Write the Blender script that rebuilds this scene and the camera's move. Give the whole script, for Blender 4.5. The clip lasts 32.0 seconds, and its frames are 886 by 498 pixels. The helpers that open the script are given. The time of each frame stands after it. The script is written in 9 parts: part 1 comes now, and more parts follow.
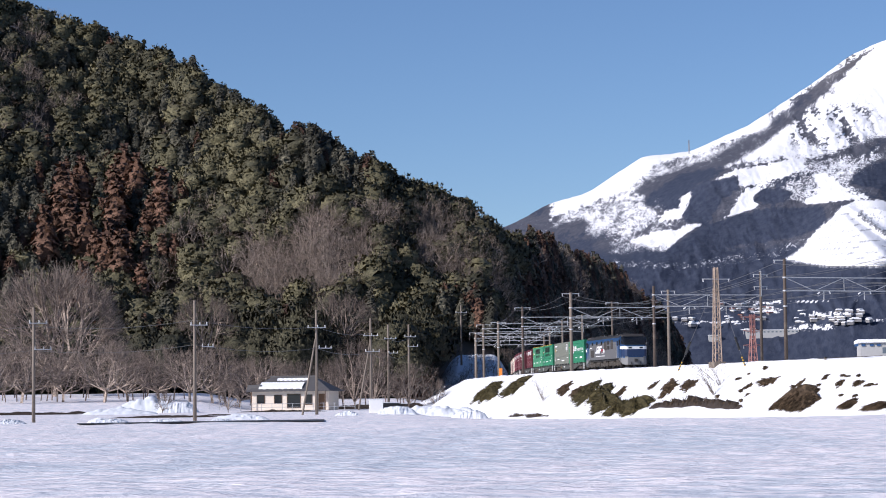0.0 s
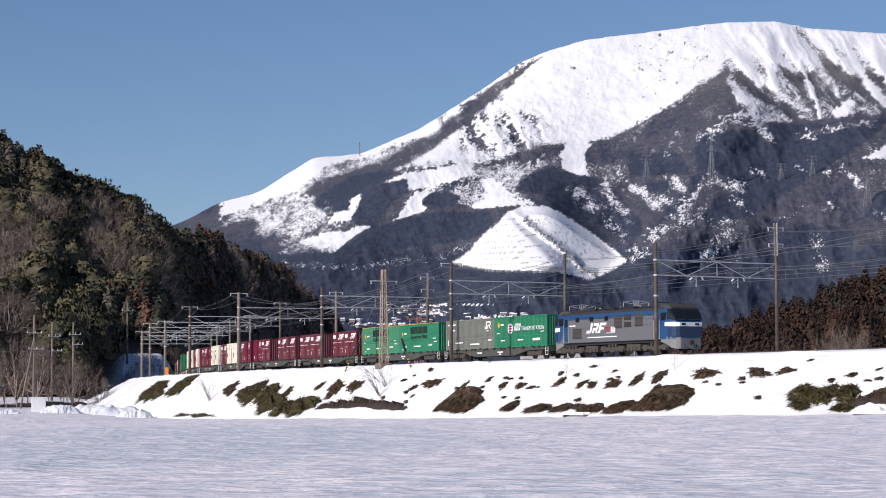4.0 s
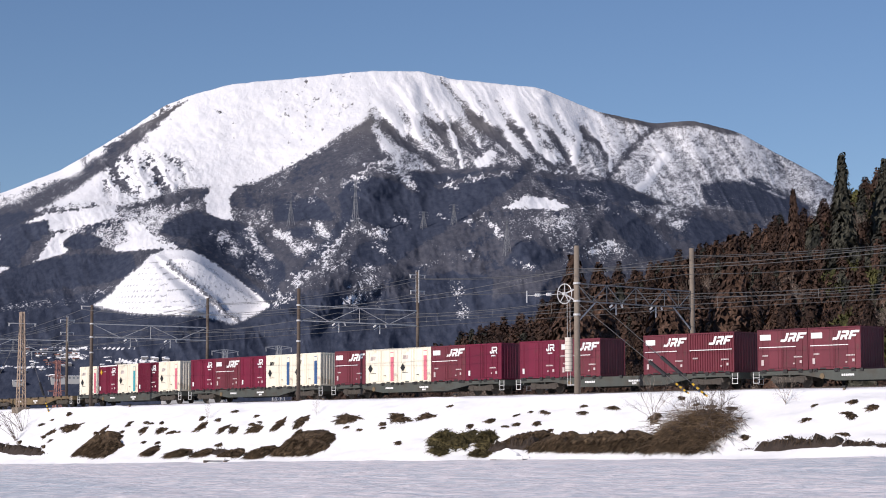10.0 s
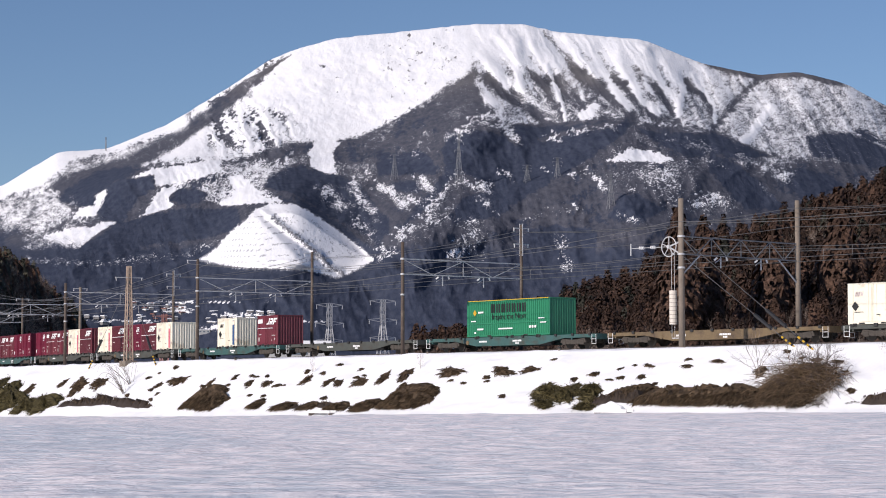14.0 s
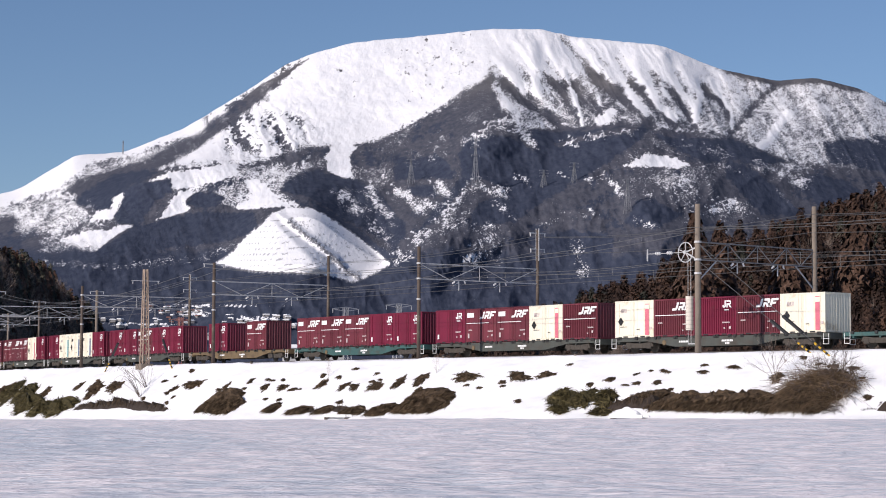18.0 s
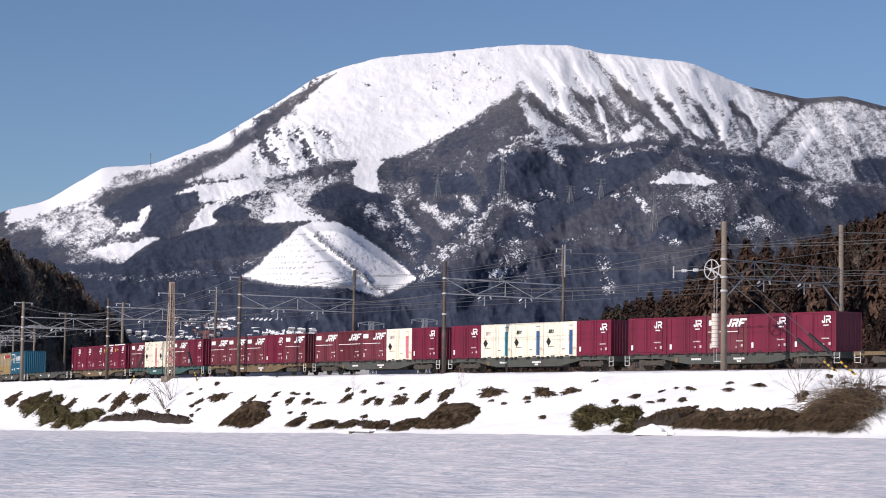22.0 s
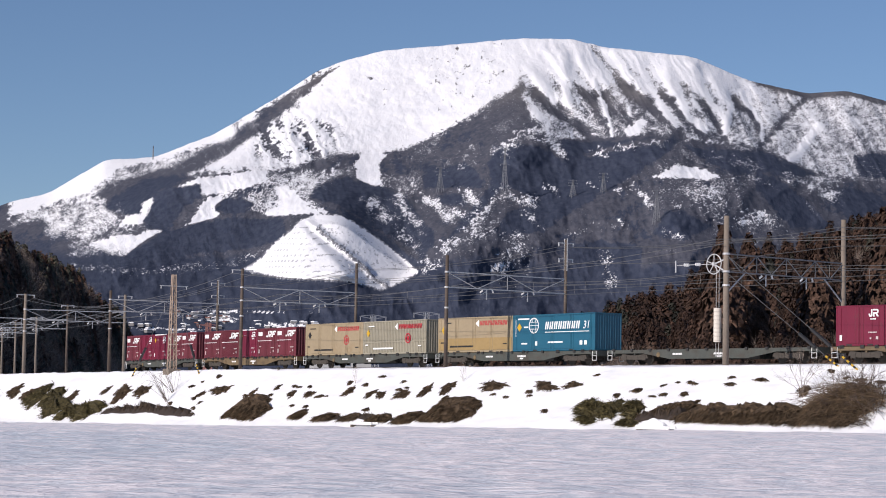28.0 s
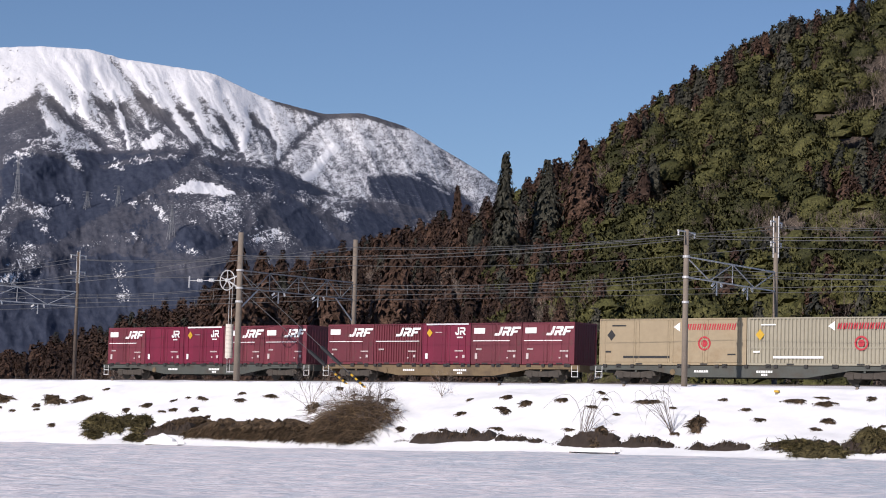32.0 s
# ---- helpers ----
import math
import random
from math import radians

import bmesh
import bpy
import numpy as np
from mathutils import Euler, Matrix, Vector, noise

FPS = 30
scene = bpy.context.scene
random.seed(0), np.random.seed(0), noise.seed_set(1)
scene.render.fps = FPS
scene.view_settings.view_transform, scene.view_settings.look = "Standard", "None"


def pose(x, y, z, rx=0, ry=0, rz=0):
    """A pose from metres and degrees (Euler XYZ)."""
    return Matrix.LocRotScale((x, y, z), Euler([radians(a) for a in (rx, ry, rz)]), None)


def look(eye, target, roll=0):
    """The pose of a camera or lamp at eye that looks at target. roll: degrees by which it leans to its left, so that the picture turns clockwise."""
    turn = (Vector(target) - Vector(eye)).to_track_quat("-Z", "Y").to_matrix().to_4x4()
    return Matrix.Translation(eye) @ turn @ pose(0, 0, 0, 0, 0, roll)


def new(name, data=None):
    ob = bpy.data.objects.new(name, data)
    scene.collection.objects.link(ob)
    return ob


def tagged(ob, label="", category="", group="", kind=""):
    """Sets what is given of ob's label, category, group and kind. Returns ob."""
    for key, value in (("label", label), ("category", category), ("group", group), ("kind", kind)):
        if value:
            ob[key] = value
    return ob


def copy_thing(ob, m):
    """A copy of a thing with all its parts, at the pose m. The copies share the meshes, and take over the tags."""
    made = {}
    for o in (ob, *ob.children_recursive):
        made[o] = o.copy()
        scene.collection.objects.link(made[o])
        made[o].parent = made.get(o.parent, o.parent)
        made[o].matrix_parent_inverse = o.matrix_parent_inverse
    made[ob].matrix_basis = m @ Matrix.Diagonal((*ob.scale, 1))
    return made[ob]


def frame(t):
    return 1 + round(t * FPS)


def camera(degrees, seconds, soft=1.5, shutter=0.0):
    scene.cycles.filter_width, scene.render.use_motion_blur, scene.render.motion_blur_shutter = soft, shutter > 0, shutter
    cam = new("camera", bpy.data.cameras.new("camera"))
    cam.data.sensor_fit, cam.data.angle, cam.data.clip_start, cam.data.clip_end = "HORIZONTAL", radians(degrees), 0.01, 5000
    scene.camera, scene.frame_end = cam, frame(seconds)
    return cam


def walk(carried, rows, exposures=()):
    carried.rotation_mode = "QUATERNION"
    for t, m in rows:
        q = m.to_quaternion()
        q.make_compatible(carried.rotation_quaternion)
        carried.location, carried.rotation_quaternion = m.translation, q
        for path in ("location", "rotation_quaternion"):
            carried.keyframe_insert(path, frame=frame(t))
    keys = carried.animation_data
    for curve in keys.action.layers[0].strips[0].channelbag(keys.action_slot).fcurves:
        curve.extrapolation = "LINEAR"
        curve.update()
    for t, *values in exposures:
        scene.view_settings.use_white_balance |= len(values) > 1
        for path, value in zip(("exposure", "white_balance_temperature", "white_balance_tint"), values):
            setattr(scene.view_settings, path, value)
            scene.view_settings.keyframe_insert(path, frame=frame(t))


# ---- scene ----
# ---------------------------------------------------------------- camera: a tripod on the snow field, panning
EYE = 1.5
cam = camera(22.96, 32.0, soft=1.0)
PAN = [  # seconds, yaw, pitch, lean
    (0, 14.65, 3.97, -0.66), (0.5, 14.52, 4.02, -0.69), (1, 14.15, 4.04, -0.71), (1.5, 13.47, 4.02, -0.66),
    (2, 12.40, 3.99, -0.62), (2.5, 11.03, 3.97, -0.58), (3.5, 7.75, 3.93, -0.33), (4.5, 4.05, 3.93, -0.10), (5, 2.01, 4.00, -0.01),
    (5.5, -0.05, 4.13, 0.04), (6, -2.07, 4.31, 0.06), (6.5, -3.93, 4.52, 0.10), (7, -5.37, 4.72, 0.18), (7.5, -6.24, 4.86, 0.18)]
PAN += [
    (8, -6.41, 4.99, 0.16), (8.5, -5.98, 5.06, 0.06), (9, -5.20, 5.10, 0.00), (9.5, -4.30, 5.10, -0.08),
    (10, -3.41, 5.07, -0.09), (10.5, -2.65, 5.01, -0.01), (11, -2.07, 4.86, 0.02), (11.5, -1.71, 4.66, 0.01),
    (12, -1.46, 4.46, 0.00), (12.5, -1.19, 4.26, -0.12), (13, -0.94, 4.10, -0.20), (13.5, -0.78, 3.98, -0.10),
    (14, -0.68, 3.85, -0.06), (14.5, -0.64, 3.69, 0.02), (16.5, -0.37, 3.65, -0.05), (17, -0.35, 3.75, 0.02)]
PAN += [
    (17.5, -0.33, 3.85, 0.05), (18, -0.25, 3.97, 0.21), (18.5, -0.14, 4.10, 0.30), (19, 0.01, 4.26, 0.50),
    (19.5, 0.13, 4.39, 0.63), (20, 0.24, 4.46, 0.76), (20.5, 0.29, 4.46, 0.79), (21, 0.34, 4.41, 0.79),
    (21.5, 0.39, 4.37, 0.77), (22, 0.44, 4.36, 0.76), (22.5, 0.51, 4.40, 0.75), (23, 0.56, 4.48, 0.81),
    (23.5, 0.61, 4.59, 0.91), (24, 0.63, 4.71, 0.99), (24.5, 0.63, 4.75, 1.02), (25, 0.62, 4.71, 1.03)]
PAN += [
    (25.5, 0.61, 4.57, 1.03), (26, 0.60, 4.39, 1.01), (26.5, 0.60, 4.25, 0.99), (28.5, 0.37, 4.19, 0.93),
    (29, -0.12, 4.28, 1.11), (29.5, -1.06, 4.42, 1.30), (30, -2.56, 4.58, 1.43), (30.5, -4.56, 4.73, 1.59),
    (31, -6.91, 4.84, 1.66), (31.5, -9.37, 4.88, 1.62), (32, -12.24, 4.87, 1.51)]


def aimed(yaw, pitch, lean):
    a, e = radians(yaw), radians(pitch)
    eye = Vector((0, 0, EYE))
    return look(eye, eye + Vector((-math.sin(a) * math.cos(e), math.cos(a) * math.cos(e), math.sin(e))), lean)


walk(cam, [(t, aimed(y, p, r)) for t, y, p, r in PAN], [(0, 0.36, 6200, 17), (2.0, 0.32, 6200, 17), (5, 0.05, 6650, 17), (32, 0.05, 6650, 17)])

# ---------------------------------------------------------------- light: clear winter day, sun behind the camera to its left
SUN_EL, SUN_AZ = radians(28), math.atan2(-0.743, -0.669)
TO_SUN = Vector((math.sin(SUN_AZ) * math.cos(SUN_EL), math.cos(SUN_AZ) * math.cos(SUN_EL), math.sin(SUN_EL)))
world = bpy.data.worlds.new("world")
scene.world = world
world.use_nodes = True
wn = world.node_tree
sky = wn.nodes.new("ShaderNodeTexSky")
sky.sky_type, sky.sun_disc = "NISHITA", False
sky.sun_elevation, sky.sun_rotation = SUN_EL, SUN_AZ
sky.altitude, sky.air_density, sky.dust_density, sky.ozone_density = 1200, 1.0, 0.05, 5.0
bg = wn.nodes["Background"]
bg.inputs["Strength"].default_value = 0.079
wn.links.new(sky.outputs[0], bg.inputs[0])
sun = new("sun", bpy.data.lights.new("sun", "SUN"))
sun.data.energy, sun.data.angle, sun.data.color = 4.0, radians(0.53), (1.0, 0.95, 0.87)
sun.matrix_world = look((0, 0, 50), Vector((0, 0, 50)) - TO_SUN)
# ---------------------------------------------------------------- small tools
def lattice(ix, iy, seed):
    h = (ix.astype(np.int64) * 374761393 + iy.astype(np.int64) * 668265263 + seed * 69069) & 0x7FFFFFFF
    h = ((h ^ (h >> 13)) * 1274126177) & 0x7FFFFFFF
    return ((h ^ (h >> 16)) & 0xFFFF) / 65535.0


def vnoise(x, y, seed=0):
    """Smooth value noise, 0 to 1."""
    x, y = np.asarray(x, float), np.asarray(y, float)
    ix, iy = np.floor(x), np.floor(y)
    fx, fy = x - ix, y - iy
    fx, fy = fx * fx * (3 - 2 * fx), fy * fy * (3 - 2 * fy)
    a, b = lattice(ix, iy, seed), lattice(ix + 1, iy, seed)
    c, d = lattice(ix, iy + 1, seed), lattice(ix + 1, iy + 1, seed)
    return (a * (1 - fx) + b * fx) * (1 - fy) + (c * (1 - fx) + d * fx) * fy


def fbm(x, y, octaves=4, seed=0):
    total, amp, norm = 0, 1.0, 0
    for o in range(octaves):
        total = total + amp * vnoise(x * 2**o, y * 2**o, seed + 17 * o)
        norm += amp
        amp *= 0.5
    return total / norm


def ridged(x, y, octaves=4, seed=0):
    total, amp, norm = 0, 1.0, 0
    for o in range(octaves):
        total = total + amp * (1 - np.abs(2 * vnoise(x * 2**o, y * 2**o, seed + 31 * o) - 1))
        norm += amp
        amp *= 0.5
    return total / norm


def step(a, b, x):
    k = np.clip((x - a) / (b - a), 0, 1)
    return k * k * (3 - 2 * k)


def inside(az, el, corners):
    """1 within a polygon of heading and elevation, softly to 0 outside it."""
    d = np.full(np.shape(az), 1e9)
    sign = np.zeros(np.shape(az), bool)
    n = len(corners)
    for i in range(n):
        (x0, y0), (x1, y1) = corners[i], corners[(i + 1) % n]
        t = np.clip(((az - x0) * (x1 - x0) + (el - y0) * (y1 - y0)) / ((x1 - x0) ** 2 + (y1 - y0) ** 2), 0, 1)
        d = np.minimum(d, np.hypot(az - x0 - t * (x1 - x0), el - y0 - t * (y1 - y0)))
        cross = ((y0 > el) != (y1 > el)) & (az < (x1 - x0) * (el - y0) / (y1 - y0 + 1e-12) + x0)
        sign ^= cross
    return np.where(sign, d, -d)


def fast_mesh(name, verts, tris, material=None, smooth=False):
    """A mesh from arrays of vertices (n, 3) and faces (m, 3 or 4)."""
    verts, tris = np.asarray(verts, np.float32), np.asarray(tris, np.int32)
    k = tris.shape[1]
    me = bpy.data.meshes.new(name)
    me.vertices.add(len(verts))
    me.vertices.foreach_set("co", verts.ravel())
    me.loops.add(tris.size)
    me.loops.foreach_set("vertex_index", tris.ravel())
    me.polygons.add(len(tris))
    me.polygons.foreach_set("loop_start", np.arange(0, tris.size, k, dtype=np.int32))
    me.polygons.foreach_set("loop_total", np.full(len(tris), k, np.int32))
    me.polygons.foreach_set("use_smooth", np.full(len(tris), smooth))
    me.update(calc_edges=True)
    me.validate()
    if material:
        me.materials.append(material)
    return me


def grid_faces(nu, nv):
    i = np.arange((nu - 1) * (nv - 1))
    a = (i // (nv - 1)) * nv + i % (nv - 1)
    return np.stack([a, a + nv, a + nv + 1, a + 1], 1)


def attribute(me, name, values):
    at = me.attributes.new(name, "FLOAT", "POINT")
    at.data.foreach_set("value", np.asarray(values, np.float32).ravel())


def box(bm, x0, x1, y0, y1, z0, z1, bevel=0.0):
    vs = [bm.verts.new((x, y, z)) for x in (x0, x1) for y in (y0, y1) for z in (z0, z1)]
    fs = [bm.faces.new([vs[i] for i in q]) for q in ((0, 1, 3, 2), (4, 6, 7, 5), (0, 4, 5, 1), (2, 3, 7, 6), (0, 2, 6, 4), (1, 5, 7, 3))]
    if bevel:
        bmesh.ops.bevel(bm, geom=list({e for f in fs for e in f.edges}), offset=bevel, segments=1, affect="EDGES")


def rod(bm, a, b, r0, r1=None, n=6, cap=True):
    """A tapered round bar from a to b."""
    a, b = Vector(a), Vector(b)
    r1 = r0 if r1 is None else r1
    q = (b - a).to_track_quat("Z", "Y").to_matrix()
    rings = []
    for p, r in ((a, r0), (b, r1)):
        rings.append([bm.verts.new(p + q @ Vector((r * math.cos(2 * math.pi * i / n), r * math.sin(2 * math.pi * i / n), 0))) for i in range(n)])
    for i in range(n):
        bm.faces.new((rings[0][i], rings[0][(i + 1) % n], rings[1][(i + 1) % n], rings[1][i]))
    if cap:
        bm.faces.new(rings[0][::-1])
        bm.faces.new(rings[1])


def bar(bm, a, b, w, h=None):
    """A square bar from a to b."""
    a, b, h = Vector(a), Vector(b), h or w
    q = (b - a).to_track_quat("Z", "Y").to_matrix()
    rings = [[bm.verts.new(p + q @ Vector((x * w / 2, y * h / 2, 0))) for x, y in ((-1, -1), (1, -1), (1, 1), (-1, 1))] for p in (a, b)]
    for i in range(4):
        bm.faces.new((rings[0][i], rings[0][(i + 1) % 4], rings[1][(i + 1) % 4], rings[1][i]))
    bm.faces.new(rings[0][::-1])
    bm.faces.new(rings[1])


def prism(bm, outline, y0, y1):
    """An outline in x and z, pushed from y0 to y1."""
    n = len(outline)
    a = [bm.verts.new((x, y0, z)) for x, z in outline]
    b = [bm.verts.new((x, y1, z)) for x, z in outline]
    bm.faces.new(a)
    bm.faces.new(b[::-1])
    for i in range(n):
        bm.faces.new((a[(i + 1) % n], a[i], b[i], b[(i + 1) % n]))


def finish(name, bm, material, smooth=False):
    bmesh.ops.recalc_face_normals(bm, faces=bm.faces)
    me = bpy.data.meshes.new(name)
    bm.to_mesh(me)
    bm.free()
    for m in material if isinstance(material, (list, tuple)) else [material]:
        me.materials.append(m)
    if smooth:
        me.polygons.foreach_set("use_smooth", [True] * len(me.polygons))
    return me


def part(name, bm, material, parent, label="", smooth=False):
    """Links a bmesh, or a mesh that is made already, as one mesh object under a thing or under a part."""
    ob = new(name, finish(name, bm, material, smooth) if isinstance(bm, bmesh.types.BMesh) else bm)
    ob.parent = parent
    return tagged(ob, label)


def thing(name, label, category, group="", m=None):
    ob = new(name)
    ob.empty_display_size = 0.2
    if m is not None:
        ob.matrix_basis = m
    return tagged(ob, label, category, group)


def text_mesh(words, size, depth=0.004, align="CENTER", shear=0.0, spacing=1.0):
    """Words in the built-in font, in the xz plane, facing -y."""
    cu = bpy.data.curves.new("words", "FONT")
    cu.body, cu.size, cu.extrude, cu.align_x, cu.shear, cu.space_character = words, size, depth, align, shear, spacing
    cu.resolution_u = 2
    tmp = bpy.data.objects.new("words", cu)
    me = bpy.data.meshes.new_from_object(tmp)
    bpy.data.objects.remove(tmp)
    me.transform(pose(0, 0, 0, 90, 0, 0))
    return me


# ---------------------------------------------------------------- materials
def material(name, color, rough=0.6, metal=0.0, vary=0.12, scale=3.0, bump=0.0, bump_scale=40.0, dirt=None, dirt_amount=0.0, dirt_scale=1.0, random_tint=0.0, spec=0.5):
    """A surface with variation at two scales, optional dirt or rust and fine relief."""
    m = bpy.data.materials.new(name)
    m.use_nodes = True
    nt = m.node_tree
    N, Lk = nt.nodes, nt.links
    p = N["Principled BSDF"]
    p.inputs["Roughness"].default_value, p.inputs["Metallic"].default_value = rough, metal
    p.inputs["Specular IOR Level"].default_value = spec
    tc = N.new("ShaderNodeTexCoord")
    n1, n2 = N.new("ShaderNodeTexNoise"), N.new("ShaderNodeTexNoise")
    n1.inputs["Scale"].default_value, n1.inputs["Detail"].default_value = scale, 4
    n2.inputs["Scale"].default_value, n2.inputs["Detail"].default_value = scale * 9, 3
    for n in (n1, n2):
        Lk.new(tc.outputs["Object"], n.inputs["Vector"])
    add = N.new("ShaderNodeMath")
    add.operation = "ADD"
    Lk.new(n1.outputs[0], add.inputs[0])
    Lk.new(n2.outputs[0], add.inputs[1])
    ramp = N.new("ShaderNodeMapRange")
    ramp.inputs[1].default_value, ramp.inputs[2].default_value = 0.6, 1.4
    ramp.inputs[3].default_value, ramp.inputs[4].default_value = 1 - vary, 1 + vary
    Lk.new(add.outputs[0], ramp.inputs[0])
    base = N.new("ShaderNodeRGB")
    base.outputs[0].default_value = (*color, 1)
    src = base.outputs[0]
    if dirt:
        n3 = N.new("ShaderNodeTexNoise")
        n3.inputs["Scale"].default_value, n3.inputs["Detail"].default_value, n3.inputs["Roughness"].default_value = dirt_scale, 6, 0.65
        Lk.new(tc.outputs["Object"], n3.inputs["Vector"])
        cut = N.new("ShaderNodeMapRange")
        cut.inputs[1].default_value, cut.inputs[2].default_value = 0.62 - dirt_amount * 0.4, 0.78 - dirt_amount * 0.3
        cut.inputs[4].default_value = 0.85
        Lk.new(n3.outputs[0], cut.inputs[0])
        mix = N.new("ShaderNodeMix")
        mix.data_type = "RGBA"
        mix.inputs[7].default_value = (*dirt, 1)
        Lk.new(cut.outputs[0], mix.inputs[0])
        Lk.new(src, mix.inputs[6])
        src = mix.outputs[2]
    mul = N.new("ShaderNodeVectorMath")
    mul.operation = "SCALE"
    Lk.new(src, mul.inputs[0])
    Lk.new(ramp.outputs[0], mul.inputs["Scale"])
    src = mul.outputs[0]
    if random_tint:
        oi = N.new("ShaderNodeObjectInfo")
        r2 = N.new("ShaderNodeMapRange")
        r2.inputs[3].default_value, r2.inputs[4].default_value = 1 - random_tint, 1 + random_tint
        Lk.new(oi.outputs["Random"], r2.inputs[0])
        mul2 = N.new("ShaderNodeVectorMath")
        mul2.operation = "SCALE"
        Lk.new(src, mul2.inputs[0])
        Lk.new(r2.outputs[0], mul2.inputs["Scale"])
        src = mul2.outputs[0]
    Lk.new(src, p.inputs["Base Color"])
    if bump:
        n4 = N.new("ShaderNodeTexNoise")
        n4.inputs["Scale"].default_value, n4.inputs["Detail"].default_value = bump_scale, 4
        Lk.new(tc.outputs["Object"], n4.inputs["Vector"])
        b = N.new("ShaderNodeBump")
        b.inputs["Strength"].default_value, b.inputs["Distance"].default_value = bump, 0.02
        Lk.new(n4.outputs[0], b.inputs["Height"])
        Lk.new(b.outputs[0], p.inputs["Normal"])
    return m


def leaf_material(name, dark, light, rough=0.75, other=None, other_share=0.0, grain=4.5):
    """Foliage of many islands: each clump has its own tone, and some are of another colour."""
    m = bpy.data.materials.new(name)
    m.use_nodes = True
    nt = m.node_tree
    N, Lk = nt.nodes, nt.links
    p = N["Principled BSDF"]
    p.inputs["Roughness"].default_value = rough
    p.inputs["Specular IOR Level"].default_value = 0.2
    at = N.new("ShaderNodeAttribute")
    at.attribute_name = "tone"
    ramp = N.new("ShaderNodeValToRGB")
    ramp.color_ramp.elements[0].color, ramp.color_ramp.elements[1].color = (*dark, 1), (*light, 1)
    if other:
        e = ramp.color_ramp.elements
        e[1].position = 1 - other_share
        k = e.new(min(0.999, 1 - other_share + 0.03))
        k.color = (*other, 1)
    Lk.new(at.outputs["Fac"], ramp.inputs[0])
    tc = N.new("ShaderNodeTexCoord")
    n = N.new("ShaderNodeTexNoise")
    n.inputs["Scale"].default_value, n.inputs["Detail"].default_value = 1.6, 3
    Lk.new(tc.outputs["Object"], n.inputs["Vector"])
    r = N.new("ShaderNodeMapRange")
    r.inputs[1].default_value, r.inputs[2].default_value, r.inputs[3].default_value, r.inputs[4].default_value = 0.3, 0.7, 0.65, 1.35
    Lk.new(n.outputs[0], r.inputs[0])
    n2 = N.new("ShaderNodeTexNoise")
    n2.inputs["Scale"].default_value, n2.inputs["Detail"].default_value = grain, 2
    Lk.new(tc.outputs["Object"], n2.inputs["Vector"])
    r2 = N.new("ShaderNodeMapRange")
    r2.inputs[1].default_value, r2.inputs[2].default_value, r2.inputs[3].default_value, r2.inputs[4].default_value = 0.33, 0.67, 0.52, 1.42
    Lk.new(n2.outputs[0], r2.inputs[0])
    both = N.new("ShaderNodeMath")
    both.operation = "MULTIPLY"
    Lk.new(r.outputs[0], both.inputs[0])
    Lk.new(r2.outputs[0], both.inputs[1])
    mul = N.new("ShaderNodeVectorMath")
    mul.operation = "SCALE"
    Lk.new(ramp.outputs[0], mul.inputs[0])
    Lk.new(both.outputs[0], mul.inputs["Scale"])
    Lk.new(mul.outputs[0], p.inputs["Base Color"])
    return m


M_SNOW = material("snow", (0.84, 0.85, 0.87), 0.75, vary=0.05, scale=0.25, bump=0.45, bump_scale=3.0, spec=0.25)
M_MAROON = material("maroon paint", (0.135, 0.022, 0.034), 0.5, vary=0.14, scale=1.2, dirt=(0.09, 0.04, 0.035), dirt_amount=0.12, dirt_scale=1.1, random_tint=0.16)
M_RED = material("wine red paint", (0.150, 0.010, 0.032), 0.42, vary=0.10, scale=1.0, dirt=(0.10, 0.03, 0.03), dirt_amount=0.05, dirt_scale=1.1, random_tint=0.14)
M_CREAM = material("cream paint", (0.78, 0.73, 0.60), 0.5, vary=0.06, scale=0.9, dirt=(0.36, 0.24, 0.11), dirt_amount=0.07, dirt_scale=0.8, random_tint=0.07)
M_GREEN = material("green paint", (0.020, 0.205, 0.105), 0.42, vary=0.10, scale=0.7, random_tint=0.06)
M_GREENF = material("faded green paint", (0.050, 0.245, 0.130), 0.5, vary=0.12, scale=0.7)
M_GREY = material("grey container paint", (0.175, 0.185, 0.155), 0.55, vary=0.1, scale=0.8, dirt=(0.12, 0.09, 0.06), dirt_amount=0.1, dirt_scale=1.2)
M_TAN = material("tan paint", (0.31, 0.245, 0.155), 0.55, vary=0.1, scale=0.5, dirt=(0.22, 0.15, 0.08), dirt_amount=0.12, dirt_scale=0.5)
M_STONE = material("stone grey ribbed paint", (0.30, 0.275, 0.21), 0.6, vary=0.1, scale=0.5)
M_BLUE = material("teal blue container paint", (0.010, 0.098, 0.160), 0.42, vary=0.08, scale=0.6)
M_DECK = material("grey green wagon paint", (0.060, 0.066, 0.058), 0.65, vary=0.2, scale=1.0, dirt=(0.05, 0.038, 0.028), dirt_amount=0.3, dirt_scale=0.8)
M_DECKT = material("teal wagon paint", (0.035, 0.095, 0.09), 0.62, vary=0.2, scale=1.0, dirt=(0.05, 0.038, 0.028), dirt_amount=0.3, dirt_scale=0.8)
M_DECKB = material("rusty brown wagon paint", (0.15, 0.105, 0.055), 0.7, vary=0.2, scale=1.0, dirt=(0.06, 0.04, 0.028), dirt_amount=0.3, dirt_scale=0.8)
M_BOGIE = material("brake dust iron", (0.055, 0.046, 0.038), 0.8, vary=0.3, scale=4)
M_DARK = material("dark iron", (0.022, 0.021, 0.021), 0.7, vary=0.25, scale=3)
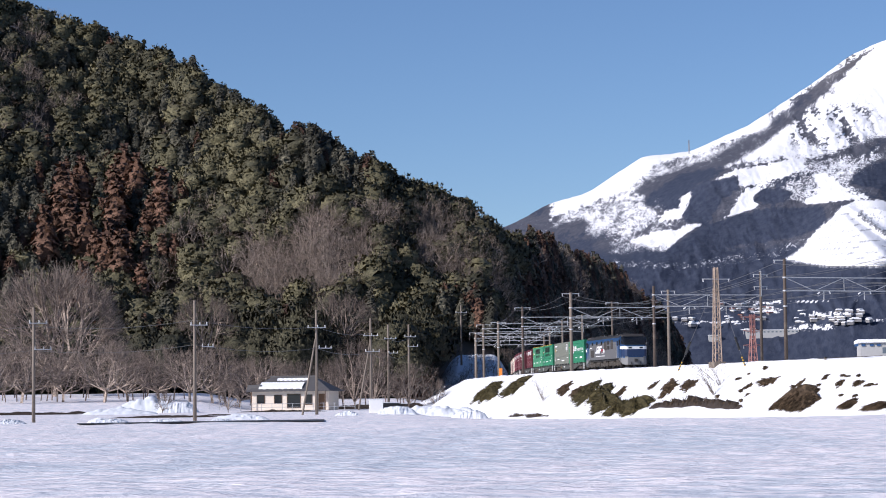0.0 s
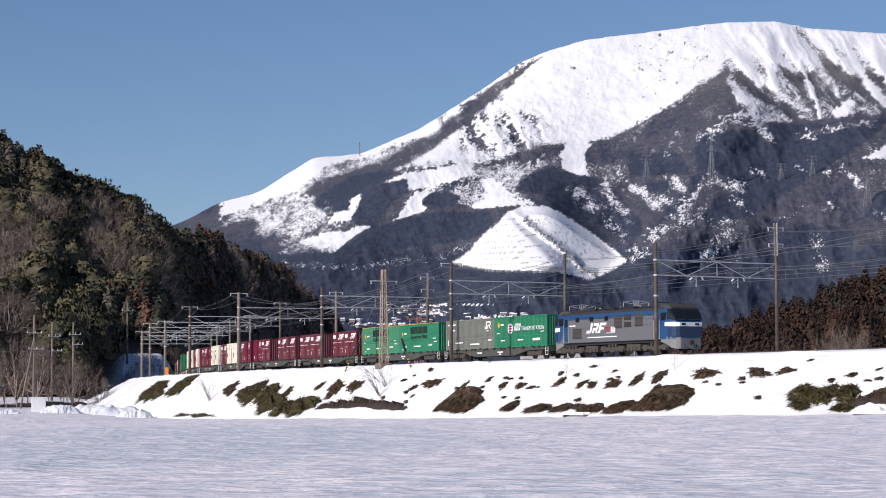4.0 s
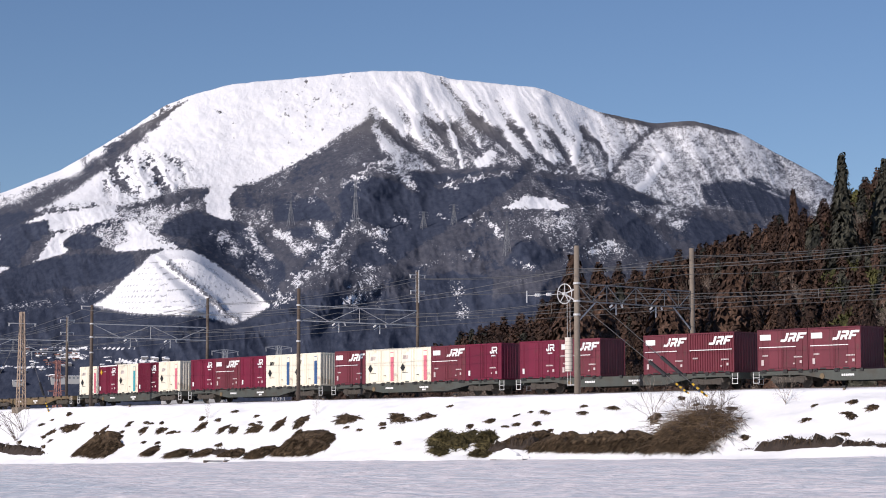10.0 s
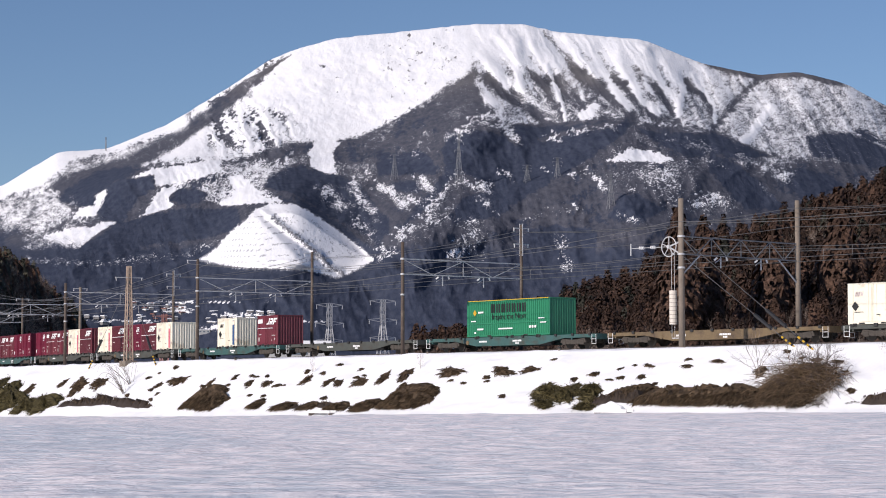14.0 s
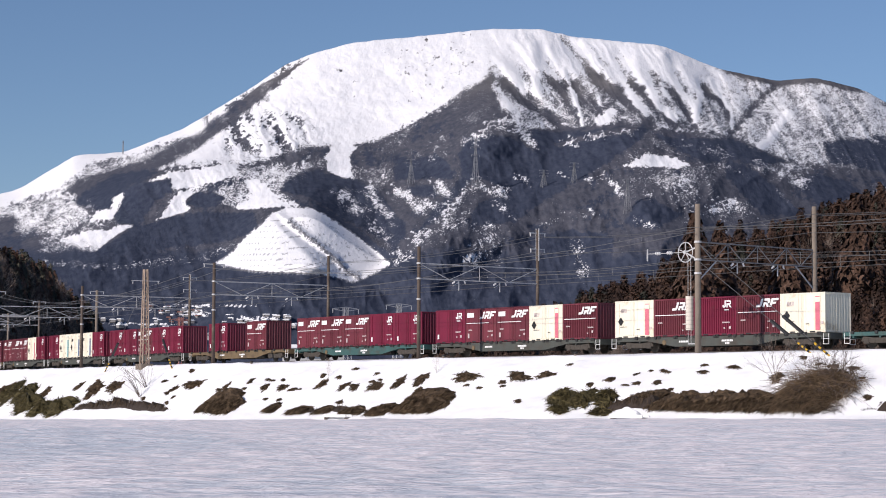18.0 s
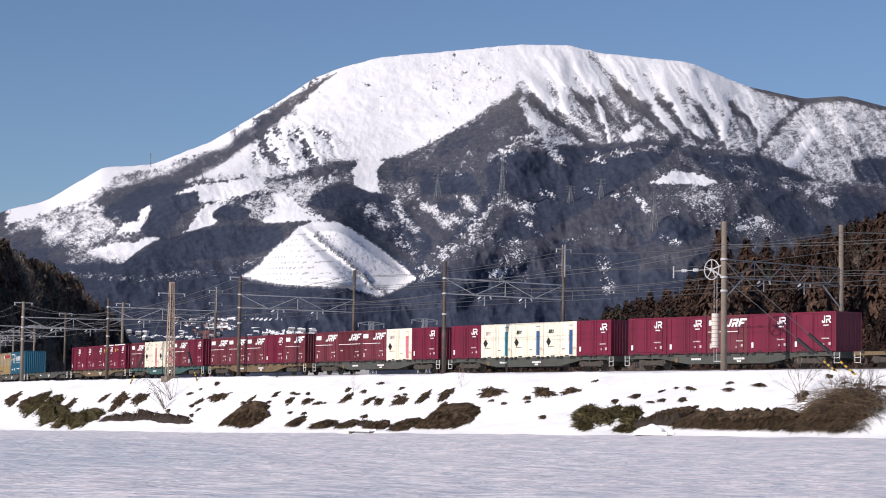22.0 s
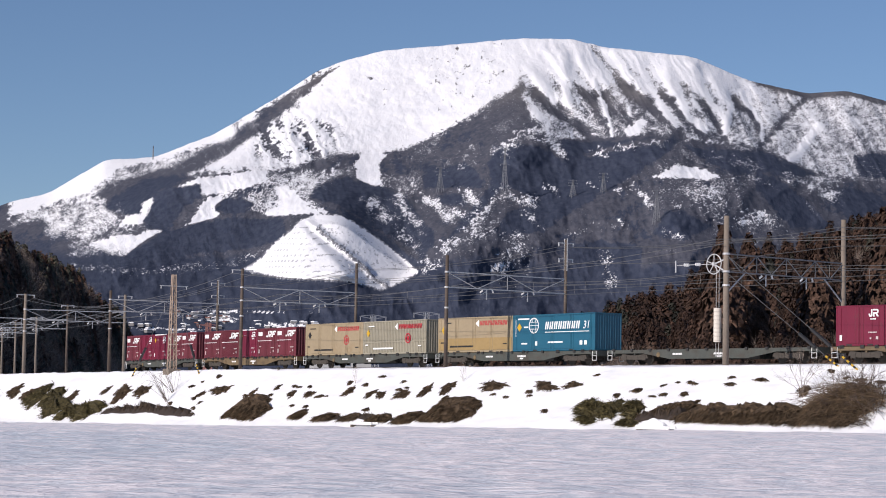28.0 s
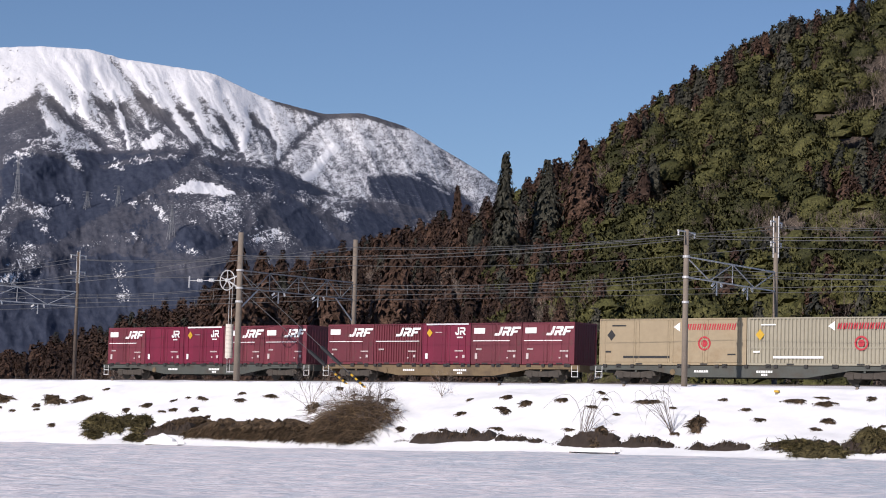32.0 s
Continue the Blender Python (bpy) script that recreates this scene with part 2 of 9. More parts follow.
M_STEEL = material("galvanized steel", (0.52, 0.52, 0.52), 0.5, metal=0.3, vary=0.15, scale=4)
M_RAIL = material("rail steel", (0.12, 0.10, 0.09), 0.45, metal=0.7, vary=0.2, scale=4)
M_POLE = material("weathered concrete", (0.205, 0.168, 0.135), 0.85, vary=0.16, scale=1.2, bump=0.3, dirt=(0.16, 0.13, 0.10), dirt_amount=0.2, dirt_scale=0.7)
M_RUSTPOLE = material("rusty painted steel", (0.32, 0.24, 0.185), 0.75, vary=0.3, scale=1.0, dirt=(0.30, 0.24, 0.19), dirt_amount=0.3, dirt_scale=0.6)
M_WIRE = material("wire", (0.16, 0.16, 0.16), 0.5, metal=0.5)
M_WHITE = material("white paint", (0.80, 0.80, 0.79), 0.5, vary=0.04)
M_FADED = material("faded pinkish white paint", (0.52, 0.44, 0.43), 0.6, vary=0.15, scale=6)
M_BLACK = material("black paint", (0.015, 0.015, 0.016), 0.5, vary=0.1)
M_YELLOW = material("yellow paint", (0.55, 0.33, 0.02), 0.5, vary=0.08)
M_PINK = material("sun bleached pink paint", (0.60, 0.15, 0.20), 0.5, vary=0.22, scale=2.5)
M_TEALBAND = material("teal band paint", (0.04, 0.30, 0.36), 0.5, vary=0.06)
M_NAVY = material("navy band paint", (0.03, 0.09, 0.22), 0.5, vary=0.06)
M_ORANGE = material("orange paint", (0.62, 0.19, 0.02), 0.5, vary=0.08)
M_REDLET = material("red lettering", (0.42, 0.02, 0.035), 0.5, vary=0.05)
M_CERAMIC = material("white porcelain", (0.75, 0.75, 0.74), 0.25, vary=0.04)
# ---------------------------------------------------------------- the railway's line: an arc of 471 m radius
PHI0, KAP, S1, S_FAR = radians(112.25), 0.0021230, 194.5, -250.0
RAIL = EYE + 3.27
_S = np.arange(-900.0, 620.0, 0.5)
_PH = PHI0 + KAP * (S1 - np.clip(_S, S_FAR, S1))
_X, _Y = np.cumsum(np.sin(_PH)) * 0.5, np.cumsum(np.cos(_PH)) * 0.5
_i0 = int(np.argmin(np.abs(_S)))
_X += 46.1 - _X[_i0]
_Y += 112.6 - _Y[_i0]


def line(s, off=0.0, z=0.0):
    """A point beside the train's track: s metres along, off metres towards the field."""
    x, y, ph = np.interp(s, _S, _X), np.interp(s, _S, _Y), np.interp(s, _S, _PH)
    return Vector((x + off * math.cos(ph), y - off * math.sin(ph), z)) if np.ndim(s) == 0 else np.stack([x + off * np.cos(ph), y - off * np.sin(ph), np.zeros_like(x) + z], -1)


def along(s):
    """The heading, as a turn about z that lays x along the track."""
    return 90 - math.degrees(float(np.interp(s, _S, _PH)))


def track_frame(s, off=0.0, z=0.0):
    p = line(s, off)
    return pose(p.x, p.y, z, 0, 0, along(s))


def ground_z(x, y):
    """The field rises a little towards the right, away from the camera."""
    d = np.hypot(x, y)
    az = np.degrees(np.arctan2(-x, y))
    field = step(30, 110, d) * np.clip(0.30 + 0.0155 * x, -0.50, 0.95) * step(420, 250, d)
    west = step(13.5, 16.0, az) * step(70, 40, az)
    terrace = west * (0.30 * step(170, 205, d) + 0.55 * step(225, 265, d) + 1.3 * step(262, 300, d) * step(19.6, 21.2, az) + 1.2 * step(300, 370, d))
    return field + terrace


# the ground: one sheet to the horizon, fine near the camera
def build_ground():
    r = np.concatenate([[0.0], np.geomspace(3, 30, 14), np.linspace(32, 230, 240), np.linspace(232, 400, 70), np.geomspace(410, 4900, 40)])
    a = np.radians(np.concatenate([np.linspace(-180, -32, 38), np.linspace(-31, 31, 200), np.linspace(32, 180, 38)]))
    R, A = np.meshgrid(r, a, indexing="ij")
    X, Y = -R * np.sin(A), R * np.cos(A)
    near = step(240, 200, R)
    rows = fbm(X * 0.55 + 3, Y * 0.42 + X * 0.05, 3, 5) + 0.35 * vnoise(X * 0.06, Y * 0.5 + X * 0.03, 8)
    Z = ground_z(X, Y) + near * (0.20 * (rows - 0.7) + 0.10 * (fbm(X * 0.02, Y * 0.05, 3, 3) - 0.5))
    hollow = fbm(X * 0.012 + 7, Y * 0.03 - 2, 3, 21)
    Z -= near * 0.10 * step(0.52, 0.62, hollow)
    sheet = inside(X, Y, [(-30, 47), (-27, 60), (-26.5, 80), (-22, 106), (-18, 116), (-5, 72), (-10, 55), (-13, 46)])
    ice = step(-2.5, 2.0, sheet + 5 * (rows - 0.7)) * 0.75
    ice = np.maximum(ice, 0.6 * step(0.56, 0.66, fbm(X * 0.03 + 3, Y * 0.012, 4, 22)))
    me = fast_mesh("ground", np.stack([X, Y, Z], -1).reshape(-1, 3), grid_faces(len(r), len(a)), M_FIELD, True)
    attribute(me, "ice", ice)
    return tagged(new("ground", me), "flat snow covered rice field with wind crusted furrow lines", "snow field", kind="structure")


def field_material():
    m = bpy.data.materials.new("crusted field snow")
    m.use_nodes = True
    nt = m.node_tree
    N, Lk = nt.nodes, nt.links
    p = N["Principled BSDF"]
    p.inputs["Roughness"].default_value, p.inputs["Specular IOR Level"].default_value = 0.7, 0.3
    g = N.new("ShaderNodeNewGeometry")
    mp = N.new("ShaderNodeMapping")
    mp.inputs["Scale"].default_value = (0.95, 1.3, 1)
    mp.inputs["Rotation"].default_value = (0, 0, radians(4))
    Lk.new(g.outputs["Position"], mp.inputs["Vector"])
    n1 = N.new("ShaderNodeTexNoise")
    n1.inputs["Scale"].default_value, n1.inputs["Detail"].default_value, n1.inputs["Roughness"].default_value = 1.0, 5, 0.62
    Lk.new(mp.outputs[0], n1.inputs["Vector"])
    ramp = N.new("ShaderNodeValToRGB")
    e = ramp.color_ramp.elements
    e[0].position, e[0].color = 0.46, (0.70, 0.715, 0.765, 1)
    e[1].position, e[1].color = 0.53, (0.92, 0.865, 0.885, 1)
    Lk.new(n1.outputs[0], ramp.inputs[0])
    mix = N.new("ShaderNodeMix")
    mix.data_type = "RGBA"
    mix.inputs[7].default_value = (0.57, 0.63, 0.70, 1)
    at = N.new("ShaderNodeAttribute")
    at.attribute_name = "ice"
    icy = N.new("ShaderNodeMath")
    icy.operation = "MULTIPLY"
    Lk.new(at.outputs["Fac"], icy.inputs[0])
    streak = N.new("ShaderNodeMapRange")
    streak.inputs[1].default_value, streak.inputs[2].default_value, streak.inputs[3].default_value, streak.inputs[4].default_value = 0.48, 0.60, 1.0, 0.25
    Lk.new(n1.outputs[0], streak.inputs[0])
    Lk.new(streak.outputs[0], icy.inputs[1])
    Lk.new(icy.outputs[0], mix.inputs[0])
    Lk.new(ramp.outputs[0], mix.inputs[6])
    Lk.new(mix.outputs[2], p.inputs["Base Color"])
    b = N.new("ShaderNodeBump")
    b.inputs["Strength"].default_value, b.inputs["Distance"].default_value = 0.8, 0.30
    Lk.new(n1.outputs[0], b.inputs["Height"])
    Lk.new(b.outputs[0], p.inputs["Normal"])
    return m


M_FIELD = field_material()
build_ground()


# the embankment: a swept section with an uneven snowy slope
def slope_z(s, off):
    """The bank's surface at s along the track and off metres from the train's track, towards the field when positive."""
    s, off = np.asarray(s, float), np.asarray(off, float)
    x, y, ph = np.interp(s, _S, _X), np.interp(s, _S, _Y), np.interp(s, _S, _PH)
    foot = ground_z(x + 16 * np.cos(ph), y - 16 * np.sin(ph)) - 0.05
    top = RAIL - 0.42
    near = np.where(off > 0, off, (-off) + 3.6)
    k = np.clip((near - 9.2) / 7.2, 0, 1)
    z = top + (foot - top) * (k * 0.85 + 0.15 * k * k * (3 - 2 * k))
    z = np.where(near > 16.4, foot - 0.4 * np.clip((near - 16.4) / 2, 0, 1), z)
    shoulder = step(8.6, 9.6, near)
    ridge = 0.05 + 0.14 * (fbm(s * 0.5, off * 0.8, 3, 47) - 0.5)
    z = z + ridge * step(5.2, 6.6, off) * step(9.9, 8.9, off)
    return z + shoulder * step(17.5, 14.5, near) * 0.48 * (fbm(s * 0.3, near * 0.45, 4, 40) - 0.5) + shoulder * 0.10 * (fbm(s * 1.3, near * 1.7, 2, 44) - 0.5) * step(18, 16, near)


def build_bank():
    s = np.concatenate([np.linspace(-700, -262, 60), np.linspace(-260, 60, 800), np.linspace(62, 600, 60)])
    off = np.concatenate([np.linspace(-16, -6.2, 8), np.linspace(-5, 8.4, 18), np.linspace(8.7, 18.4, 64)])
    Sg, Og = np.meshgrid(s, off, indexing="ij")
    x, y, ph = np.interp(Sg, _S, _X), np.interp(Sg, _S, _Y), np.interp(Sg, _S, _PH)
    Z = slope_z(Sg, Og)
    bed = step(3.0, 2.6, np.abs(Og - 1.9) - 1.4)
    Z = Z + 0.20 * bed
    V = np.stack([x + Og * np.cos(ph), y - Og * np.sin(ph), Z], -1).reshape(-1, 3)
    me = fast_mesh("embankment", V, grid_faces(len(s), len(off)), M_SNOW, True)
    return tagged(new("railway_embankment", me), "snow covered railway embankment with an uneven slope", "embankment", kind="structure")


build_bank()


def build_tracks():
    """Two tracks of rails on the snowy bed; the far one carries the train."""
    for off, lab in ((0.0, "running track of steel rails on the snowy bank"), (3.8, "empty track of steel rails half under snow")):
        top = RAIL if off == 0 else RAIL - 0.19
        tr = thing("railway_track", lab, "railway track", "railway tracks")
        for side in (-0.55, 0.55):
            s = np.linspace(-640, 560, 601)
            P = [line(s, off + side + d)[:, :2] for d in (-0.035, 0.035)]
            V, F = [], []
            for i in range(len(s)):
                a, b = P[0][i], P[1][i]
                V += [(a[0], a[1], RAIL - 0.42), (a[0], a[1], top), (b[0], b[1], top), (b[0], b[1], RAIL - 0.42)]
            n = len(s)
            for i in range(n - 1):
                for k in range(3):
                    F.append((4 * i + k, 4 * i + 4 + k, 4 * i + 5 + k, 4 * i + k + 1))
            part("rail", fast_mesh("rail", V, F, M_RAIL), None, tr)


build_tracks()


def build_ballast():
    """Strips of dark stones beside the rails, broken by snow."""
    rng = np.random.default_rng(17)
    V, F = [], []
    for off0, z0 in ((5.35, -0.25), (2.4, -0.24), (1.6, -0.22), (-1.2, -0.2)):
        n = 2600
        S = rng.uniform(-150, 60, n)
        keep = vnoise(S * 0.22, S * 0 + off0, 41) + 0.5 * vnoise(S * 1.1, S * 0 + off0, 42) > 0.62
        S = S[keep]
        O = off0 + rng.normal(0, 0.16, len(S))
        for s, o in zip(S, O):
            p = line(float(s), float(o))
            r, h = rng.uniform(0.05, 0.11), rng.uniform(0.03, 0.09)
            k = len(V)
            z = RAIL + z0
            a = rng.uniform(0, 6.28)
            V += [(p.x + r * math.cos(a + q), p.y + r * math.sin(a + q), z - 0.05) for q in (0, 1.57, 3.14, 4.71)] + [(p.x, p.y, z + h)]
            F += [(k, k + 1, k + 4), (k + 1, k + 2, k + 4), (k + 2, k + 3, k + 4), (k + 3, k, k + 4)]
    me = fast_mesh("ballast", V, F, M_BOGIE)
    return tagged(new("ballast", me), "dark ballast stones showing through the snow beside the rails", "ballast", kind="stuff")


build_ballast()
# ---------------------------------------------------------------- the far mountain and its foothills
def profile(az, knots):
    """A height line over the heading (degrees to the left), through a few knots."""
    k = np.array(sorted(knots))
    return np.interp(az, k[:, 0], k[:, 1])


CREST = [(30, 2.6), (16, 3.6), (12.8, 4.6), (11.9, 5.1), (10.8, 5.4), (9.4, 6.3), (8.1, 6.42), (6.5, 7.1), (4.9, 8.1), (3.9, 8.78), (3.2, 9.07),
         (2.1, 9.37), (0.3, 9.55), (-1.4, 9.73), (-2.8, 9.73), (-3.7, 9.52), (-6.0, 9.28), (-7.4, 8.68), (-9.0, 8.31), (-10.0, 8.37), (-11.2, 8.05),
         (-12.1, 7.52), (-13.2, 6.91), (-14.5, 6.0), (-18, 4.5), (-30, 3)]
MID = [(30, 2.0), (12, 3.4), (10, 4.3), (8.4, 5.3), (7.4, 5.8), (6, 6.1), (4.4, 6.0), (3.4, 5.95), (2.4, 5.85), (1.3, 5.85), (0.4, 6.2), (-0.6, 6.7),
       (-1.5, 7.02), (-2.4, 6.9), (-3.2, 6.75), (-4.1, 7.05), (-5.4, 7.15), (-7.0, 6.8), (-8.5, 6.25), (-9.9, 5.7), (-12, 5.0), (-15, 4.4), (-30, 2)]
LOW = [(30, 1.6), (12, 2.6), (10.4, 3.4), (8.5, 3.45), (5.8, 3.5), (4.2, 4.7), (3.2, 4.85), (2.2, 4.1), (1.2, 3.5), (0.9, 3.85), (-0.2, 4.35), (-1.1, 4.25),
       (-2.6, 3.8), (-4.1, 4.0), (-5.6, 4.6), (-7, 4.3), (-9, 3.6), (-12, 3.0), (-30, 1.6)]


def rounded(az, knots, width):
    """The same line with its corners rounded off over some degrees."""
    q = np.arange(-34, 34, 0.02)
    k = np.exp(-((np.arange(-80, 81) * 0.02 / width) ** 2))
    return np.interp(az, q, np.convolve(np.pad(profile(q, knots), 80, "edge"), k / k.sum(), "valid"))


def chart(A, el):
    """Heading and elevation as a flat map of the mountain's face, about 67 units to a degree."""
    return 718.5 - 67.76 * A + 0.155 * el, 716.0 + 0.24 * A - 67.74 * el


def stroke(U, V, pts, w):
    """1 along a broken line, falling to 0 at about twice its half width."""
    d = np.full(np.shape(U), 1e9)
    for (x0, y0), (x1, y1) in zip(pts, pts[1:]):
        t = np.clip(((U - x0) * (x1 - x0) + (V - y0) * (y1 - y0)) / ((x1 - x0) ** 2 + (y1 - y0) ** 2), 0, 1)
        d = np.minimum(d, np.hypot(U - x0 - t * (x1 - x0), V - y0 - t * (y1 - y0)))
    return np.exp(-(d / w) ** 2)


# open snow, woods and streaks on the map of the mountain's face
BOWL = [(830, 40), (700, 30), (500, 70), (478, 122), (408, 188), (302, 264), (232, 310), (330, 300), (400, 300), (440, 284), (470, 274), (500, 266), (535, 264), (575, 262), (620, 252), (660, 236), (700, 212), (735, 196), (752, 180), (775, 162), (800, 148), (815, 136)]
FLANK = [(-80, 300), (90, 240), (300, 160), (480, 40), (520, 60), (474, 124), (446, 145), (404, 168), (352, 210), (302, 247), (250, 266), (200, 288), (140, 298), (104, 308), (92, 330), (60, 349), (0, 374), (-80, 400)]
SCRUB = [(458, 140), (438, 154), (400, 188), (384, 203), (354, 234), (327, 252), (300, 275), (250, 302), (200, 316), (150, 336), (92, 358), (60, 374), (88, 334), (130, 322), (180, 308), (207, 297), (252, 272), (302, 252), (350, 215), (404, 174)]
OPEN_WOOD = ([(200, 340), (290, 311), (372, 297), (500, 298), (494, 330), (450, 348), (480, 374), (364, 384), (300, 352), (262, 352)], [(-20, 382), (60, 350), (110, 372), (112, 404), (60, 436), (-20, 430)])
FIELDS = ([(15, 464), (55, 441), (100, 426), (150, 419), (172, 408), (186, 412), (150, 436), (124, 462)], [(112, 405), (125, 384), (150, 362), (184, 344), (166, 380), (158, 402)], [(203, 338), (240, 320), (290, 311), (330, 303), (366, 297), (374, 318), (345, 326), (310, 336), (280, 346), (256, 346), (250, 330)], [(203, 412), (235, 396), (252, 366), (268, 350), (300, 350), (280, 365), (288, 382), (240, 401)])
FIELDS += ([(364, 381), (382, 367), (398, 356), (384, 330), (404, 325), (428, 345), (450, 364), (476, 371), (420, 378)], [(528, 308), (527, 284), (545, 262), (572, 260), (582, 270), (566, 286), (577, 324), (558, 325), (544, 318)], [(1060, 298), (1084, 285), (1098, 275), (1120, 281), (1150, 285), (1180, 296), (1160, 301), (1100, 299)])
STANDS = ([(85, 374), (100, 352), (150, 325), (200, 312), (224, 320), (180, 341), (150, 366), (146, 382), (110, 386)], [(152, 403), (165, 375), (170, 350), (190, 338), (250, 330), (252, 350), (226, 370), (206, 396), (198, 407), (170, 411)], [(277, 371), (292, 355), (320, 351), (344, 360), (331, 376), (300, 381)], [(115, 464), (160, 431), (195, 412), (250, 397), (290, 388), (400, 385), (408, 410), (385, 426), (330, 440), (250, 452), (180, 470)])
STANDS += ([(448, 346), (455, 330), (490, 311), (520, 309), (545, 320), (590, 328), (622, 345), (642, 375), (668, 402), (668, 426), (645, 458), (640, 440), (600, 416), (560, 396), (520, 370), (495, 356)], [(498, 362), (530, 379), (580, 409), (640, 455), (658, 470), (638, 476), (560, 413), (505, 381)], [(650, 299), (690, 288), (722, 277), (748, 298), (750, 320), (700, 323), (650, 326)], [(662, 346), (690, 335), (716, 335), (726, 350), (690, 353)])
STANDS += ([(690, 420), (716, 380), (752, 340), (770, 318), (790, 318), (770, 345), (730, 390)],)
STANDS += ([(764, 276), (775, 253), (800, 245), (850, 246), (880, 258), (896, 272), (915, 258), (950, 264), (1000, 248), (1066, 242), (1092, 226), (1102, 236), (1075, 262), (1040, 285), (960, 334), (890, 378), (866, 398), (790, 407), (784, 386), (800, 366), (846, 352), (846, 336), (800, 322), (772, 330)], [(880, 240), (900, 236), (960, 241), (1060, 228), (1000, 242), (955, 252), (922, 264), (904, 262)])
STANDS += ([(1110, 240), (1150, 250), (1250, 252), (1292, 270), (1340, 292), (1300, 300), (1250, 288), (1200, 290), (1150, 270)], [(1238, 288), (1282, 300), (1322, 332), (1352, 362), (1374, 388), (1300, 386), (1268, 350), (1240, 322)], [(1412, 262), (1440, 255), (1478, 256), (1504, 248), (1545, 272), (1600, 300), (1600, 334), (1500, 311), (1460, 301), (1420, 296)], [(1358, 322), (1400, 314), (1450, 326), (1472, 346), (1400, 372), (1372, 346)])
STANDS += ([(1080, 362), (1110, 356), (1160, 384), (1120, 410), (1060, 400)], [(880, 430), (960, 412), (1040, 420), (1040, 470), (940, 470)])
FROST = (([(655, 468), (712, 424), (756, 372), (800, 330)], 13, 0.85), ([(728, 426), (790, 376)], 9, 0.7), ([(560, 358), (606, 396), (640, 436)], 15, 0.7), ([(606, 342), (640, 392)], 13, 0.8), ([(650, 342), (700, 378)], 11, 0.85), ([(634, 352), (720, 372)], 10, 0.6), ([(726, 332), (744, 348)], 8, 0.9), ([(806, 336), (850, 348)], 9, 0.9), ([(836, 368), (864, 394)], 7, 0.8), ([(870, 322), (886, 324)], 4, 0.8), ([(948, 316), (965, 322)], 4, 0.7))
FROST += (([(1000, 328), (1026, 312)], 5, 0.7), ([(1042, 330), (1056, 348)], 7, 0.8), ([(1100, 352), (1190, 346)], 6, 0.75), ([(1216, 380), (1250, 364), (1280, 380)], 11, 0.75), ([(810, 425), (800, 470)], 26, 0.62), ([(915, 400), (1010, 386)], 6, 0.6))
FROST += (([(975, 440), (990, 490)], 13, 0.5), ([(0, 420), (110, 390)], 14, 0.62), ([(30, 446), (150, 408)], 12, 0.55), ([(440, 330), (500, 300)], 14, 0.7), ([(395, 296), (470, 312)], 9, 0.8), ([(1340, 318), (1392, 328)], 13, 0.8), ([(1330, 346), (1352, 366)], 6, 0.7), ([(1240, 302), (1270, 314)], 5, 0.7), ([(955, 262), (1000, 248), (1086, 236)], 4, 0.9), ([(796, 246), (856, 216), (880, 242), (900, 268)], 8, 0.95), ([(838, 226), (866, 240)], 12, 0.85))
FROST += (([(740, 256), (720, 285)], 10, 0.6), ([(770, 260), (800, 268)], 10, 0.6), ([(1150, 262), (1250, 280)], 7, 0.5), ([(1290, 290), (1340, 310)], 7, 0.55), ([(1480, 250), (1550, 282)], 5, 0.8), ([(1120, 408), (1080, 396)], 8, 0.5))
# steep gullies, dark with scrub and painted shade, and the snow chutes between them
GULLIES = (([(818, 72), (846, 106), (884, 132)], 5, 0.25), ([(846, 150), (880, 180), (934, 222)], 8, 0.7), ([(880, 162), (915, 196), (954, 236)], 7, 0.65), ([(904, 128), (948, 162), (962, 192), (990, 236)], 9, 0.75), ([(904, 72), (918, 102), (956, 146), (1010, 206)], 6, 0.6), ([(950, 72), (988, 112), (1006, 142), (1042, 166), (1090, 206), (1106, 228)], 9, 0.95), ([(1000, 84), (1020, 110), (1060, 160)], 5, 0.55))
GULLIES += (([(1048, 108), (1074, 150), (1110, 190), (1152, 228)], 8, 0.8), ([(1112, 132), (1150, 172), (1186, 228)], 9, 0.75))
GULLIES += (([(1140, 116), (1166, 160), (1182, 222)], 6, 0.6), ([(1200, 160), (1240, 196), (1251, 246)], 7, 0.75), ([(1332, 156), (1290, 192), (1254, 238)], 6, 0.65), ([(1130, 205), (1176, 232)], 6, 0.5), ([(860, 88), (900, 150)], 4, 0.35), ([(974, 150), (1020, 206)], 7, 0.6), ([(1062, 180), (1090, 232)], 8, 0.4))
CHUTES = (([(898, 86), (903, 164)], 8), ([(836, 112), (882, 166)], 8), ([(952, 128), (972, 176), (986, 226)], 4), ([(1036, 128), (1062, 158), (1096, 206)], 8), ([(1098, 148), (1120, 194), (1150, 216)], 7), ([(1130, 100), (1142, 140), (1186, 200)], 7), ([(1164, 124), (1194, 170), (1184, 222)], 6), ([(1216, 150), (1246, 200), (1250, 232)], 6), ([(1350, 206), (1318, 250), (1300, 266)], 7), ([(1505, 172), (1545, 198)], 6), ([(1018, 218), (1040, 200)], 9))
CHUTES += (([(925, 90), (950, 140)], 5), ([(1080, 110), (1090, 150)], 7), ([(826, 160), (850, 190)], 8))
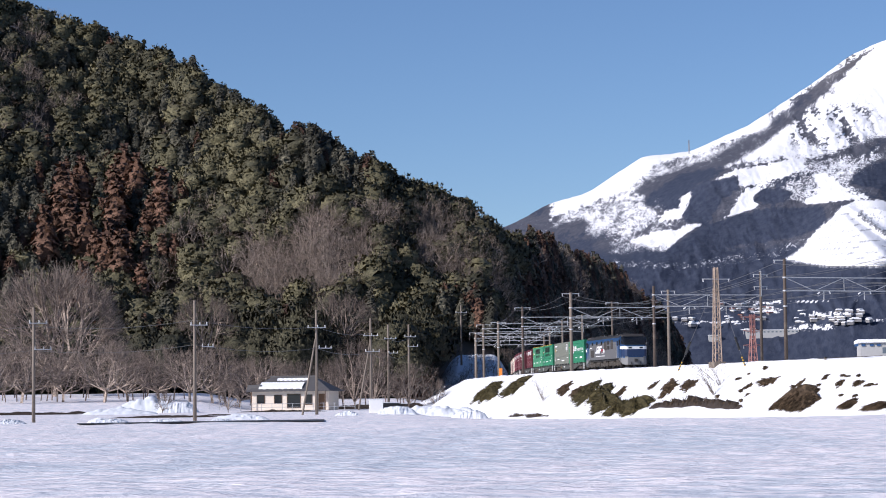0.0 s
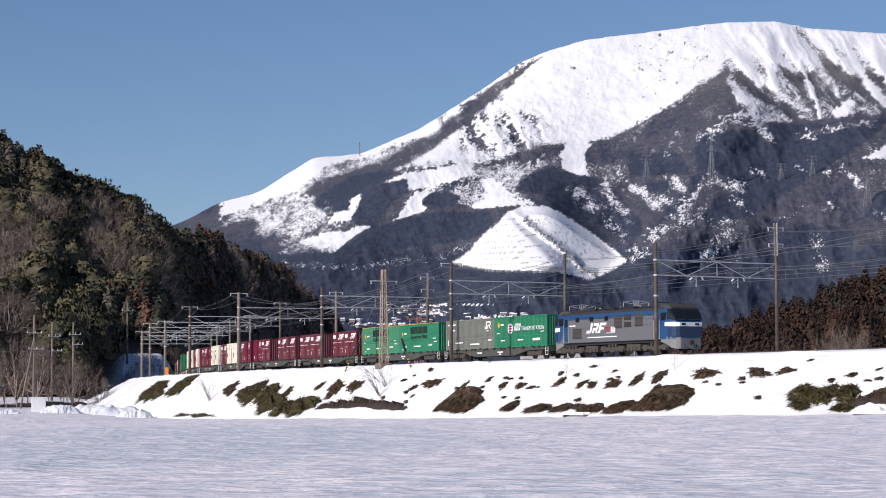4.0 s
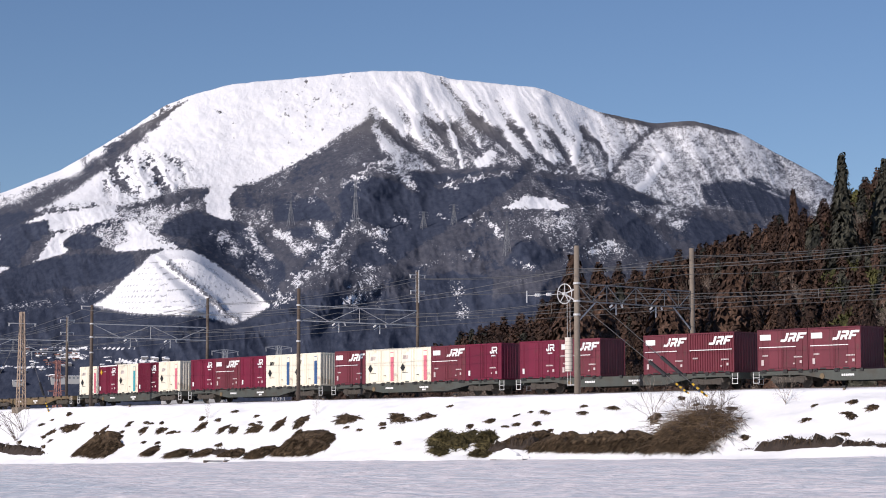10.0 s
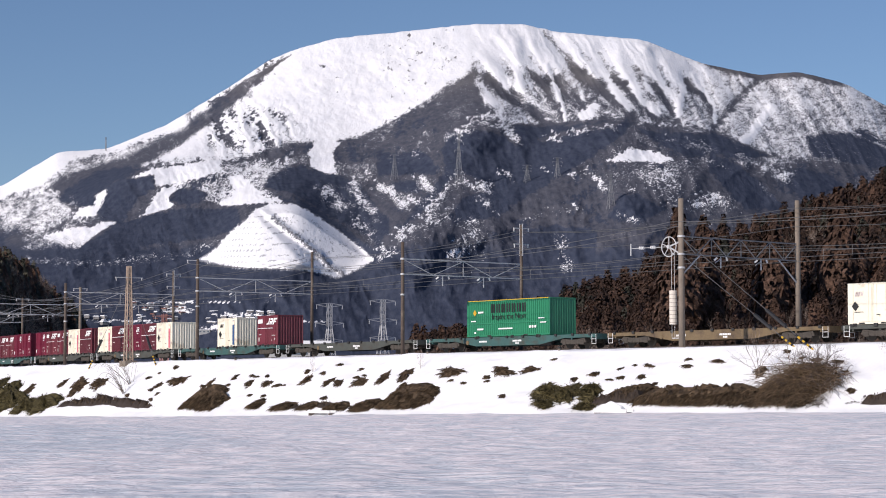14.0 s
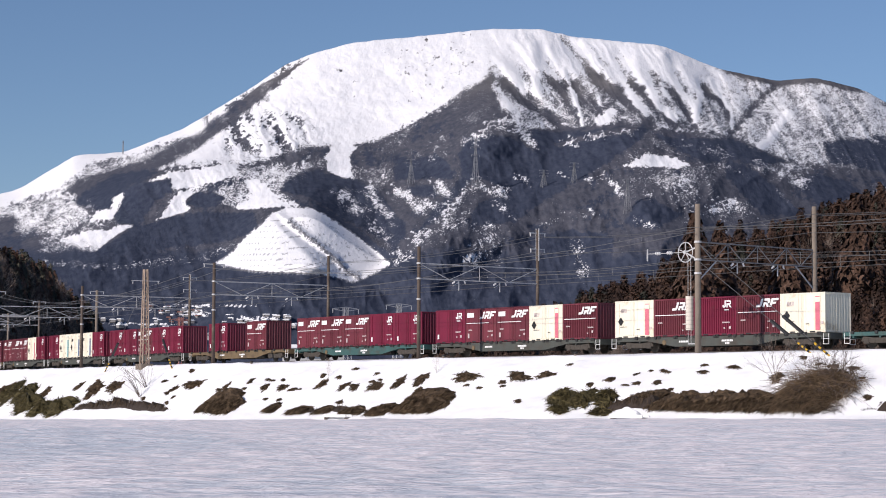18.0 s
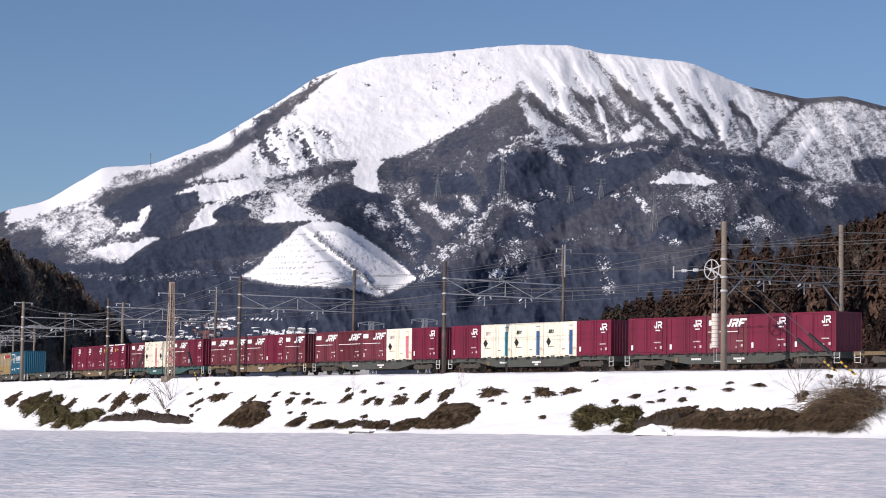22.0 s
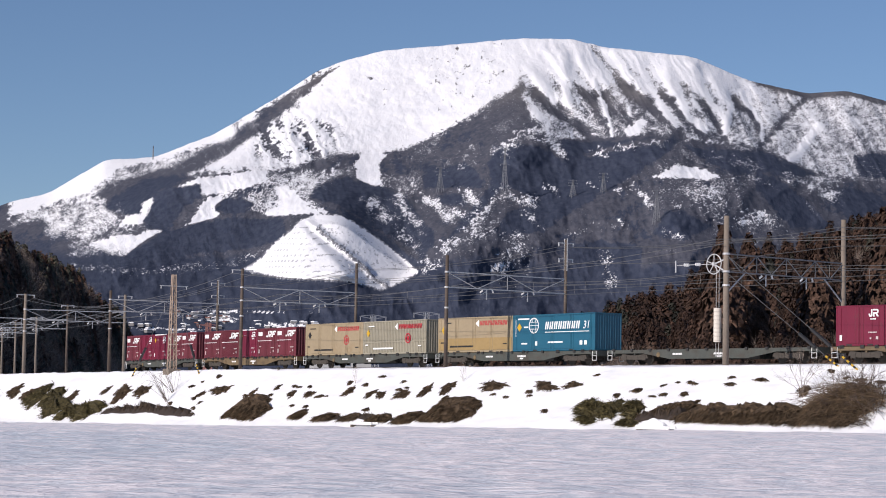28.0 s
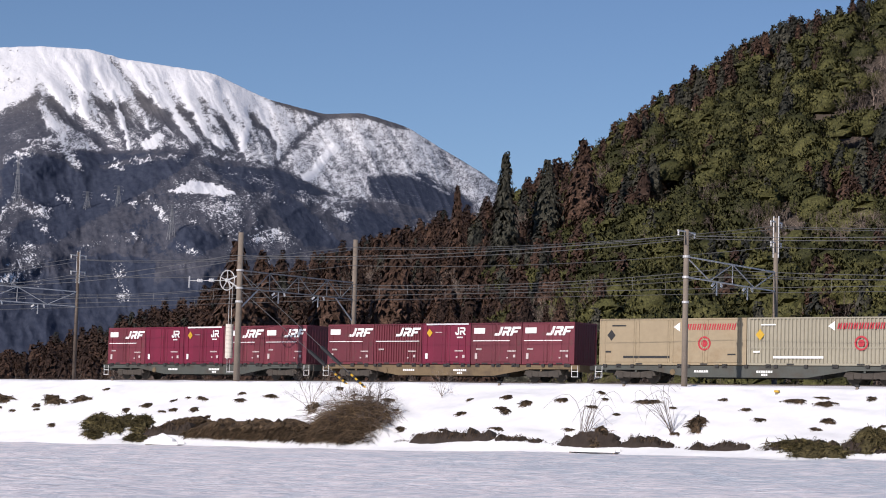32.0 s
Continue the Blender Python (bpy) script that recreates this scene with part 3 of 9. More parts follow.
# crests of the foothills: map line, height of the fold in metres, width
FOLDS = (([(802, 244), (782, 330), (702, 420), (650, 472)], 70, 34), ([(1092, 232), (1000, 300), (900, 368), (868, 402)], 80, 34), ([(1180, 300), (1010, 382), (900, 398), (760, 432), (640, 482)], 90, 38), ([(1252, 250), (1330, 330), (1400, 362)], 80, 36), ([(1100, 372), (1170, 345), (1240, 350), (1300, 400)], 70, 30),
         ([(480, 308), (600, 335), (680, 400)], 60, 30), ([(856, 214), (800, 242), (640, 300)], 60, 24), ([(856, 214), (900, 268)], 50, 24), ([(120, 468), (250, 396), (400, 384)], 55, 30), ([(205, 336), (290, 312), (400, 318), (476, 372)], 45, 26), ([(60, 372), (160, 322), (230, 318)], 45, 24))
MTN_NEAR, MTN_LOW, MTN_MID, MTN_TOP = 2450.0, 2950.0, 3500.0, 4350.0


def build_mountain():
    az = np.concatenate([np.linspace(30, 14.2, 24), np.linspace(14.1, -16.0, 1250), np.linspace(-16.2, -30, 20)])
    t = np.concatenate([np.linspace(0, 1, 70), np.linspace(1.011, 2, 92), np.linspace(2.008, 3, 128), np.linspace(3.02, 3.3, 5)])
    T, A = np.meshgrid(t, az, indexing="ij")
    D = np.interp(T, [0, 1, 2, 3, 3.3], [MTN_NEAR, MTN_LOW, MTN_MID, MTN_TOP, MTN_TOP + 300])
    low, mid, crest = rounded(az, LOW, 0.35), rounded(az, MID, 0.35), rounded(az, CREST, 0.16)
    base = -0.05 + 0.04 * np.sin(az * 1.3)
    k1, k2, k3 = np.clip(T, 0, 1), np.clip(T - 1, 0, 1), np.clip(T - 2, 0, 1)
    el = base + (low - base) * k1**0.8
    el = np.where(T > 1, low + (mid - low) * (k2**1.1), el)
    el = np.where(T > 2, mid + (crest - mid) * (k3**0.92), el)
    el = np.where(T > 3, crest - (T - 3) * 6, el)
    el = el + step(2.9, 3, T) * (1 - step(3.0, 3.02, T)) * 0.03 * (fbm(A * 5, 0 * A, 3, 70) - 0.5)
    fall = crest[None, :] - el
    U, V = chart(A, el)
    n1, n2, n3, n4 = fbm(A * 2.3, el * 3.5, 4, 80) - 0.5, fbm(A * 9, el * 12, 3, 81) - 0.5, fbm(A * 0.9, el * 1.4, 3, 82) - 0.5, fbm(A * 24, el * 28, 2, 83) - 0.5
    wob = 12 * n2 + 11 * n4 + 6 * n1
    # ribs and gullies that fan down from the crest, and rounded spurs of the foothills
    q = A + 0.62 * fall + 0.22 * n1
    rib = ridged(q * 1.4, fall * 0.25 + 5, 3, 61) - 0.55
    fine = ridged(q * 4.2 + 2 + 0.3 * n2, fall * 0.9, 3, 67) - 0.55
    spur = ridged(A * 0.55 + 0.25 * el + 0.5 * n3, el * 0.42, 3, 63) - 0.55
    foot = ridged(A * 1.6 - 0.5 * el + 0.3 * n1, el * 1.1, 4, 64) - 0.55
    crag = ridged((A - 0.6 * el) * 2.0 + 0.8 * n1, (el + A) * 0.6, 4, 87) - 0.55
    craggy = np.exp(-(((U - 410) / 85) ** 2 + ((V - 245) / 42) ** 2))
    bowl = inside(U, V, BOWL)
    upper = step(1.8, 2.2, T)
    right = step(790, 860, U)
    away = 50 * spur * step(0.15, 0.6, T) * (1 - 0.85 * upper) + 30 * foot * step(0.1, 0.5, T) * (1 - upper) + upper * right * (46 * rib + 10 * fine) + 120 * crag * craggy
    away = away + upper * (1 - right) * 26 * n1 * step(1, 30, bowl)
    for pts, h, w in FOLDS:
        away = away + 0.55 * h * np.sqrt(stroke(U + 14 * n1, V + 14 * n1, pts, w)) * step(2.5, 2.1, T)
    chutes, dark_lines = np.zeros_like(A), np.zeros_like(A)
    for pts, w, k in GULLIES:
        # scrub and painted shade darken the far flank of each gully's floor, the fall line leans to the right
        away = away - 34 * k * np.sqrt(stroke(U, V, pts, w * 1.6))
        dark_lines = np.maximum(dark_lines, k * stroke(U + 10 * n2, V + 6 * n4, pts, w * (0.95 + 0.9 * n1)))
    for pts, w in CHUTES:
        away = away + 14 * stroke(U, V, pts, w * 1.4)
        chutes = np.maximum(chutes, stroke(U + 10 * n2, V + 6 * n4, pts, w * (0.85 + 0.9 * n1)))
    left_face = inside(U, V, [(334, 477), (362, 458), (385, 432), (402, 415), (418, 403), (432, 387), (441, 385), (492, 426), (546, 466), (562, 486), (592, 502), (576, 506), (546, 497), (500, 491), (400, 489)])
    right_face = inside(U, V, [(439, 385), (456, 377), (500, 377), (524, 388), (580, 425), (642, 474), (618, 488), (592, 502), (562, 486), (546, 466), (492, 426)])
    quarry = np.maximum(left_face, right_face)
    away = away * (1 - 0.92 * step(-16, 6, quarry))
    crease = 439 + (V - 385) * 1.28
    gap = crease - U
    away = away + step(0, 10, quarry) * np.where(gap > 0, 1.25 * np.minimum(gap, 22 + 0.26 * (V - 385)) - 0.14 * np.maximum(gap - 22 - 0.26 * (V - 385), 0) - 30, -0.35 * gap - 30)
    terrace = np.mod(V / 10.0 + 0.25 * n1 + 0.004 * U, 1)
    away = away + 2.5 * step(0, 8, left_face) * step(0.1, 0.6, terrace) * step(1.0, 0.9, terrace)
    D2 = D - away * (1 - step(2.9, 3.0, T) * 0.7) * (1 - step(3.0, 3.05, T))
    Z = EYE + D2 * np.tan(np.radians(el))
    X, Y = -D2 * np.sin(np.radians(A)), D2 * np.cos(np.radians(A))
    # how much snow lies open: 1 closed cover, about 0.5 snow between bare trees, 0 none
    snow = step(-16, 12, bowl + 1.4 * wob * step(840, 700, U))
    snow = np.maximum(snow, step(-10, 12, inside(U, V, FLANK) + wob))
    near_flank = step(-10, 20, inside(U, V, [(-80, 420), (0, 400), (110, 345), (180, 316), (300, 292), (330, 250), (300, 200), (90, 260), (-80, 300)]) + wob)
    snow = np.maximum(snow, near_flank * (0.50 + 0.5 * n2 + 0.3 * n4))
    ribs = step(786, 812, U - 0.3 * np.maximum(V - 70, 0) + wob) * step(-6, 8, profile(az, [(30, 0), (3, 300), (-0.4, 258), (-1.4, 238), (-2.0, 216), (-2.3, 236), (-4, 234), (-5, 228), (-6, 238), (-7.5, 246), (-8.2, 262), (-9, 290), (-10, 302), (-11, 310), (-14, 340)])[None, :] - V + 0.6 * wob)
    shoulder = step(1170, 1290, U + 40 * n3)
    # part of the ribs' shading is put into the snow cover itself
    white = 1.0 - 0.56 * step(90, 152, V + 60 * n1 - 0.08 * (U - 820)) + 0.30 * rib + 0.45 * fine + 0.45 * n2 + 0.3 * n4
    white = white + 0.65 * chutes - 0.60 * dark_lines * (0.9 + 1.2 * n2)
    frost = 0.52 + 0.22 * fine + 0.30 * n2 + 0.25 * n4 + 0.15 * rib - 0.0008 * (V - 200) + 0.55 * chutes - 0.45 * dark_lines
    frost = frost - 0.7 * np.exp(-((fall * 67 - 2) / 5) ** 2) * step(1190, 1230, U) * step(1500, 1440, U)
    white = white * (1 - shoulder) + frost * shoulder
    snow = np.maximum(snow, np.clip(white, 0, 1) * ribs)
    wedge = step(-8, 10, inside(U, V, [(812, 152), (838, 172), (858, 214), (790, 246), (700, 286), (610, 314), (584, 292), (570, 268), (620, 258), (700, 218), (772, 168)]) + wob)
    snow = np.where(wedge > 0.3, np.minimum(snow, np.maximum(step(-8, 22, bowl + 1.6 * wob), 0.30 + 0.20 * step(740, 840, U) + 0.5 * n2 + 0.3 * n4 + 0.3 * fine)), snow)
    fields = np.zeros_like(A)
    for poly in FIELDS:
        fields = np.maximum(fields, step(-5, 4, inside(U, V, poly) + 0.7 * wob))
    # a dark belt of scrub beside the crest, and crags under the bowl's rim
    belt = step(-7, 6, inside(U, V, SCRUB) + 0.9 * wob)
    streaks = stroke(U, V, [(458, 138), (430, 152), (398, 172), (372, 198)], 3.0) + 0.8 * stroke(U, V, [(495, 112), (470, 128), (448, 146)], 2.0)
    snow = snow * (1 - belt * (0.66 - 0.5 * n2 - 0.5 * n4)) * (1 - 0.8 * np.clip(streaks, 0, 1))
    rocks = craggy * step(-0.12, 0.06, -0.9 * crag + 0.6 * n2 + 0.6 * n4) * 1.1
    snow = snow * (1 - 0.8 * np.clip(rocks * 1.4, 0, 1))
    for (x, y), w in (((540, 131), 7), ((553, 132), 5), ((577, 151), 6), ((578, 178), 4), ((420, 186), 8), ((470, 222), 13), ((450, 212), 8), ((690, 100), 4), ((655, 110), 3), ((625, 96), 3), ((705, 76), 3), ((716, 120), 5), ((660, 90), 3), ((790, 115), 6), ((770, 130), 3)):
        snow = snow * (1 - 0.85 * np.exp(-((U - x) / w) ** 2 - ((V - y) / (w * 0.55)) ** 2) * step(-0.15, 0.05, n2 + n4))
    snow = snow * (1 - 0.55 * step(0.20, 0.30, n2 + 0.4 * n4 + 0.2 * n1) * step(0, 30, bowl) * step(590, 680, U))
    for poly in OPEN_WOOD:
        snow = np.maximum(snow, step(-8, 8, inside(U, V, poly) + wob) * (0.56 + 0.5 * n2 + 0.3 * n4 + 0.3 * n1))
    snow = np.maximum(snow, fields)
    # conifer stands, and snow between the bare trees of the other slopes
    dark = np.zeros_like(A)
    for poly in STANDS:
        dark = np.maximum(dark, step(-6, 5, inside(U, V, poly) + 0.75 * wob))
    below = step(6, -12, bowl) * (1 - ribs) * (1 - near_flank) * (1 - step(0.2, 0.5, fields))
    stray = step(0.12, 0.26, n1 - 0.6 * n3 + 0.5 * n2 + 0.5 * n4) * step(500, 440, V)
    dark = np.maximum(dark, 0.7 * stray * below)
    low_wood = step(470, 500, V + 8 * n1)
    dark = np.maximum(dark, 0.92 * step(425, 475, V + 30 * n1 + 14 * n2) * (1 - step(-4, 4, quarry)))
    thin = below * (1 - dark) * (0.13 + 0.10 * step(350, 300, V) + 0.14 * step(350, 290, V) * step(1080, 1200, U) + 0.5 * n3 + 0.35 * foot + 0.4 * n2 + 0.3 * n4) * (1 - 0.8 * low_wood) * (1 - 0.45 * step(640, 800, U) * step(1150, 1050, U + 0.5 * (340 - V)))
    snow = np.where(dark > 0.1, snow * (1 - (0.97 - 0.3 * step(1350, 1420, U)) * dark), snow)
    snow = np.maximum(snow, thin)
    for pts, w, k in FROST:
        snow = np.maximum(snow, np.minimum(k * stroke(U + 30 * n2 + 10 * n4, V + 26 * n2 + 10 * n4, pts, w * (1.2 + 1.2 * n1)) * (0.60 + 1.0 * n1 + 0.9 * n2 + 0.8 * n4), 0.60))
    frost_low = stroke(U, V, [(30, 478), (130, 486), (300, 470), (350, 448)], 10) * (0.30 + 0.5 * n2 + 0.5 * n4)
    snow = np.maximum(snow, frost_low)
    for a0, e0, w, h in ((4.9, 1.78, 0.75, 0.10), (6.3, 2.25, 0.6, 0.10), (7.6, 1.95, 1.3, 0.05), (4.6, 2.12, 0.8, 0.08), (5.6, 2.45, 1.6, 0.03), (2.9, 1.95, 0.8, 0.03)):
        d = np.hypot((A - a0) / w, (el - e0) / h)
        snow = np.maximum(snow, step(1.25, 0.5, d + 0.9 * n1) * (0.62 + 0.8 * n2 + 1.2 * n4))
    cut = step(-3, 2, quarry + 6 * n4 + 3 * n2)
    lines = step(2, 8, left_face) * step(0.45, 0.60, terrace) * step(0.85, 0.70, terrace) * step(-0.75, -0.25, n2 + 0.5 * n1) * step(0, 12, gap - 4)
    # scrub and the fold's shade, drawn as a dark seam in the colour
    seam = stroke(U + 5 * n4, V + 5 * n2, [(462, 402), (500, 432), (546, 468), (566, 490), (590, 503)], 6.0) * (0.85 + 1.0 * n4)
    patch = step(0, 10, right_face) * step(0.0, 0.2, n2 + n4 + 0.5 * n1) * 0.45
    snow = snow * (1 - cut) + cut * (1 - 0.58 * lines - patch - 0.7 * seam)
    VV = np.stack([X, Y, Z], -1).reshape(-1, 3)
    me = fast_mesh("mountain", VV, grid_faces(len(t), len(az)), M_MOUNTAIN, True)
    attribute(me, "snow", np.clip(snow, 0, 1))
    attribute(me, "conifer", np.clip(dark, 0, 1))
    attribute(me, "woods", step(8.9, 7.4, el + 0.5 * n1))
    attribute(me, "quarry", cut * np.clip(1 - 0.62 * lines - patch - seam, 0, 1))
    return tagged(new("mountain", me), "broad snow capped mountain above dark wooded foothills with a terraced quarry", "mountain", kind="structure")


def mountain_material():
    m = bpy.data.materials.new("mountain slopes")
    m.use_nodes = True
    nt = m.node_tree
    N, Lk = nt.nodes, nt.links
    p = N["Principled BSDF"]
    p.inputs["Roughness"].default_value, p.inputs["Specular IOR Level"].default_value = 0.9, 0.1
    g = N.new("ShaderNodeNewGeometry")

    def attr(name):
        a = N.new("ShaderNodeAttribute")
        a.attribute_name = name
        return a.outputs["Fac"]

    def noise_(scale, detail, stretch=(1, 1, 1)):
        mp = N.new("ShaderNodeMapping")
        mp.inputs["Scale"].default_value = stretch
        Lk.new(g.outputs["Position"], mp.inputs["Vector"])
        n = N.new("ShaderNodeTexNoise")
        n.inputs["Scale"].default_value, n.inputs["Detail"].default_value, n.inputs["Roughness"].default_value = scale, detail, 0.65
        Lk.new(mp.outputs[0], n.inputs["Vector"])
        return n.outputs[0]

    def maths(op, a, b):
        k = N.new("ShaderNodeMath")
        k.operation = op
        for i, v in enumerate((a, b)):
            if hasattr(v, "default_value"):
                Lk.new(v, k.inputs[i])
            else:
                k.inputs[i].default_value = v
        return k.outputs[0]

    def ranged(v, a, b, c=0.0, d=1.0):
        r = N.new("ShaderNodeMapRange")
        r.inputs[1].default_value, r.inputs[2].default_value, r.inputs[3].default_value, r.inputs[4].default_value = a, b, c, d
        Lk.new(v, r.inputs[0])
        return r.outputs[0]

    def mixed(f, a, b):
        k = N.new("ShaderNodeMix")
        k.data_type = "RGBA"
        Lk.new(f, k.inputs[0])
        for i, v in ((6, a), (7, b)):
            if isinstance(v, tuple):
                k.inputs[i].default_value = (*v, 1)
            else:
                Lk.new(v, k.inputs[i])
        return k.outputs[2]

    trees = noise_(0.12, 5, (1, 0.35, 0.8))
    grain = noise_(0.02, 6, (1, 0.4, 1.0))
    fleck = noise_(0.42, 4, (1, 0.35, 0.8))
    # bluish haze of distance is mixed into the bare and conifer colours
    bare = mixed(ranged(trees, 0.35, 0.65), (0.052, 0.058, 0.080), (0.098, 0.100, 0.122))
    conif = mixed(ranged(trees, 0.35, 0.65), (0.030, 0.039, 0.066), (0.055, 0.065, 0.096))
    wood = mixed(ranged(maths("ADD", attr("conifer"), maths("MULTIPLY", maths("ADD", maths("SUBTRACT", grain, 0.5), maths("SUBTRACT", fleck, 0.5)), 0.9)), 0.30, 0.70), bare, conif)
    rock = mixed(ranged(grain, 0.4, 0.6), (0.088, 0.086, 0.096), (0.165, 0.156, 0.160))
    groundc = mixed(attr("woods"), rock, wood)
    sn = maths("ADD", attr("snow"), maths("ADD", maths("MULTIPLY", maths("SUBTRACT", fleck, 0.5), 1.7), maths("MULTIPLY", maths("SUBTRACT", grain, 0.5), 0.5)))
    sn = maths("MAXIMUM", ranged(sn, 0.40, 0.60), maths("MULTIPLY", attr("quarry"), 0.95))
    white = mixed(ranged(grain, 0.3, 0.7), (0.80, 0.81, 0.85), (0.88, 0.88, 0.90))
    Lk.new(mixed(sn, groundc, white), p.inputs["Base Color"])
    b = N.new("ShaderNodeBump")
    b.inputs["Strength"].default_value, b.inputs["Distance"].default_value = 0.28, 7.0
    Lk.new(maths("ADD", trees, grain), b.inputs["Height"])
    Lk.new(b.outputs[0], p.inputs["Normal"])
    return m


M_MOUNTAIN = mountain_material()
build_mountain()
# ---------------------------------------------------------------- wooded hills on both sides
LEFT_TOP = [(60, 9.0), (40, 10.3), (30, 9.9), (26.2, 10.0), (24.7, 9.4), (23.3, 9.0), (22.2, 8.6), (21.2, 8.1), (20.0, 7.25), (18.7, 6.5), (17.4, 6.0), (16.8, 5.65), (15.9, 5.2), (15.0, 4.8), (14.2, 4.3), (13.5, 3.95), (12.8, 3.6), (12.0, 3.3),
            (10.7, 2.8), (9.8, 2.4), (9.4, 1.95), (8.8, 1.45), (8.3, 0.6), (7.9, -0.2), (7, -0.2)]
RIGHT_TOP = [(-60, 9.5), (-40, 11.5), (-30, 11.9), (-22.7, 10.5), (-21.3, 9.95), (-19.8, 9.35), (-18.3, 8.35), (-17.5, 7.8), (-16.6, 7.1), (-15.8, 6.6), (-14.8, 6.05), (-13.9, 5.3), (-13.2, 5.1), (-12.5, 4.85),
             (-11.0, 4.4), (-8.9, 3.7), (-6.8, 3.35), (-5.1, 2.5), (-3.7, 1.85), (-1.9, 1.25), (-0.6, 0.8), (0.3, 0.2), (1, 0.0)]


def left_z(A, D):
    top = profile(A, LEFT_TOP)
    d0 = 395.0 + 75.0 * np.clip(13.4 - A, 0, 7)
    d1 = np.maximum(470.0 + 95.0 * step(17, 24, A), d0 + 70)
    k = np.clip((D - d0) / (d1 - d0), 0, 1.0)
    el = top * (0.82 * k + 0.18 * step(0, 1, k))
    z = np.where(k > 0, EYE + D * np.tan(np.radians(el)) - EYE * step(0.2, 0.0, k), -0.5)
    # unseen back slope is kept high, added height that shades the right flank
    drop = step(800, 960, D) * step(13.4, 14.5, A) + step(900, 1000, D) * step(14.5, 13.4, A)
    z = z * (1 - drop) + 5 * (fbm(A * 1.7, D * 0.02, 3, 90) - 0.5) * step(0.05, 0.3, k) * (1 - drop) * step(0, 1.5, top)
    return z - 1.0


def right_z(A, D):
    top = profile(A, RIGHT_TOP)
    d0 = 205.0 + 5.0 * np.clip(A + 14, 0, 20)
    d1 = d0 + 330.0
    k = np.clip((D - d0) / (d1 - d0), 0, 1.0)
    el = top * (0.80 * k + 0.20 * step(0, 1, k))
    z = np.where(k > 0, EYE + D * np.tan(np.radians(el)) - EYE * step(0.2, 0.0, k), 0)
    drop = step(560, 800, D)
    z = z * (1 - drop) + 4 * (fbm(A * 1.7, D * 0.02, 3, 95) - 0.5) * step(0.05, 0.3, k) * (1 - drop) * step(0, 1.5, top)
    return z - 0.6


def hill_sheet(name, height, a0, a1, d0, d1, mat, label):
    a, d = np.linspace(a0, a1, 260), np.linspace(d0, d1, 110)
    A, D = np.meshgrid(a, d, indexing="ij")
    Z = height(A, D)
    V = np.stack([-D * np.sin(np.radians(A)), D * np.cos(np.radians(A)), Z], -1).reshape(-1, 3)
    me = fast_mesh(name, V, grid_faces(len(a), len(d)), mat, True)
    return tagged(new(name, me), label, "hill", kind="structure")


M_FLOOR = material("forest floor", (0.075, 0.058, 0.044), 0.95, vary=0.4, scale=0.05)
hill_sheet("hill_west", left_z, 60, 7.0, 385, 1000, M_FLOOR, "steep hillside under dense mixed forest")
hill_sheet("hill_east", right_z, 2.0, -60, 200, 820, M_FLOOR, "wooded hillside behind the railway")


# trees as arrays: vertices, triangles and a tone for each vertex
def cedar(rng, sprays=78, blunt=True, size=1.0):
    """A conifer: a dark core and many drooping sprays round it, on a trunk; one metre high."""
    V, F, C = [], [], []
    for i in range(3):
        a = 2 * math.pi * i / 3
        V.append((0.018 * math.cos(a), 0.018 * math.sin(a), 0))
        C.append(0.0)
    V.append((0, 0, 0.96))
    C.append(0.0)
    F += [(0, 1, 3), (1, 2, 3), (2, 0, 3)]

    def girth(f):
        return 0.165 * (1 - f**1.9) + 0.012 if blunt else 0.15 * (1 - f) ** 0.85 + 0.010

    n = len(V)
    for k in range(4):
        for i in range(6):
            a = 2 * math.pi * (i + 0.5 * k) / 6
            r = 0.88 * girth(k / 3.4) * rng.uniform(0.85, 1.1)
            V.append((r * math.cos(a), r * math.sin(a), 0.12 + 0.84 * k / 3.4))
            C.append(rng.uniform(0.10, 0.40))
    for k in range(3):
        for i in range(6):
            p, q = n + 6 * k + i, n + 6 * k + (i + 1) % 6
            F += [(p, q, q + 6), (p, q + 6, p + 6)]
    turn = rng.uniform(0, 6.28)
    for k in range(sprays):
        f = ((k + rng.random()) / sprays) ** 1.15
        z = 0.10 + 0.88 * f
        a = turn + k * 2.39996 + rng.uniform(-0.4, 0.4)
        r = girth(f) * rng.uniform(0.72, 1.18)
        o = np.array([math.cos(a), math.sin(a), 0])
        e = np.array([-math.sin(a), math.cos(a), 0])
        up = np.array([0, 0, 1.0])
        s = (0.046 + 0.022 * (1 - f)) * rng.uniform(0.8, 1.25) * size
        c = o * r + up * z
        tone = rng.uniform(0.15, 0.65)
        for j in range(3):
            n = len(V)
            h = e * rng.uniform(-0.7, 0.7) * s + up * rng.uniform(-0.5, 0.5) * s
            w = rng.uniform(0.35, 0.6) * s
            tip = o * s * rng.uniform(0.15, 0.55) - up * s * rng.uniform(0.2, 0.9) + e * s * rng.uniform(-0.5, 0.5)
            V += [tuple(c + h - e * w - o * s * 0.25 + up * s * 0.35), tuple(c + h + e * w - o * s * 0.2 + up * s * rng.uniform(0.2, 0.6)), tuple(c + h + tip)]
            F.append((n, n + 1, n + 2))
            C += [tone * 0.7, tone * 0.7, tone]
    return np.array(V), np.array(F), np.array(C)


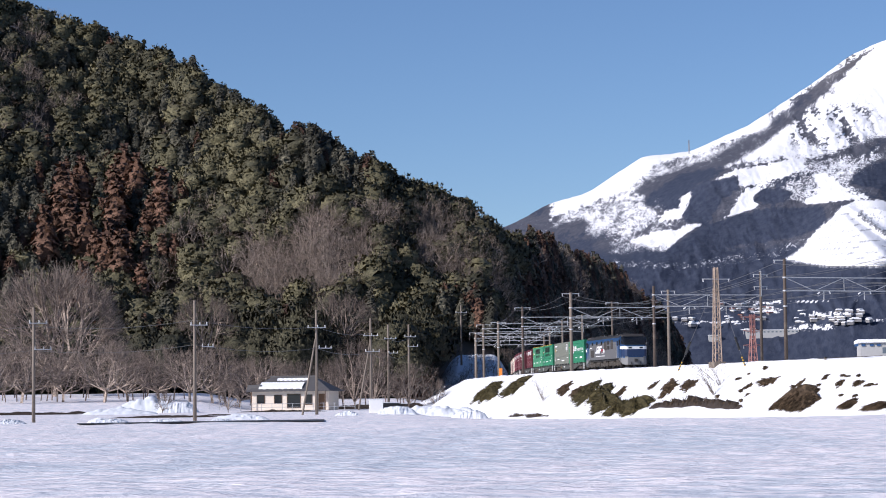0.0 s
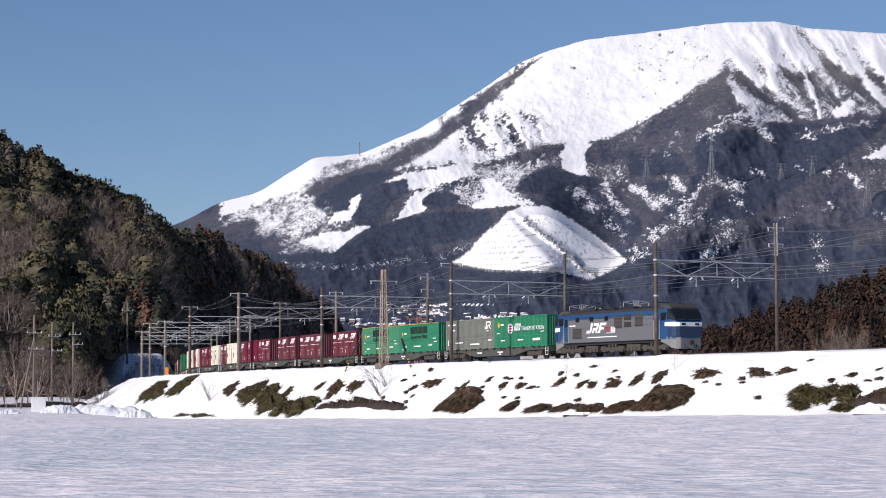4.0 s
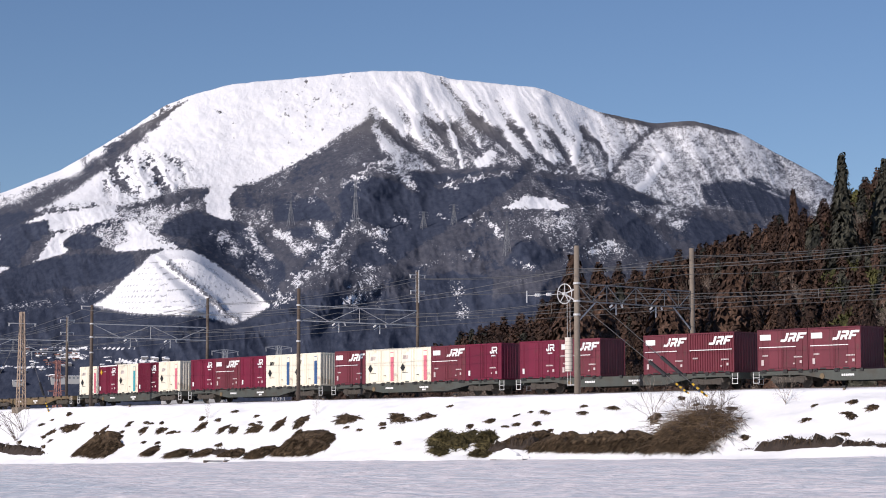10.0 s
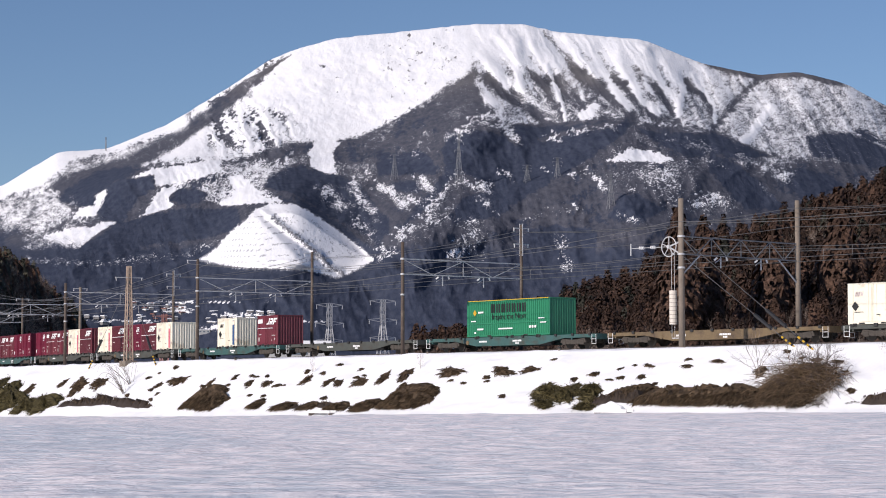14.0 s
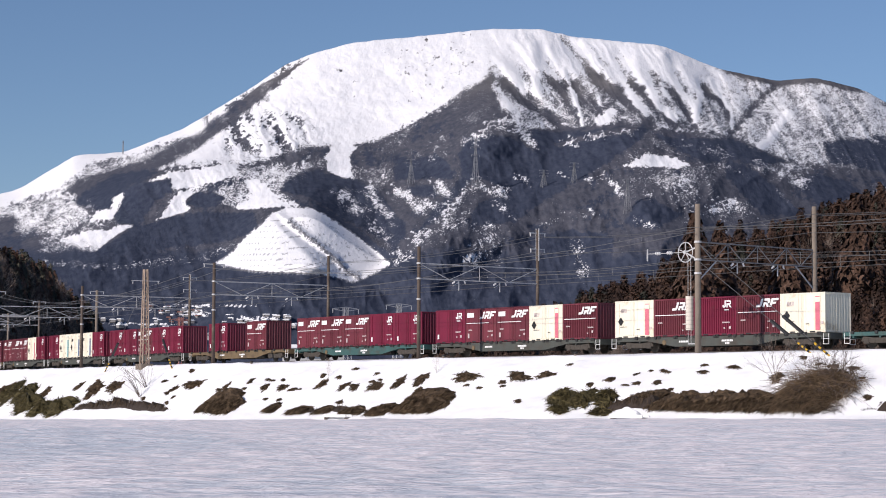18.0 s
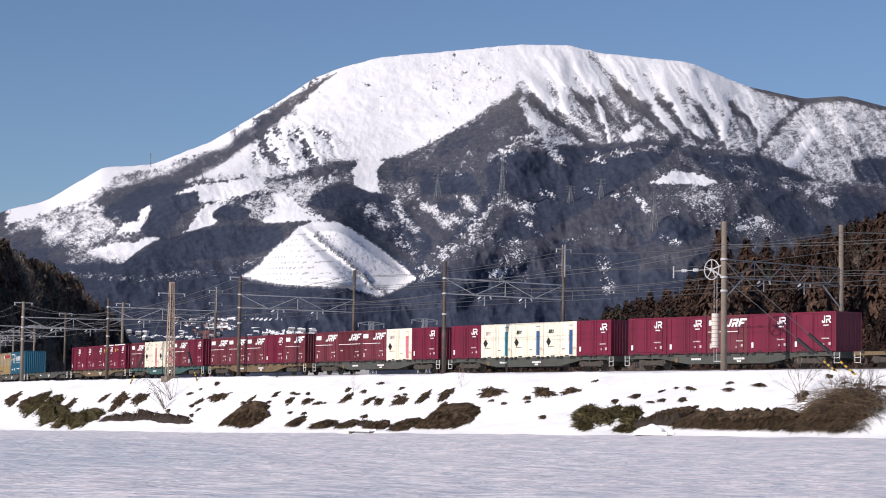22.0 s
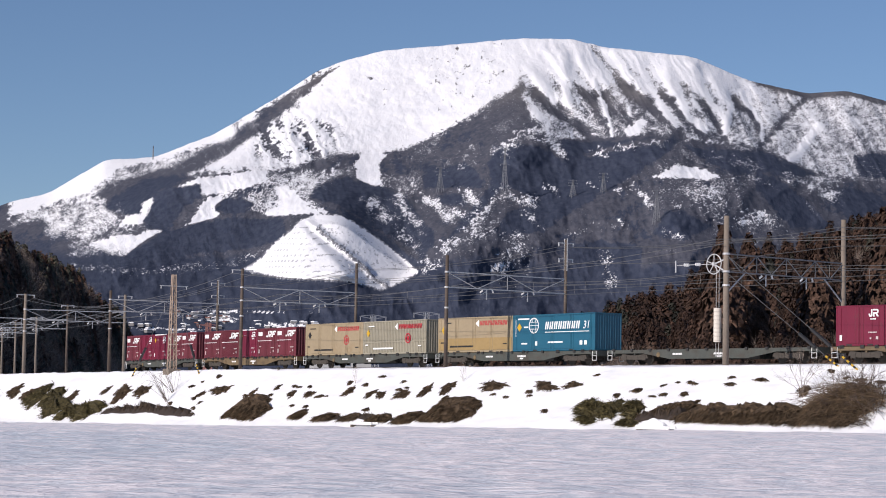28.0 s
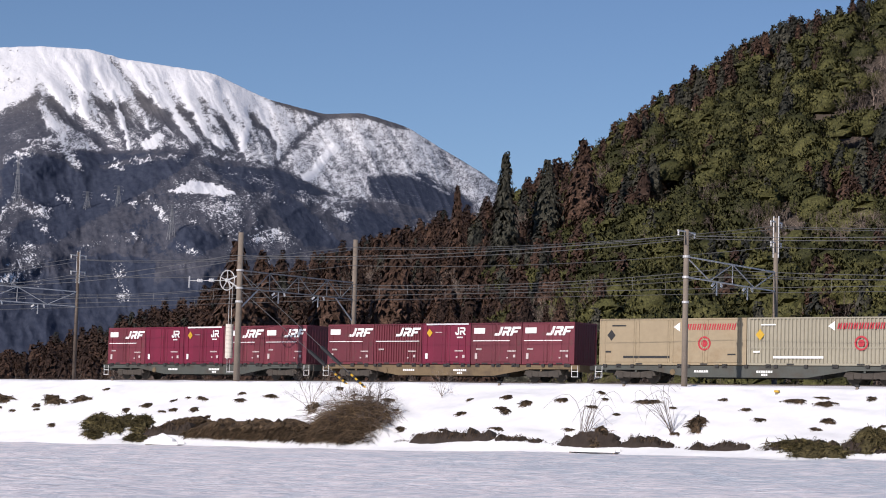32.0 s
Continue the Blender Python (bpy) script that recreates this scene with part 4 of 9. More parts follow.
def leafy(rng, clumps=40, leaves=10, size=1.0):
    """A round evergreen of many small leaf clumps; about one metre high."""
    V, F, C = [], [], []
    for k in range(5):
        for i in range(7):
            a, v = 2 * math.pi * (i + 0.5 * k) / 7, -0.6 + 1.55 * k / 4
            r = 0.30 * math.sqrt(max(0.04, 1 - v * v * 0.95)) * rng.uniform(0.85, 1.15)
            V.append((r * math.cos(a), r * math.sin(a), 0.58 + 0.33 * v))
            C.append(rng.uniform(0.1, 0.4))
    for k in range(4):
        for i in range(7):
            p, q = 7 * k + i, 7 * k + (i + 1) % 7
            F += [(p, q, q + 7), (p, q + 7, p + 7)]
    for k in range(clumps):
        u, v = rng.uniform(0, 6.28), rng.uniform(-0.5, 1)
        q = math.sqrt(max(0, 1 - v * v * 0.9))
        rad = rng.uniform(0.55, 1.0)
        cx, cy, cz = 0.36 * rad * q * math.cos(u), 0.36 * rad * q * math.sin(u), 0.58 + 0.38 * v * rad
        c = rng.uniform(0.05, 0.8)
        for j in range(leaves):
            d = np.array([rng.gauss(0, 1), rng.gauss(0, 1), rng.gauss(0, 0.8)])
            d /= np.linalg.norm(d) + 1e-6
            e = np.cross(d, [rng.gauss(0, 1), rng.gauss(0, 1), rng.gauss(0, 1)])
            e /= np.linalg.norm(e) + 1e-6
            o = np.array([cx, cy, cz]) + d * 0.07
            n = len(V)
            s = rng.uniform(0.030, 0.054) * size
            V += [tuple(o + e * s), tuple(o - e * s), tuple(o + d * s * 1.2 + np.array([0, 0, 0.03]))]
            F.append((n, n + 1, n + 2))
            C += [c, c, min(1, c + 0.1)]
    return np.array(V), np.array(F), np.array(C)


def dome(rng, rx=0.5, fork=0.28, mains=9, subs=8, twigs=8, fine=3, girth=0.012, flat=1.0, arch=0.0):
    """A leafless tree, one metre high: limbs that spread from a fork to a rounded crown of fine twigs."""
    V, F, C = [], [], []

    def limb(a, b, w0, w1, tone, sides=3):
        d = b - a
        e = np.cross(d, [rng.gauss(0, 1), rng.gauss(0, 1), rng.gauss(0, 1)])
        e /= np.linalg.norm(e) + 1e-9
        n = len(V)
        if sides < 3:
            V.extend((tuple(a - e * w0), tuple(a + e * w0), tuple(b)))
            C.extend((tone,) * 3)
            F.append((n, n + 1, n + 2))
            return
        g = np.cross(d, e)
        g /= np.linalg.norm(g) + 1e-9
        for c_ in (0, 2.09, 4.19):
            o = e * math.cos(c_) + g * math.sin(c_)
            V.extend((tuple(a + o * w0), tuple(b + o * w1)))
            C.extend((tone, tone))
        for i in range(3):
            j = (i + 1) % 3
            F.extend(((n + 2 * i, n + 2 * j, n + 2 * j + 1), (n + 2 * i, n + 2 * j + 1, n + 2 * i + 1)))

    def shell(a, v, r):
        """A point of the crown: heading a, height v from its floor 0 to its top 1."""
        q = math.cos(v * 1.45) ** 0.8
        return np.array([rx * r * q * math.cos(a), rx * r * q * math.sin(a), fork + 0.06 + (1 - fork - 0.06) * r * math.sin(v * 1.5) * flat])

    foot = np.zeros(3)
    mid = np.array([rng.gauss(0, 0.02), rng.gauss(0, 0.02), fork * 0.8])
    limb(foot, mid, girth * 1.8, girth * 1.5, 0.8)
    for m in range(mains):
        a, v = 2.4 * m + rng.uniform(-0.4, 0.4), (m + 0.5) / mains * 0.92
        end = shell(a, v, 0.62)
        k1 = mid + (end - mid) * (0.45 + arch * np.array([0.22, 0.22, -0.08])) + np.array([rng.gauss(0, 0.02), rng.gauss(0, 0.02), 0.05 - 0.05 * arch])
        limb(mid, k1, girth * 1.05, girth * 0.8, 0.8)
        limb(k1, end, girth * 0.8, girth * 0.5, 0.72)
        for s in range(subs):
            src = k1 + (end - k1) * rng.uniform(0.1, 1.0)
            b, u = a + rng.gauss(0, 0.42), min(1, max(0.0, v + rng.gauss(0, 0.17)))
            tip = shell(b, u, rng.uniform(0.80, 0.90))
            knee = src + (tip - src) * 0.5 + np.array([rng.gauss(0, 0.02), rng.gauss(0, 0.02), 0.02])
            limb(src, knee, girth * 0.42, girth * 0.32, 0.62, 3 if fine > 1 else 2)
            limb(knee, tip, girth * 0.32, girth * 0.2, 0.52, 3 if fine > 1 else 2)
            for w in range(twigs):
                q = knee + (tip - knee) * rng.uniform(0.0, 1.0)
                far = shell(b + rng.gauss(0, 0.16), min(1, max(0.0, u + rng.gauss(0, 0.08))), rng.uniform(0.90, 1.06))
                limb(q, far, girth * 0.22, 0, 0.38, 2)
                for _ in range(fine):
                    z = q + (far - q) * rng.uniform(0.3, 0.9)
                    limb(z, z + (far - q) * rng.uniform(0.3, 0.6) + np.array([rng.gauss(0, 0.03), rng.gauss(0, 0.03), rng.gauss(0.01, 0.03)]), girth * 0.13, 0, 0.3, 2)
    return np.array(V), np.array(F), np.array(C)


JITTER = np.random.default_rng(4).normal(0, 1, (9000, 3))


def crowned(name, V, F, N, mat):
    """A mesh of leaves that is shaded by the crown's rounding: N gives a direction for each vertex."""
    N = N / (np.linalg.norm(N, axis=1, keepdims=True) + 1e-9)
    flat = np.cross(V[F[:, 1]] - V[F[:, 0]], V[F[:, 2]] - V[F[:, 0]])
    turned = np.einsum("ij,ij->i", flat, N[F].sum(1)) < 0
    F = np.where(turned[:, None], F[:, ::-1], F)
    me = fast_mesh(name, V, F, mat, True)
    me.normals_split_custom_set_from_vertices(N.astype(np.float32))
    return me


def forest(name, protos, places, mat, label, category="forest", soft=0.0):
    """Many trees joined: places are rows of x, y, z, height, width factor, tone shift."""
    rng = random.Random(5)
    VV, FF, CC, NN, n = [], [], [], [], 0
    for x, y, z, h, w, tone in places:
        V, F, C = protos[rng.randrange(len(protos))]
        a = rng.uniform(0, 6.28)
        c, s = math.cos(a), math.sin(a)
        q = np.empty_like(V)
        q[:, 0], q[:, 1], q[:, 2] = (V[:, 0] * c - V[:, 1] * s) * h * w + x, (V[:, 0] * s + V[:, 1] * c) * h * w + y, V[:, 2] * h + z
        if soft:
            o = (q - (x, y, z)) / h - (0, 0, soft)
            NN.append(o + np.array([0, 0, 0.08]) + 0.13 * JITTER[: len(o)])
        VV.append(q)
        FF.append(F + n)
        CC.append(np.clip(C * 0.42 + tone, 0, 0.995))
        n += len(V)
    V, F = np.concatenate(VV), np.concatenate(FF)
    me = crowned(name, V, F, np.concatenate(NN), mat) if soft else fast_mesh(name, V, F, mat)
    attribute(me, "tone", np.concatenate(CC))
    return tagged(new(name, me), label, category, kind="stuff")


_rng = random.Random(11)
CEDARS = [cedar(_rng) for _ in range(6)]
FINECEDARS = [cedar(_rng, 230, i % 2 == 0, 0.52) for i in range(6)]
CONES = [cedar(_rng, 90, False) for _ in range(4)]
LEAFY = [leafy(_rng, 40, 9) for _ in range(6)]
FINELEAFY = [leafy(_rng, 64, 14, 0.62) for _ in range(6)]
BIGLEAFY = [leafy(_rng, 110, 13, 0.5) for _ in range(3)]
BARE = [dome(_rng, 0.5, 0.30, 6, 5, 6, 1, 0.009) for _ in range(5)]
M_CEDAR = leaf_material("cedar foliage", (0.034, 0.036, 0.030), (0.135, 0.126, 0.092))
M_CEDARR = leaf_material("rusty cedar foliage", (0.046, 0.029, 0.023), (0.195, 0.110, 0.074))
M_LEAFY = leaf_material("evergreen foliage", (0.034, 0.035, 0.026), (0.150, 0.136, 0.078))
M_LAUREL = leaf_material("green broadleaf foliage", (0.030, 0.033, 0.012), (0.150, 0.142, 0.050))
M_TWIG = leaf_material("bare twigs", (0.075, 0.055, 0.048), (0.36, 0.29, 0.24))


def scatter(height, a0, a1, d0, d1, count, seed):
    rng = np.random.default_rng(seed)
    A = rng.uniform(min(a0, a1), max(a0, a1), count)
    D = np.sqrt(rng.uniform(d0**2, d1**2, count))
    return A, D, height(A, D), rng


def plant_left():
    rng = np.random.default_rng(7)
    count = 4700
    A = np.where(rng.random(count) < 0.70, rng.uniform(13, 29, count), rng.uniform(8.0, 13, count))
    d0 = 395.0 + 75.0 * np.clip(13.4 - A, 0, 7)
    d1 = np.maximum(470.0 + 95.0 * step(17, 24, A), d0 + 70)
    up = rng.random(count) ** 0.95
    D = d0 + 3 + (d1 + 18 - d0) * up
    Z = left_z(A, D)
    x, y = -D * np.sin(np.radians(A)), D * np.cos(np.radians(A))
    keep = (profile(A, LEFT_TOP) > 0.5) & (Z > -0.9) & ~((A > 12.6) & (A < 15.0) & (D < 425))
    kind, brown = fbm(x * 0.05, y * 0.036, 3, 33), fbm(x * 0.02, y * 0.014, 3, 34)
    rows, cones = {"cedar": [], "rust": [], "leafy": [], "bare": []}, []
    for i in np.where(keep)[0]:
        h = rng.uniform(5.2, 10.8) * (1.0 if A[i] > 12.5 else 1.15)
        t = rng.uniform(0.18, 0.95) + 0.5 * (brown[i] - 0.5) - 0.1 * step(24, 27, A[i])
        k = kind[i] + rng.normal(0, 0.05)
        p = (x[i], y[i], Z[i])
        low = up[i] < 0.55
        grove = math.exp(-((A[i] - 23.4) / 1.7) ** 2 - ((up[i] - 0.36) / 0.14) ** 2)
        if grove > 0.4 + rng.normal(0, 0.12) and rng.random() < 0.26:
            cones.append((*p, h * 1.5, 1.7, t * 0.4 + 0.5))
        elif k < (0.40 if low and A[i] < 20 else 0.33 if A[i] < 23 else 0.29):
            rows["bare"].append((*p, h * 0.85, 1.1, t + 0.12))
        elif A[i] < 12.5:
            # tone lowered here to put the flank's shade into the foliage colour
            rows["rust" if rng.random() < 0.6 else "cedar"].append((*p, h * 1.05, 1.15, t - 0.12))
        elif k < 0.54:
            rows["leafy"].append((*p, h * 0.82, 1.15, t + 0.05))
        else:
            rows["rust" if rng.random() < 0.14 + 0.45 * (brown[i] > 0.50) else "cedar"].append((*p, h * 0.85, 1.55, t + 0.05))
    # unseen trees behind the crest, added to cast shade on the right flank
    for _ in range(260):
        a, d = rng.uniform(13.2, 18.0), rng.uniform(500, 720)
        p = (-d * math.sin(radians(a)), d * math.cos(radians(a)), float(left_z(np.array([a]), np.array([d]))[0]))
        rows["cedar"].append((*p, rng.uniform(7.0, 9.0), 1.5, rng.uniform(0.2, 0.6)))
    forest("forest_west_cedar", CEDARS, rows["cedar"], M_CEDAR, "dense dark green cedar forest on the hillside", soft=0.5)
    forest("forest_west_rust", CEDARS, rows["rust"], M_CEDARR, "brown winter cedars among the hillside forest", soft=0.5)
    for i, (cx, cy, cz, ch, cw, ct) in enumerate(cones):
        V, F, C = CONES[i % len(CONES)]
        q = V * np.array([ch * cw, ch * cw, ch]) + np.array([cx, cy, cz])
        tree = thing("cedar_tree", "tall conical reddish brown cedar low on the hillside", "tree", "reddish cedars on the hillside")
        part("trunk", fast_mesh("trunk", q[:4], F[:3], M_TWIG), None, tree)
        me = crowned("crown", q, F[3:], (q - (cx, cy, cz + 0.4 * ch)) / ch + 0.1 * JITTER[: len(q)], M_CEDARR)
        attribute(me, "tone", np.clip(C * 0.42 + ct, 0, 0.99))
        part("crown", me, None, tree)
    forest("forest_west_evergreen", LEAFY, rows["leafy"], M_LEAFY, "olive evergreen broadleaf trees among the cedars", soft=0.5)
    forest("forest_west_bare", BARE, rows["bare"], M_TWIG, "leafless grey brown trees on the hillside")


def plant_right():
    A, D, Z, rng = scatter(right_z, 0.6, -25.5, 205, 560, 3700, 8)
    d0 = 205.0 + 5.0 * np.clip(A + 14, 0, 20)
    x, y = -D * np.sin(np.radians(A)), D * np.cos(np.radians(A))
    up = (D - d0) / 330
    keep = (up > 0.02) & (profile(A, RIGHT_TOP) > 0.15)
    kind = fbm(x * 0.045, y * 0.036, 3, 35)
    rows = {"cedar": [], "rust": [], "leafy": [], "bare": [], "front": []}
    for i in np.where(keep)[0]:
        h = rng.uniform(7.5, 11.5)
        t = rng.uniform(-0.14, 0.36)
        p = (x[i], y[i], Z[i])
        k = kind[i] + rng.normal(0, 0.06)
        cedars = step(-18.0, -12.5, A[i])
        if up[i] < 0.10 and rng.random() < 0.55 or up[i] < 0.26 and A[i] < -14.5 and rng.random() < 0.72:
            # foot thicket: lower tone carries some of the shade there
            rows["bare"].append((*p, h * 0.66, 1.0, t - 0.02))
        elif k < 0.36:
            rows["bare"].append((*p, h * 0.75, 1.0, t + 0.1))
        elif cedars > rng.random():
            rows["front" if up[i] < 0.42 else "rust" if rng.random() < 0.85 or A[i] < -15.5 and k < 0.5 else "cedar"].append((*p, h * 1.0, 1.35, t - 0.04))
        elif k < 0.62:
            rows["leafy"].append((*p, h * 0.85, 1.1, t + 0.04))
        else:
            rows["rust" if rng.random() < 0.5 else "cedar"].append((*p, h, 1.3, t + 0.04))
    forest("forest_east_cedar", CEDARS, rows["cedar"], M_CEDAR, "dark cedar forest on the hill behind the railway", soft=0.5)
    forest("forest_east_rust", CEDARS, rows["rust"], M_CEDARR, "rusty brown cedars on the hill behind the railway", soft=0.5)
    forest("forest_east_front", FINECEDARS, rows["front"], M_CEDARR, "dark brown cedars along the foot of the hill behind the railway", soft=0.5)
    forest("forest_east_evergreen", FINELEAFY, rows["leafy"], M_LAUREL, "olive green evergreen forest on the sunlit hillside", soft=0.5)
    forest("forest_east_bare", BARE, rows["bare"], M_TWIG, "leafless thicket along the foot of the wooded hill")


plant_left()
plant_right()
# ---------------------------------------------------------------- the freight train
RUN = [(0, -150.6), (6, -28.7), (9, 31.6), (13, 112.0), (26, 373.2), (32, 493.4)]


def front_at(t):
    """Where the locomotive's front coupler is along the track."""
    return float(np.interp(t, [r[0] for r in RUN], [r[1] for r in RUN]))


TRAIN = []  # things with the distance of their middle behind the train's front


def trucks(w, x0):
    bm = bmesh.new()
    box(bm, x0 - 1.25, x0 + 1.25, -1.02, 1.02, 0.42, 0.72, 0.04)
    for sy in (-1, 1):
        prism(bm, [(x0 - 1.35, 0.42), (x0 - 1.2, 0.72), (x0 - 0.4, 0.62), (x0 + 0.4, 0.62), (x0 + 1.2, 0.72), (x0 + 1.35, 0.42), (x0 + 0.5, 0.30), (x0 - 0.5, 0.30)], sy * 1.02, sy * 1.14)
        for ax in (-0.95, 0.95):
            box(bm, x0 + ax - 0.2, x0 + ax + 0.2, sy * 1.1 - 0.08, sy * 1.1 + 0.08, 0.26, 0.60, 0.03)
            rod(bm, (x0 + ax * 0.35, sy * 1.08, 0.34), (x0 + ax * 0.35, sy * 1.08, 0.62), 0.10, n=7)
    tr = part("bogie", bm, M_BOGIE, w)
    for ax in (-0.95, 0.95):
        bm = bmesh.new()
        for sy in (-0.56, 0.56):
            rod(bm, (x0 + ax, sy - 0.06, 0.43), (x0 + ax, sy + 0.06, 0.43), 0.43, n=18)
        rod(bm, (x0 + ax, -0.6, 0.43), (x0 + ax, 0.6, 0.43), 0.08, n=8)
        part("wheelset", bm, M_BOGIE, tr)


def build_wagon(mat, label):
    """A flat container wagon, 20.4 m between couplers, its origin on the rail."""
    w = thing("flat_wagon", label, "freight wagon", "container wagons")
    bm = bmesh.new()
    for sy in (-1.0, 1.0):
        prism(bm, [(-9.7, 0.98), (9.7, 0.98), (9.7, 0.74), (6.2, 0.74), (3.6, 0.34), (-3.6, 0.34), (-6.2, 0.74), (-9.7, 0.74)], sy * 1.18, sy * 1.24)
    box(bm, -9.7, 9.7, -1.18, 1.18, 0.86, 0.97)
    for x in np.linspace(-9, 9, 10):
        box(bm, x - 0.06, x + 0.06, -1.19, 1.19, 0.62, 0.86)
    box(bm, -9.72, -9.6, -1.24, 1.24, 0.62, 0.99)
    box(bm, 9.6, 9.72, -1.24, 1.24, 0.62, 0.99)
    part("frame", bm, mat, w)
    for x0 in (-7.1, 7.1):
        trucks(w, x0)
    for sx in (-1, 1):
        bm = bmesh.new()
        box(bm, min(sx * 9.7, sx * 10.15), max(sx * 9.7, sx * 10.15), -0.14, 0.14, 0.72, 1.0, 0.03)
        box(bm, min(sx * 10.0, sx * 10.2), max(sx * 10.0, sx * 10.2), -0.2, 0.2, 0.68, 1.04, 0.04)
        part("coupler", bm, M_DARK, w)
        for sy in (-1.25, 1.25):
            bm = bmesh.new()
            for z in (0.3, 0.62):
                rod(bm, (sx * 9.2, sy, z), (sx * 9.62, sy, z), 0.018, n=5)
            for x in (9.2, 9.62):
                rod(bm, (sx * x, sy, 0.28), (sx * x, sy, 0.95), 0.018, n=5)
            part("step", bm, M_WHITE, w, "white painted step iron")
    for x in np.linspace(-9.0, 9.0, 11):
        bm = bmesh.new()
        box(bm, x - 0.11, x + 0.11, -1.32, -1.2, 0.88, 1.05)
        part("container_lock", bm, M_DARK, w)
    bm = bmesh.new()
    rod(bm, (-4.6, -1.28, 0.62), (-4.6, -1.24, 0.62), 0.17, n=14)
    part("brake_wheel", bm, M_DECKB, w, "rusty hand brake wheel")
    for x, z, wd, n in ((1.1, 0.67, 1.0, 7), (1.1, 0.50, 0.4, 3), (-2.8, 0.67, 0.9, 6)):
        writing(w, x, z, wd, 0.12, n, -1.247, M_WHITE, "marking", "white painted wagon marking")
    for x0, x1, y, r in ((2.2, 4.2, -0.5, 0.2), (-3.6, -2.4, 0.3, 0.16)):
        bm = bmesh.new()
        rod(bm, (x0, y, 0.5), (x1, y, 0.5), r, n=10)
        part("air_tank", bm, M_DARK, w)
    return w


def flat_letters(par, words, x, z, size, mat, y, shear=0.0, spacing=1.0, name="lettering", label=""):
    me = text_mesh(words, size, 0.003, "CENTER", shear, spacing)
    me.transform(Matrix.Translation((x, y, z)))
    me.materials.append(mat)
    return part(name, me, None, par, label)


def name_blocks(par, x, z, w, h, n, y, mat, lean_=0.0, label="row of plain blocks in place of a company name"):
    """A company name as plain upright blocks of its length and height."""
    first = None
    for i in range(n):
        a = x - w / 2 + i * w / n
        g = w / n
        for u0, u1 in ((0.08, 0.34), (0.52, 0.80)):
            bm = bmesh.new()
            slant_block(bm, [(a + u0 * g, z), (a + u1 * g, z), (a + u1 * g + h * lean_, z + h), (a + u0 * g + h * lean_, z + h)], y)
            ob = part("name_block", bm, mat, first or par, label if first is None else "")
            first = first or ob


def bars(par, rows, y, mat, name="marking", label="", sides=(-1,)):
    """Small painted marks, each a part: rows of x, z, width, height."""
    for sy in sides:
        for x, z, w, h in rows:
            bm = bmesh.new()
            box(bm, x - w / 2, x + w / 2, min(sy * y, sy * (y + 0.006)), max(sy * y, sy * (y + 0.006)), z - h / 2, z + h / 2)
            part(name, bm, mat, par, label)


def comb(bm, x, z, w, h, n, y):
    """A line of unreadable writing: a thin painted rule with n blocks on it."""
    out = [(x, z)]
    for i in range(n):
        a, b = x + (i + 0.12) * w / n, x + (i + 0.88) * w / n
        out += [(a, z + h * 0.12), (a, z + h), (b, z + h), (b, z + h * 0.12)]
    out += [(x + w, z)]
    prism(bm, out, y, y + 0.008)


def writing(par, x, z, w, h, n, y, mat, name="marking", label=""):
    bm = bmesh.new()
    comb(bm, x - w / 2, z - h / 2, w, h, n, y)
    return part(name, bm, mat, par, label)


def slant_block(bm, pts, y):
    v = [bm.verts.new((x, y, z)) for x, z in pts]
    w = [bm.verts.new((x, y + 0.01, z)) for x, z in pts]
    bm.faces.new(v)
    n = len(pts)
    for i in range(n):
        bm.faces.new((v[i], w[i], w[(i + 1) % n], v[(i + 1) % n]))


def strokes(par, rows, y, mat, label):
    """A painted mark: its first stroke is the part, the others are pieces of it."""
    mark = None
    for pts in rows:
        bm = bmesh.new()
        slant_block(bm, pts, y)
        ob = part("mark" if mark is None else "stroke", bm, mat, mark or par, label if mark is None else "")
        mark = mark or ob
    return mark


def freight_mark(par, x, z, k, y, mat=None):
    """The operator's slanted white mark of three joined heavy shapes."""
    outlines = (
        ((-0.66, 0.0), (-0.36, 0.0), (-0.26, 0.06), (-0.26, 0.46), (-0.42, 0.46), (-0.42, 0.13), (-0.66, 0.13)),
        ((-0.18, 0.0), (-0.03, 0.0), (-0.03, 0.13), (0.06, 0.13), (0.13, 0.0), (0.29, 0.0), (0.20, 0.15), (0.27, 0.21), (0.27, 0.40), (0.20, 0.46), (-0.18, 0.46), (-0.18, 0.34), (0.10, 0.34), (0.10, 0.25), (-0.18, 0.25)),
        ((0.33, 0.0), (0.49, 0.0), (0.49, 0.15), (0.74, 0.15), (0.74, 0.26), (0.49, 0.26), (0.49, 0.34), (0.86, 0.34), (0.86, 0.46), (0.33, 0.46)))
    return strokes(par, [[(x + k * (a + b * 0.4), z + k * b) for a, b in pts] for pts in outlines], y, mat or M_WHITE, "slanted white operator mark")


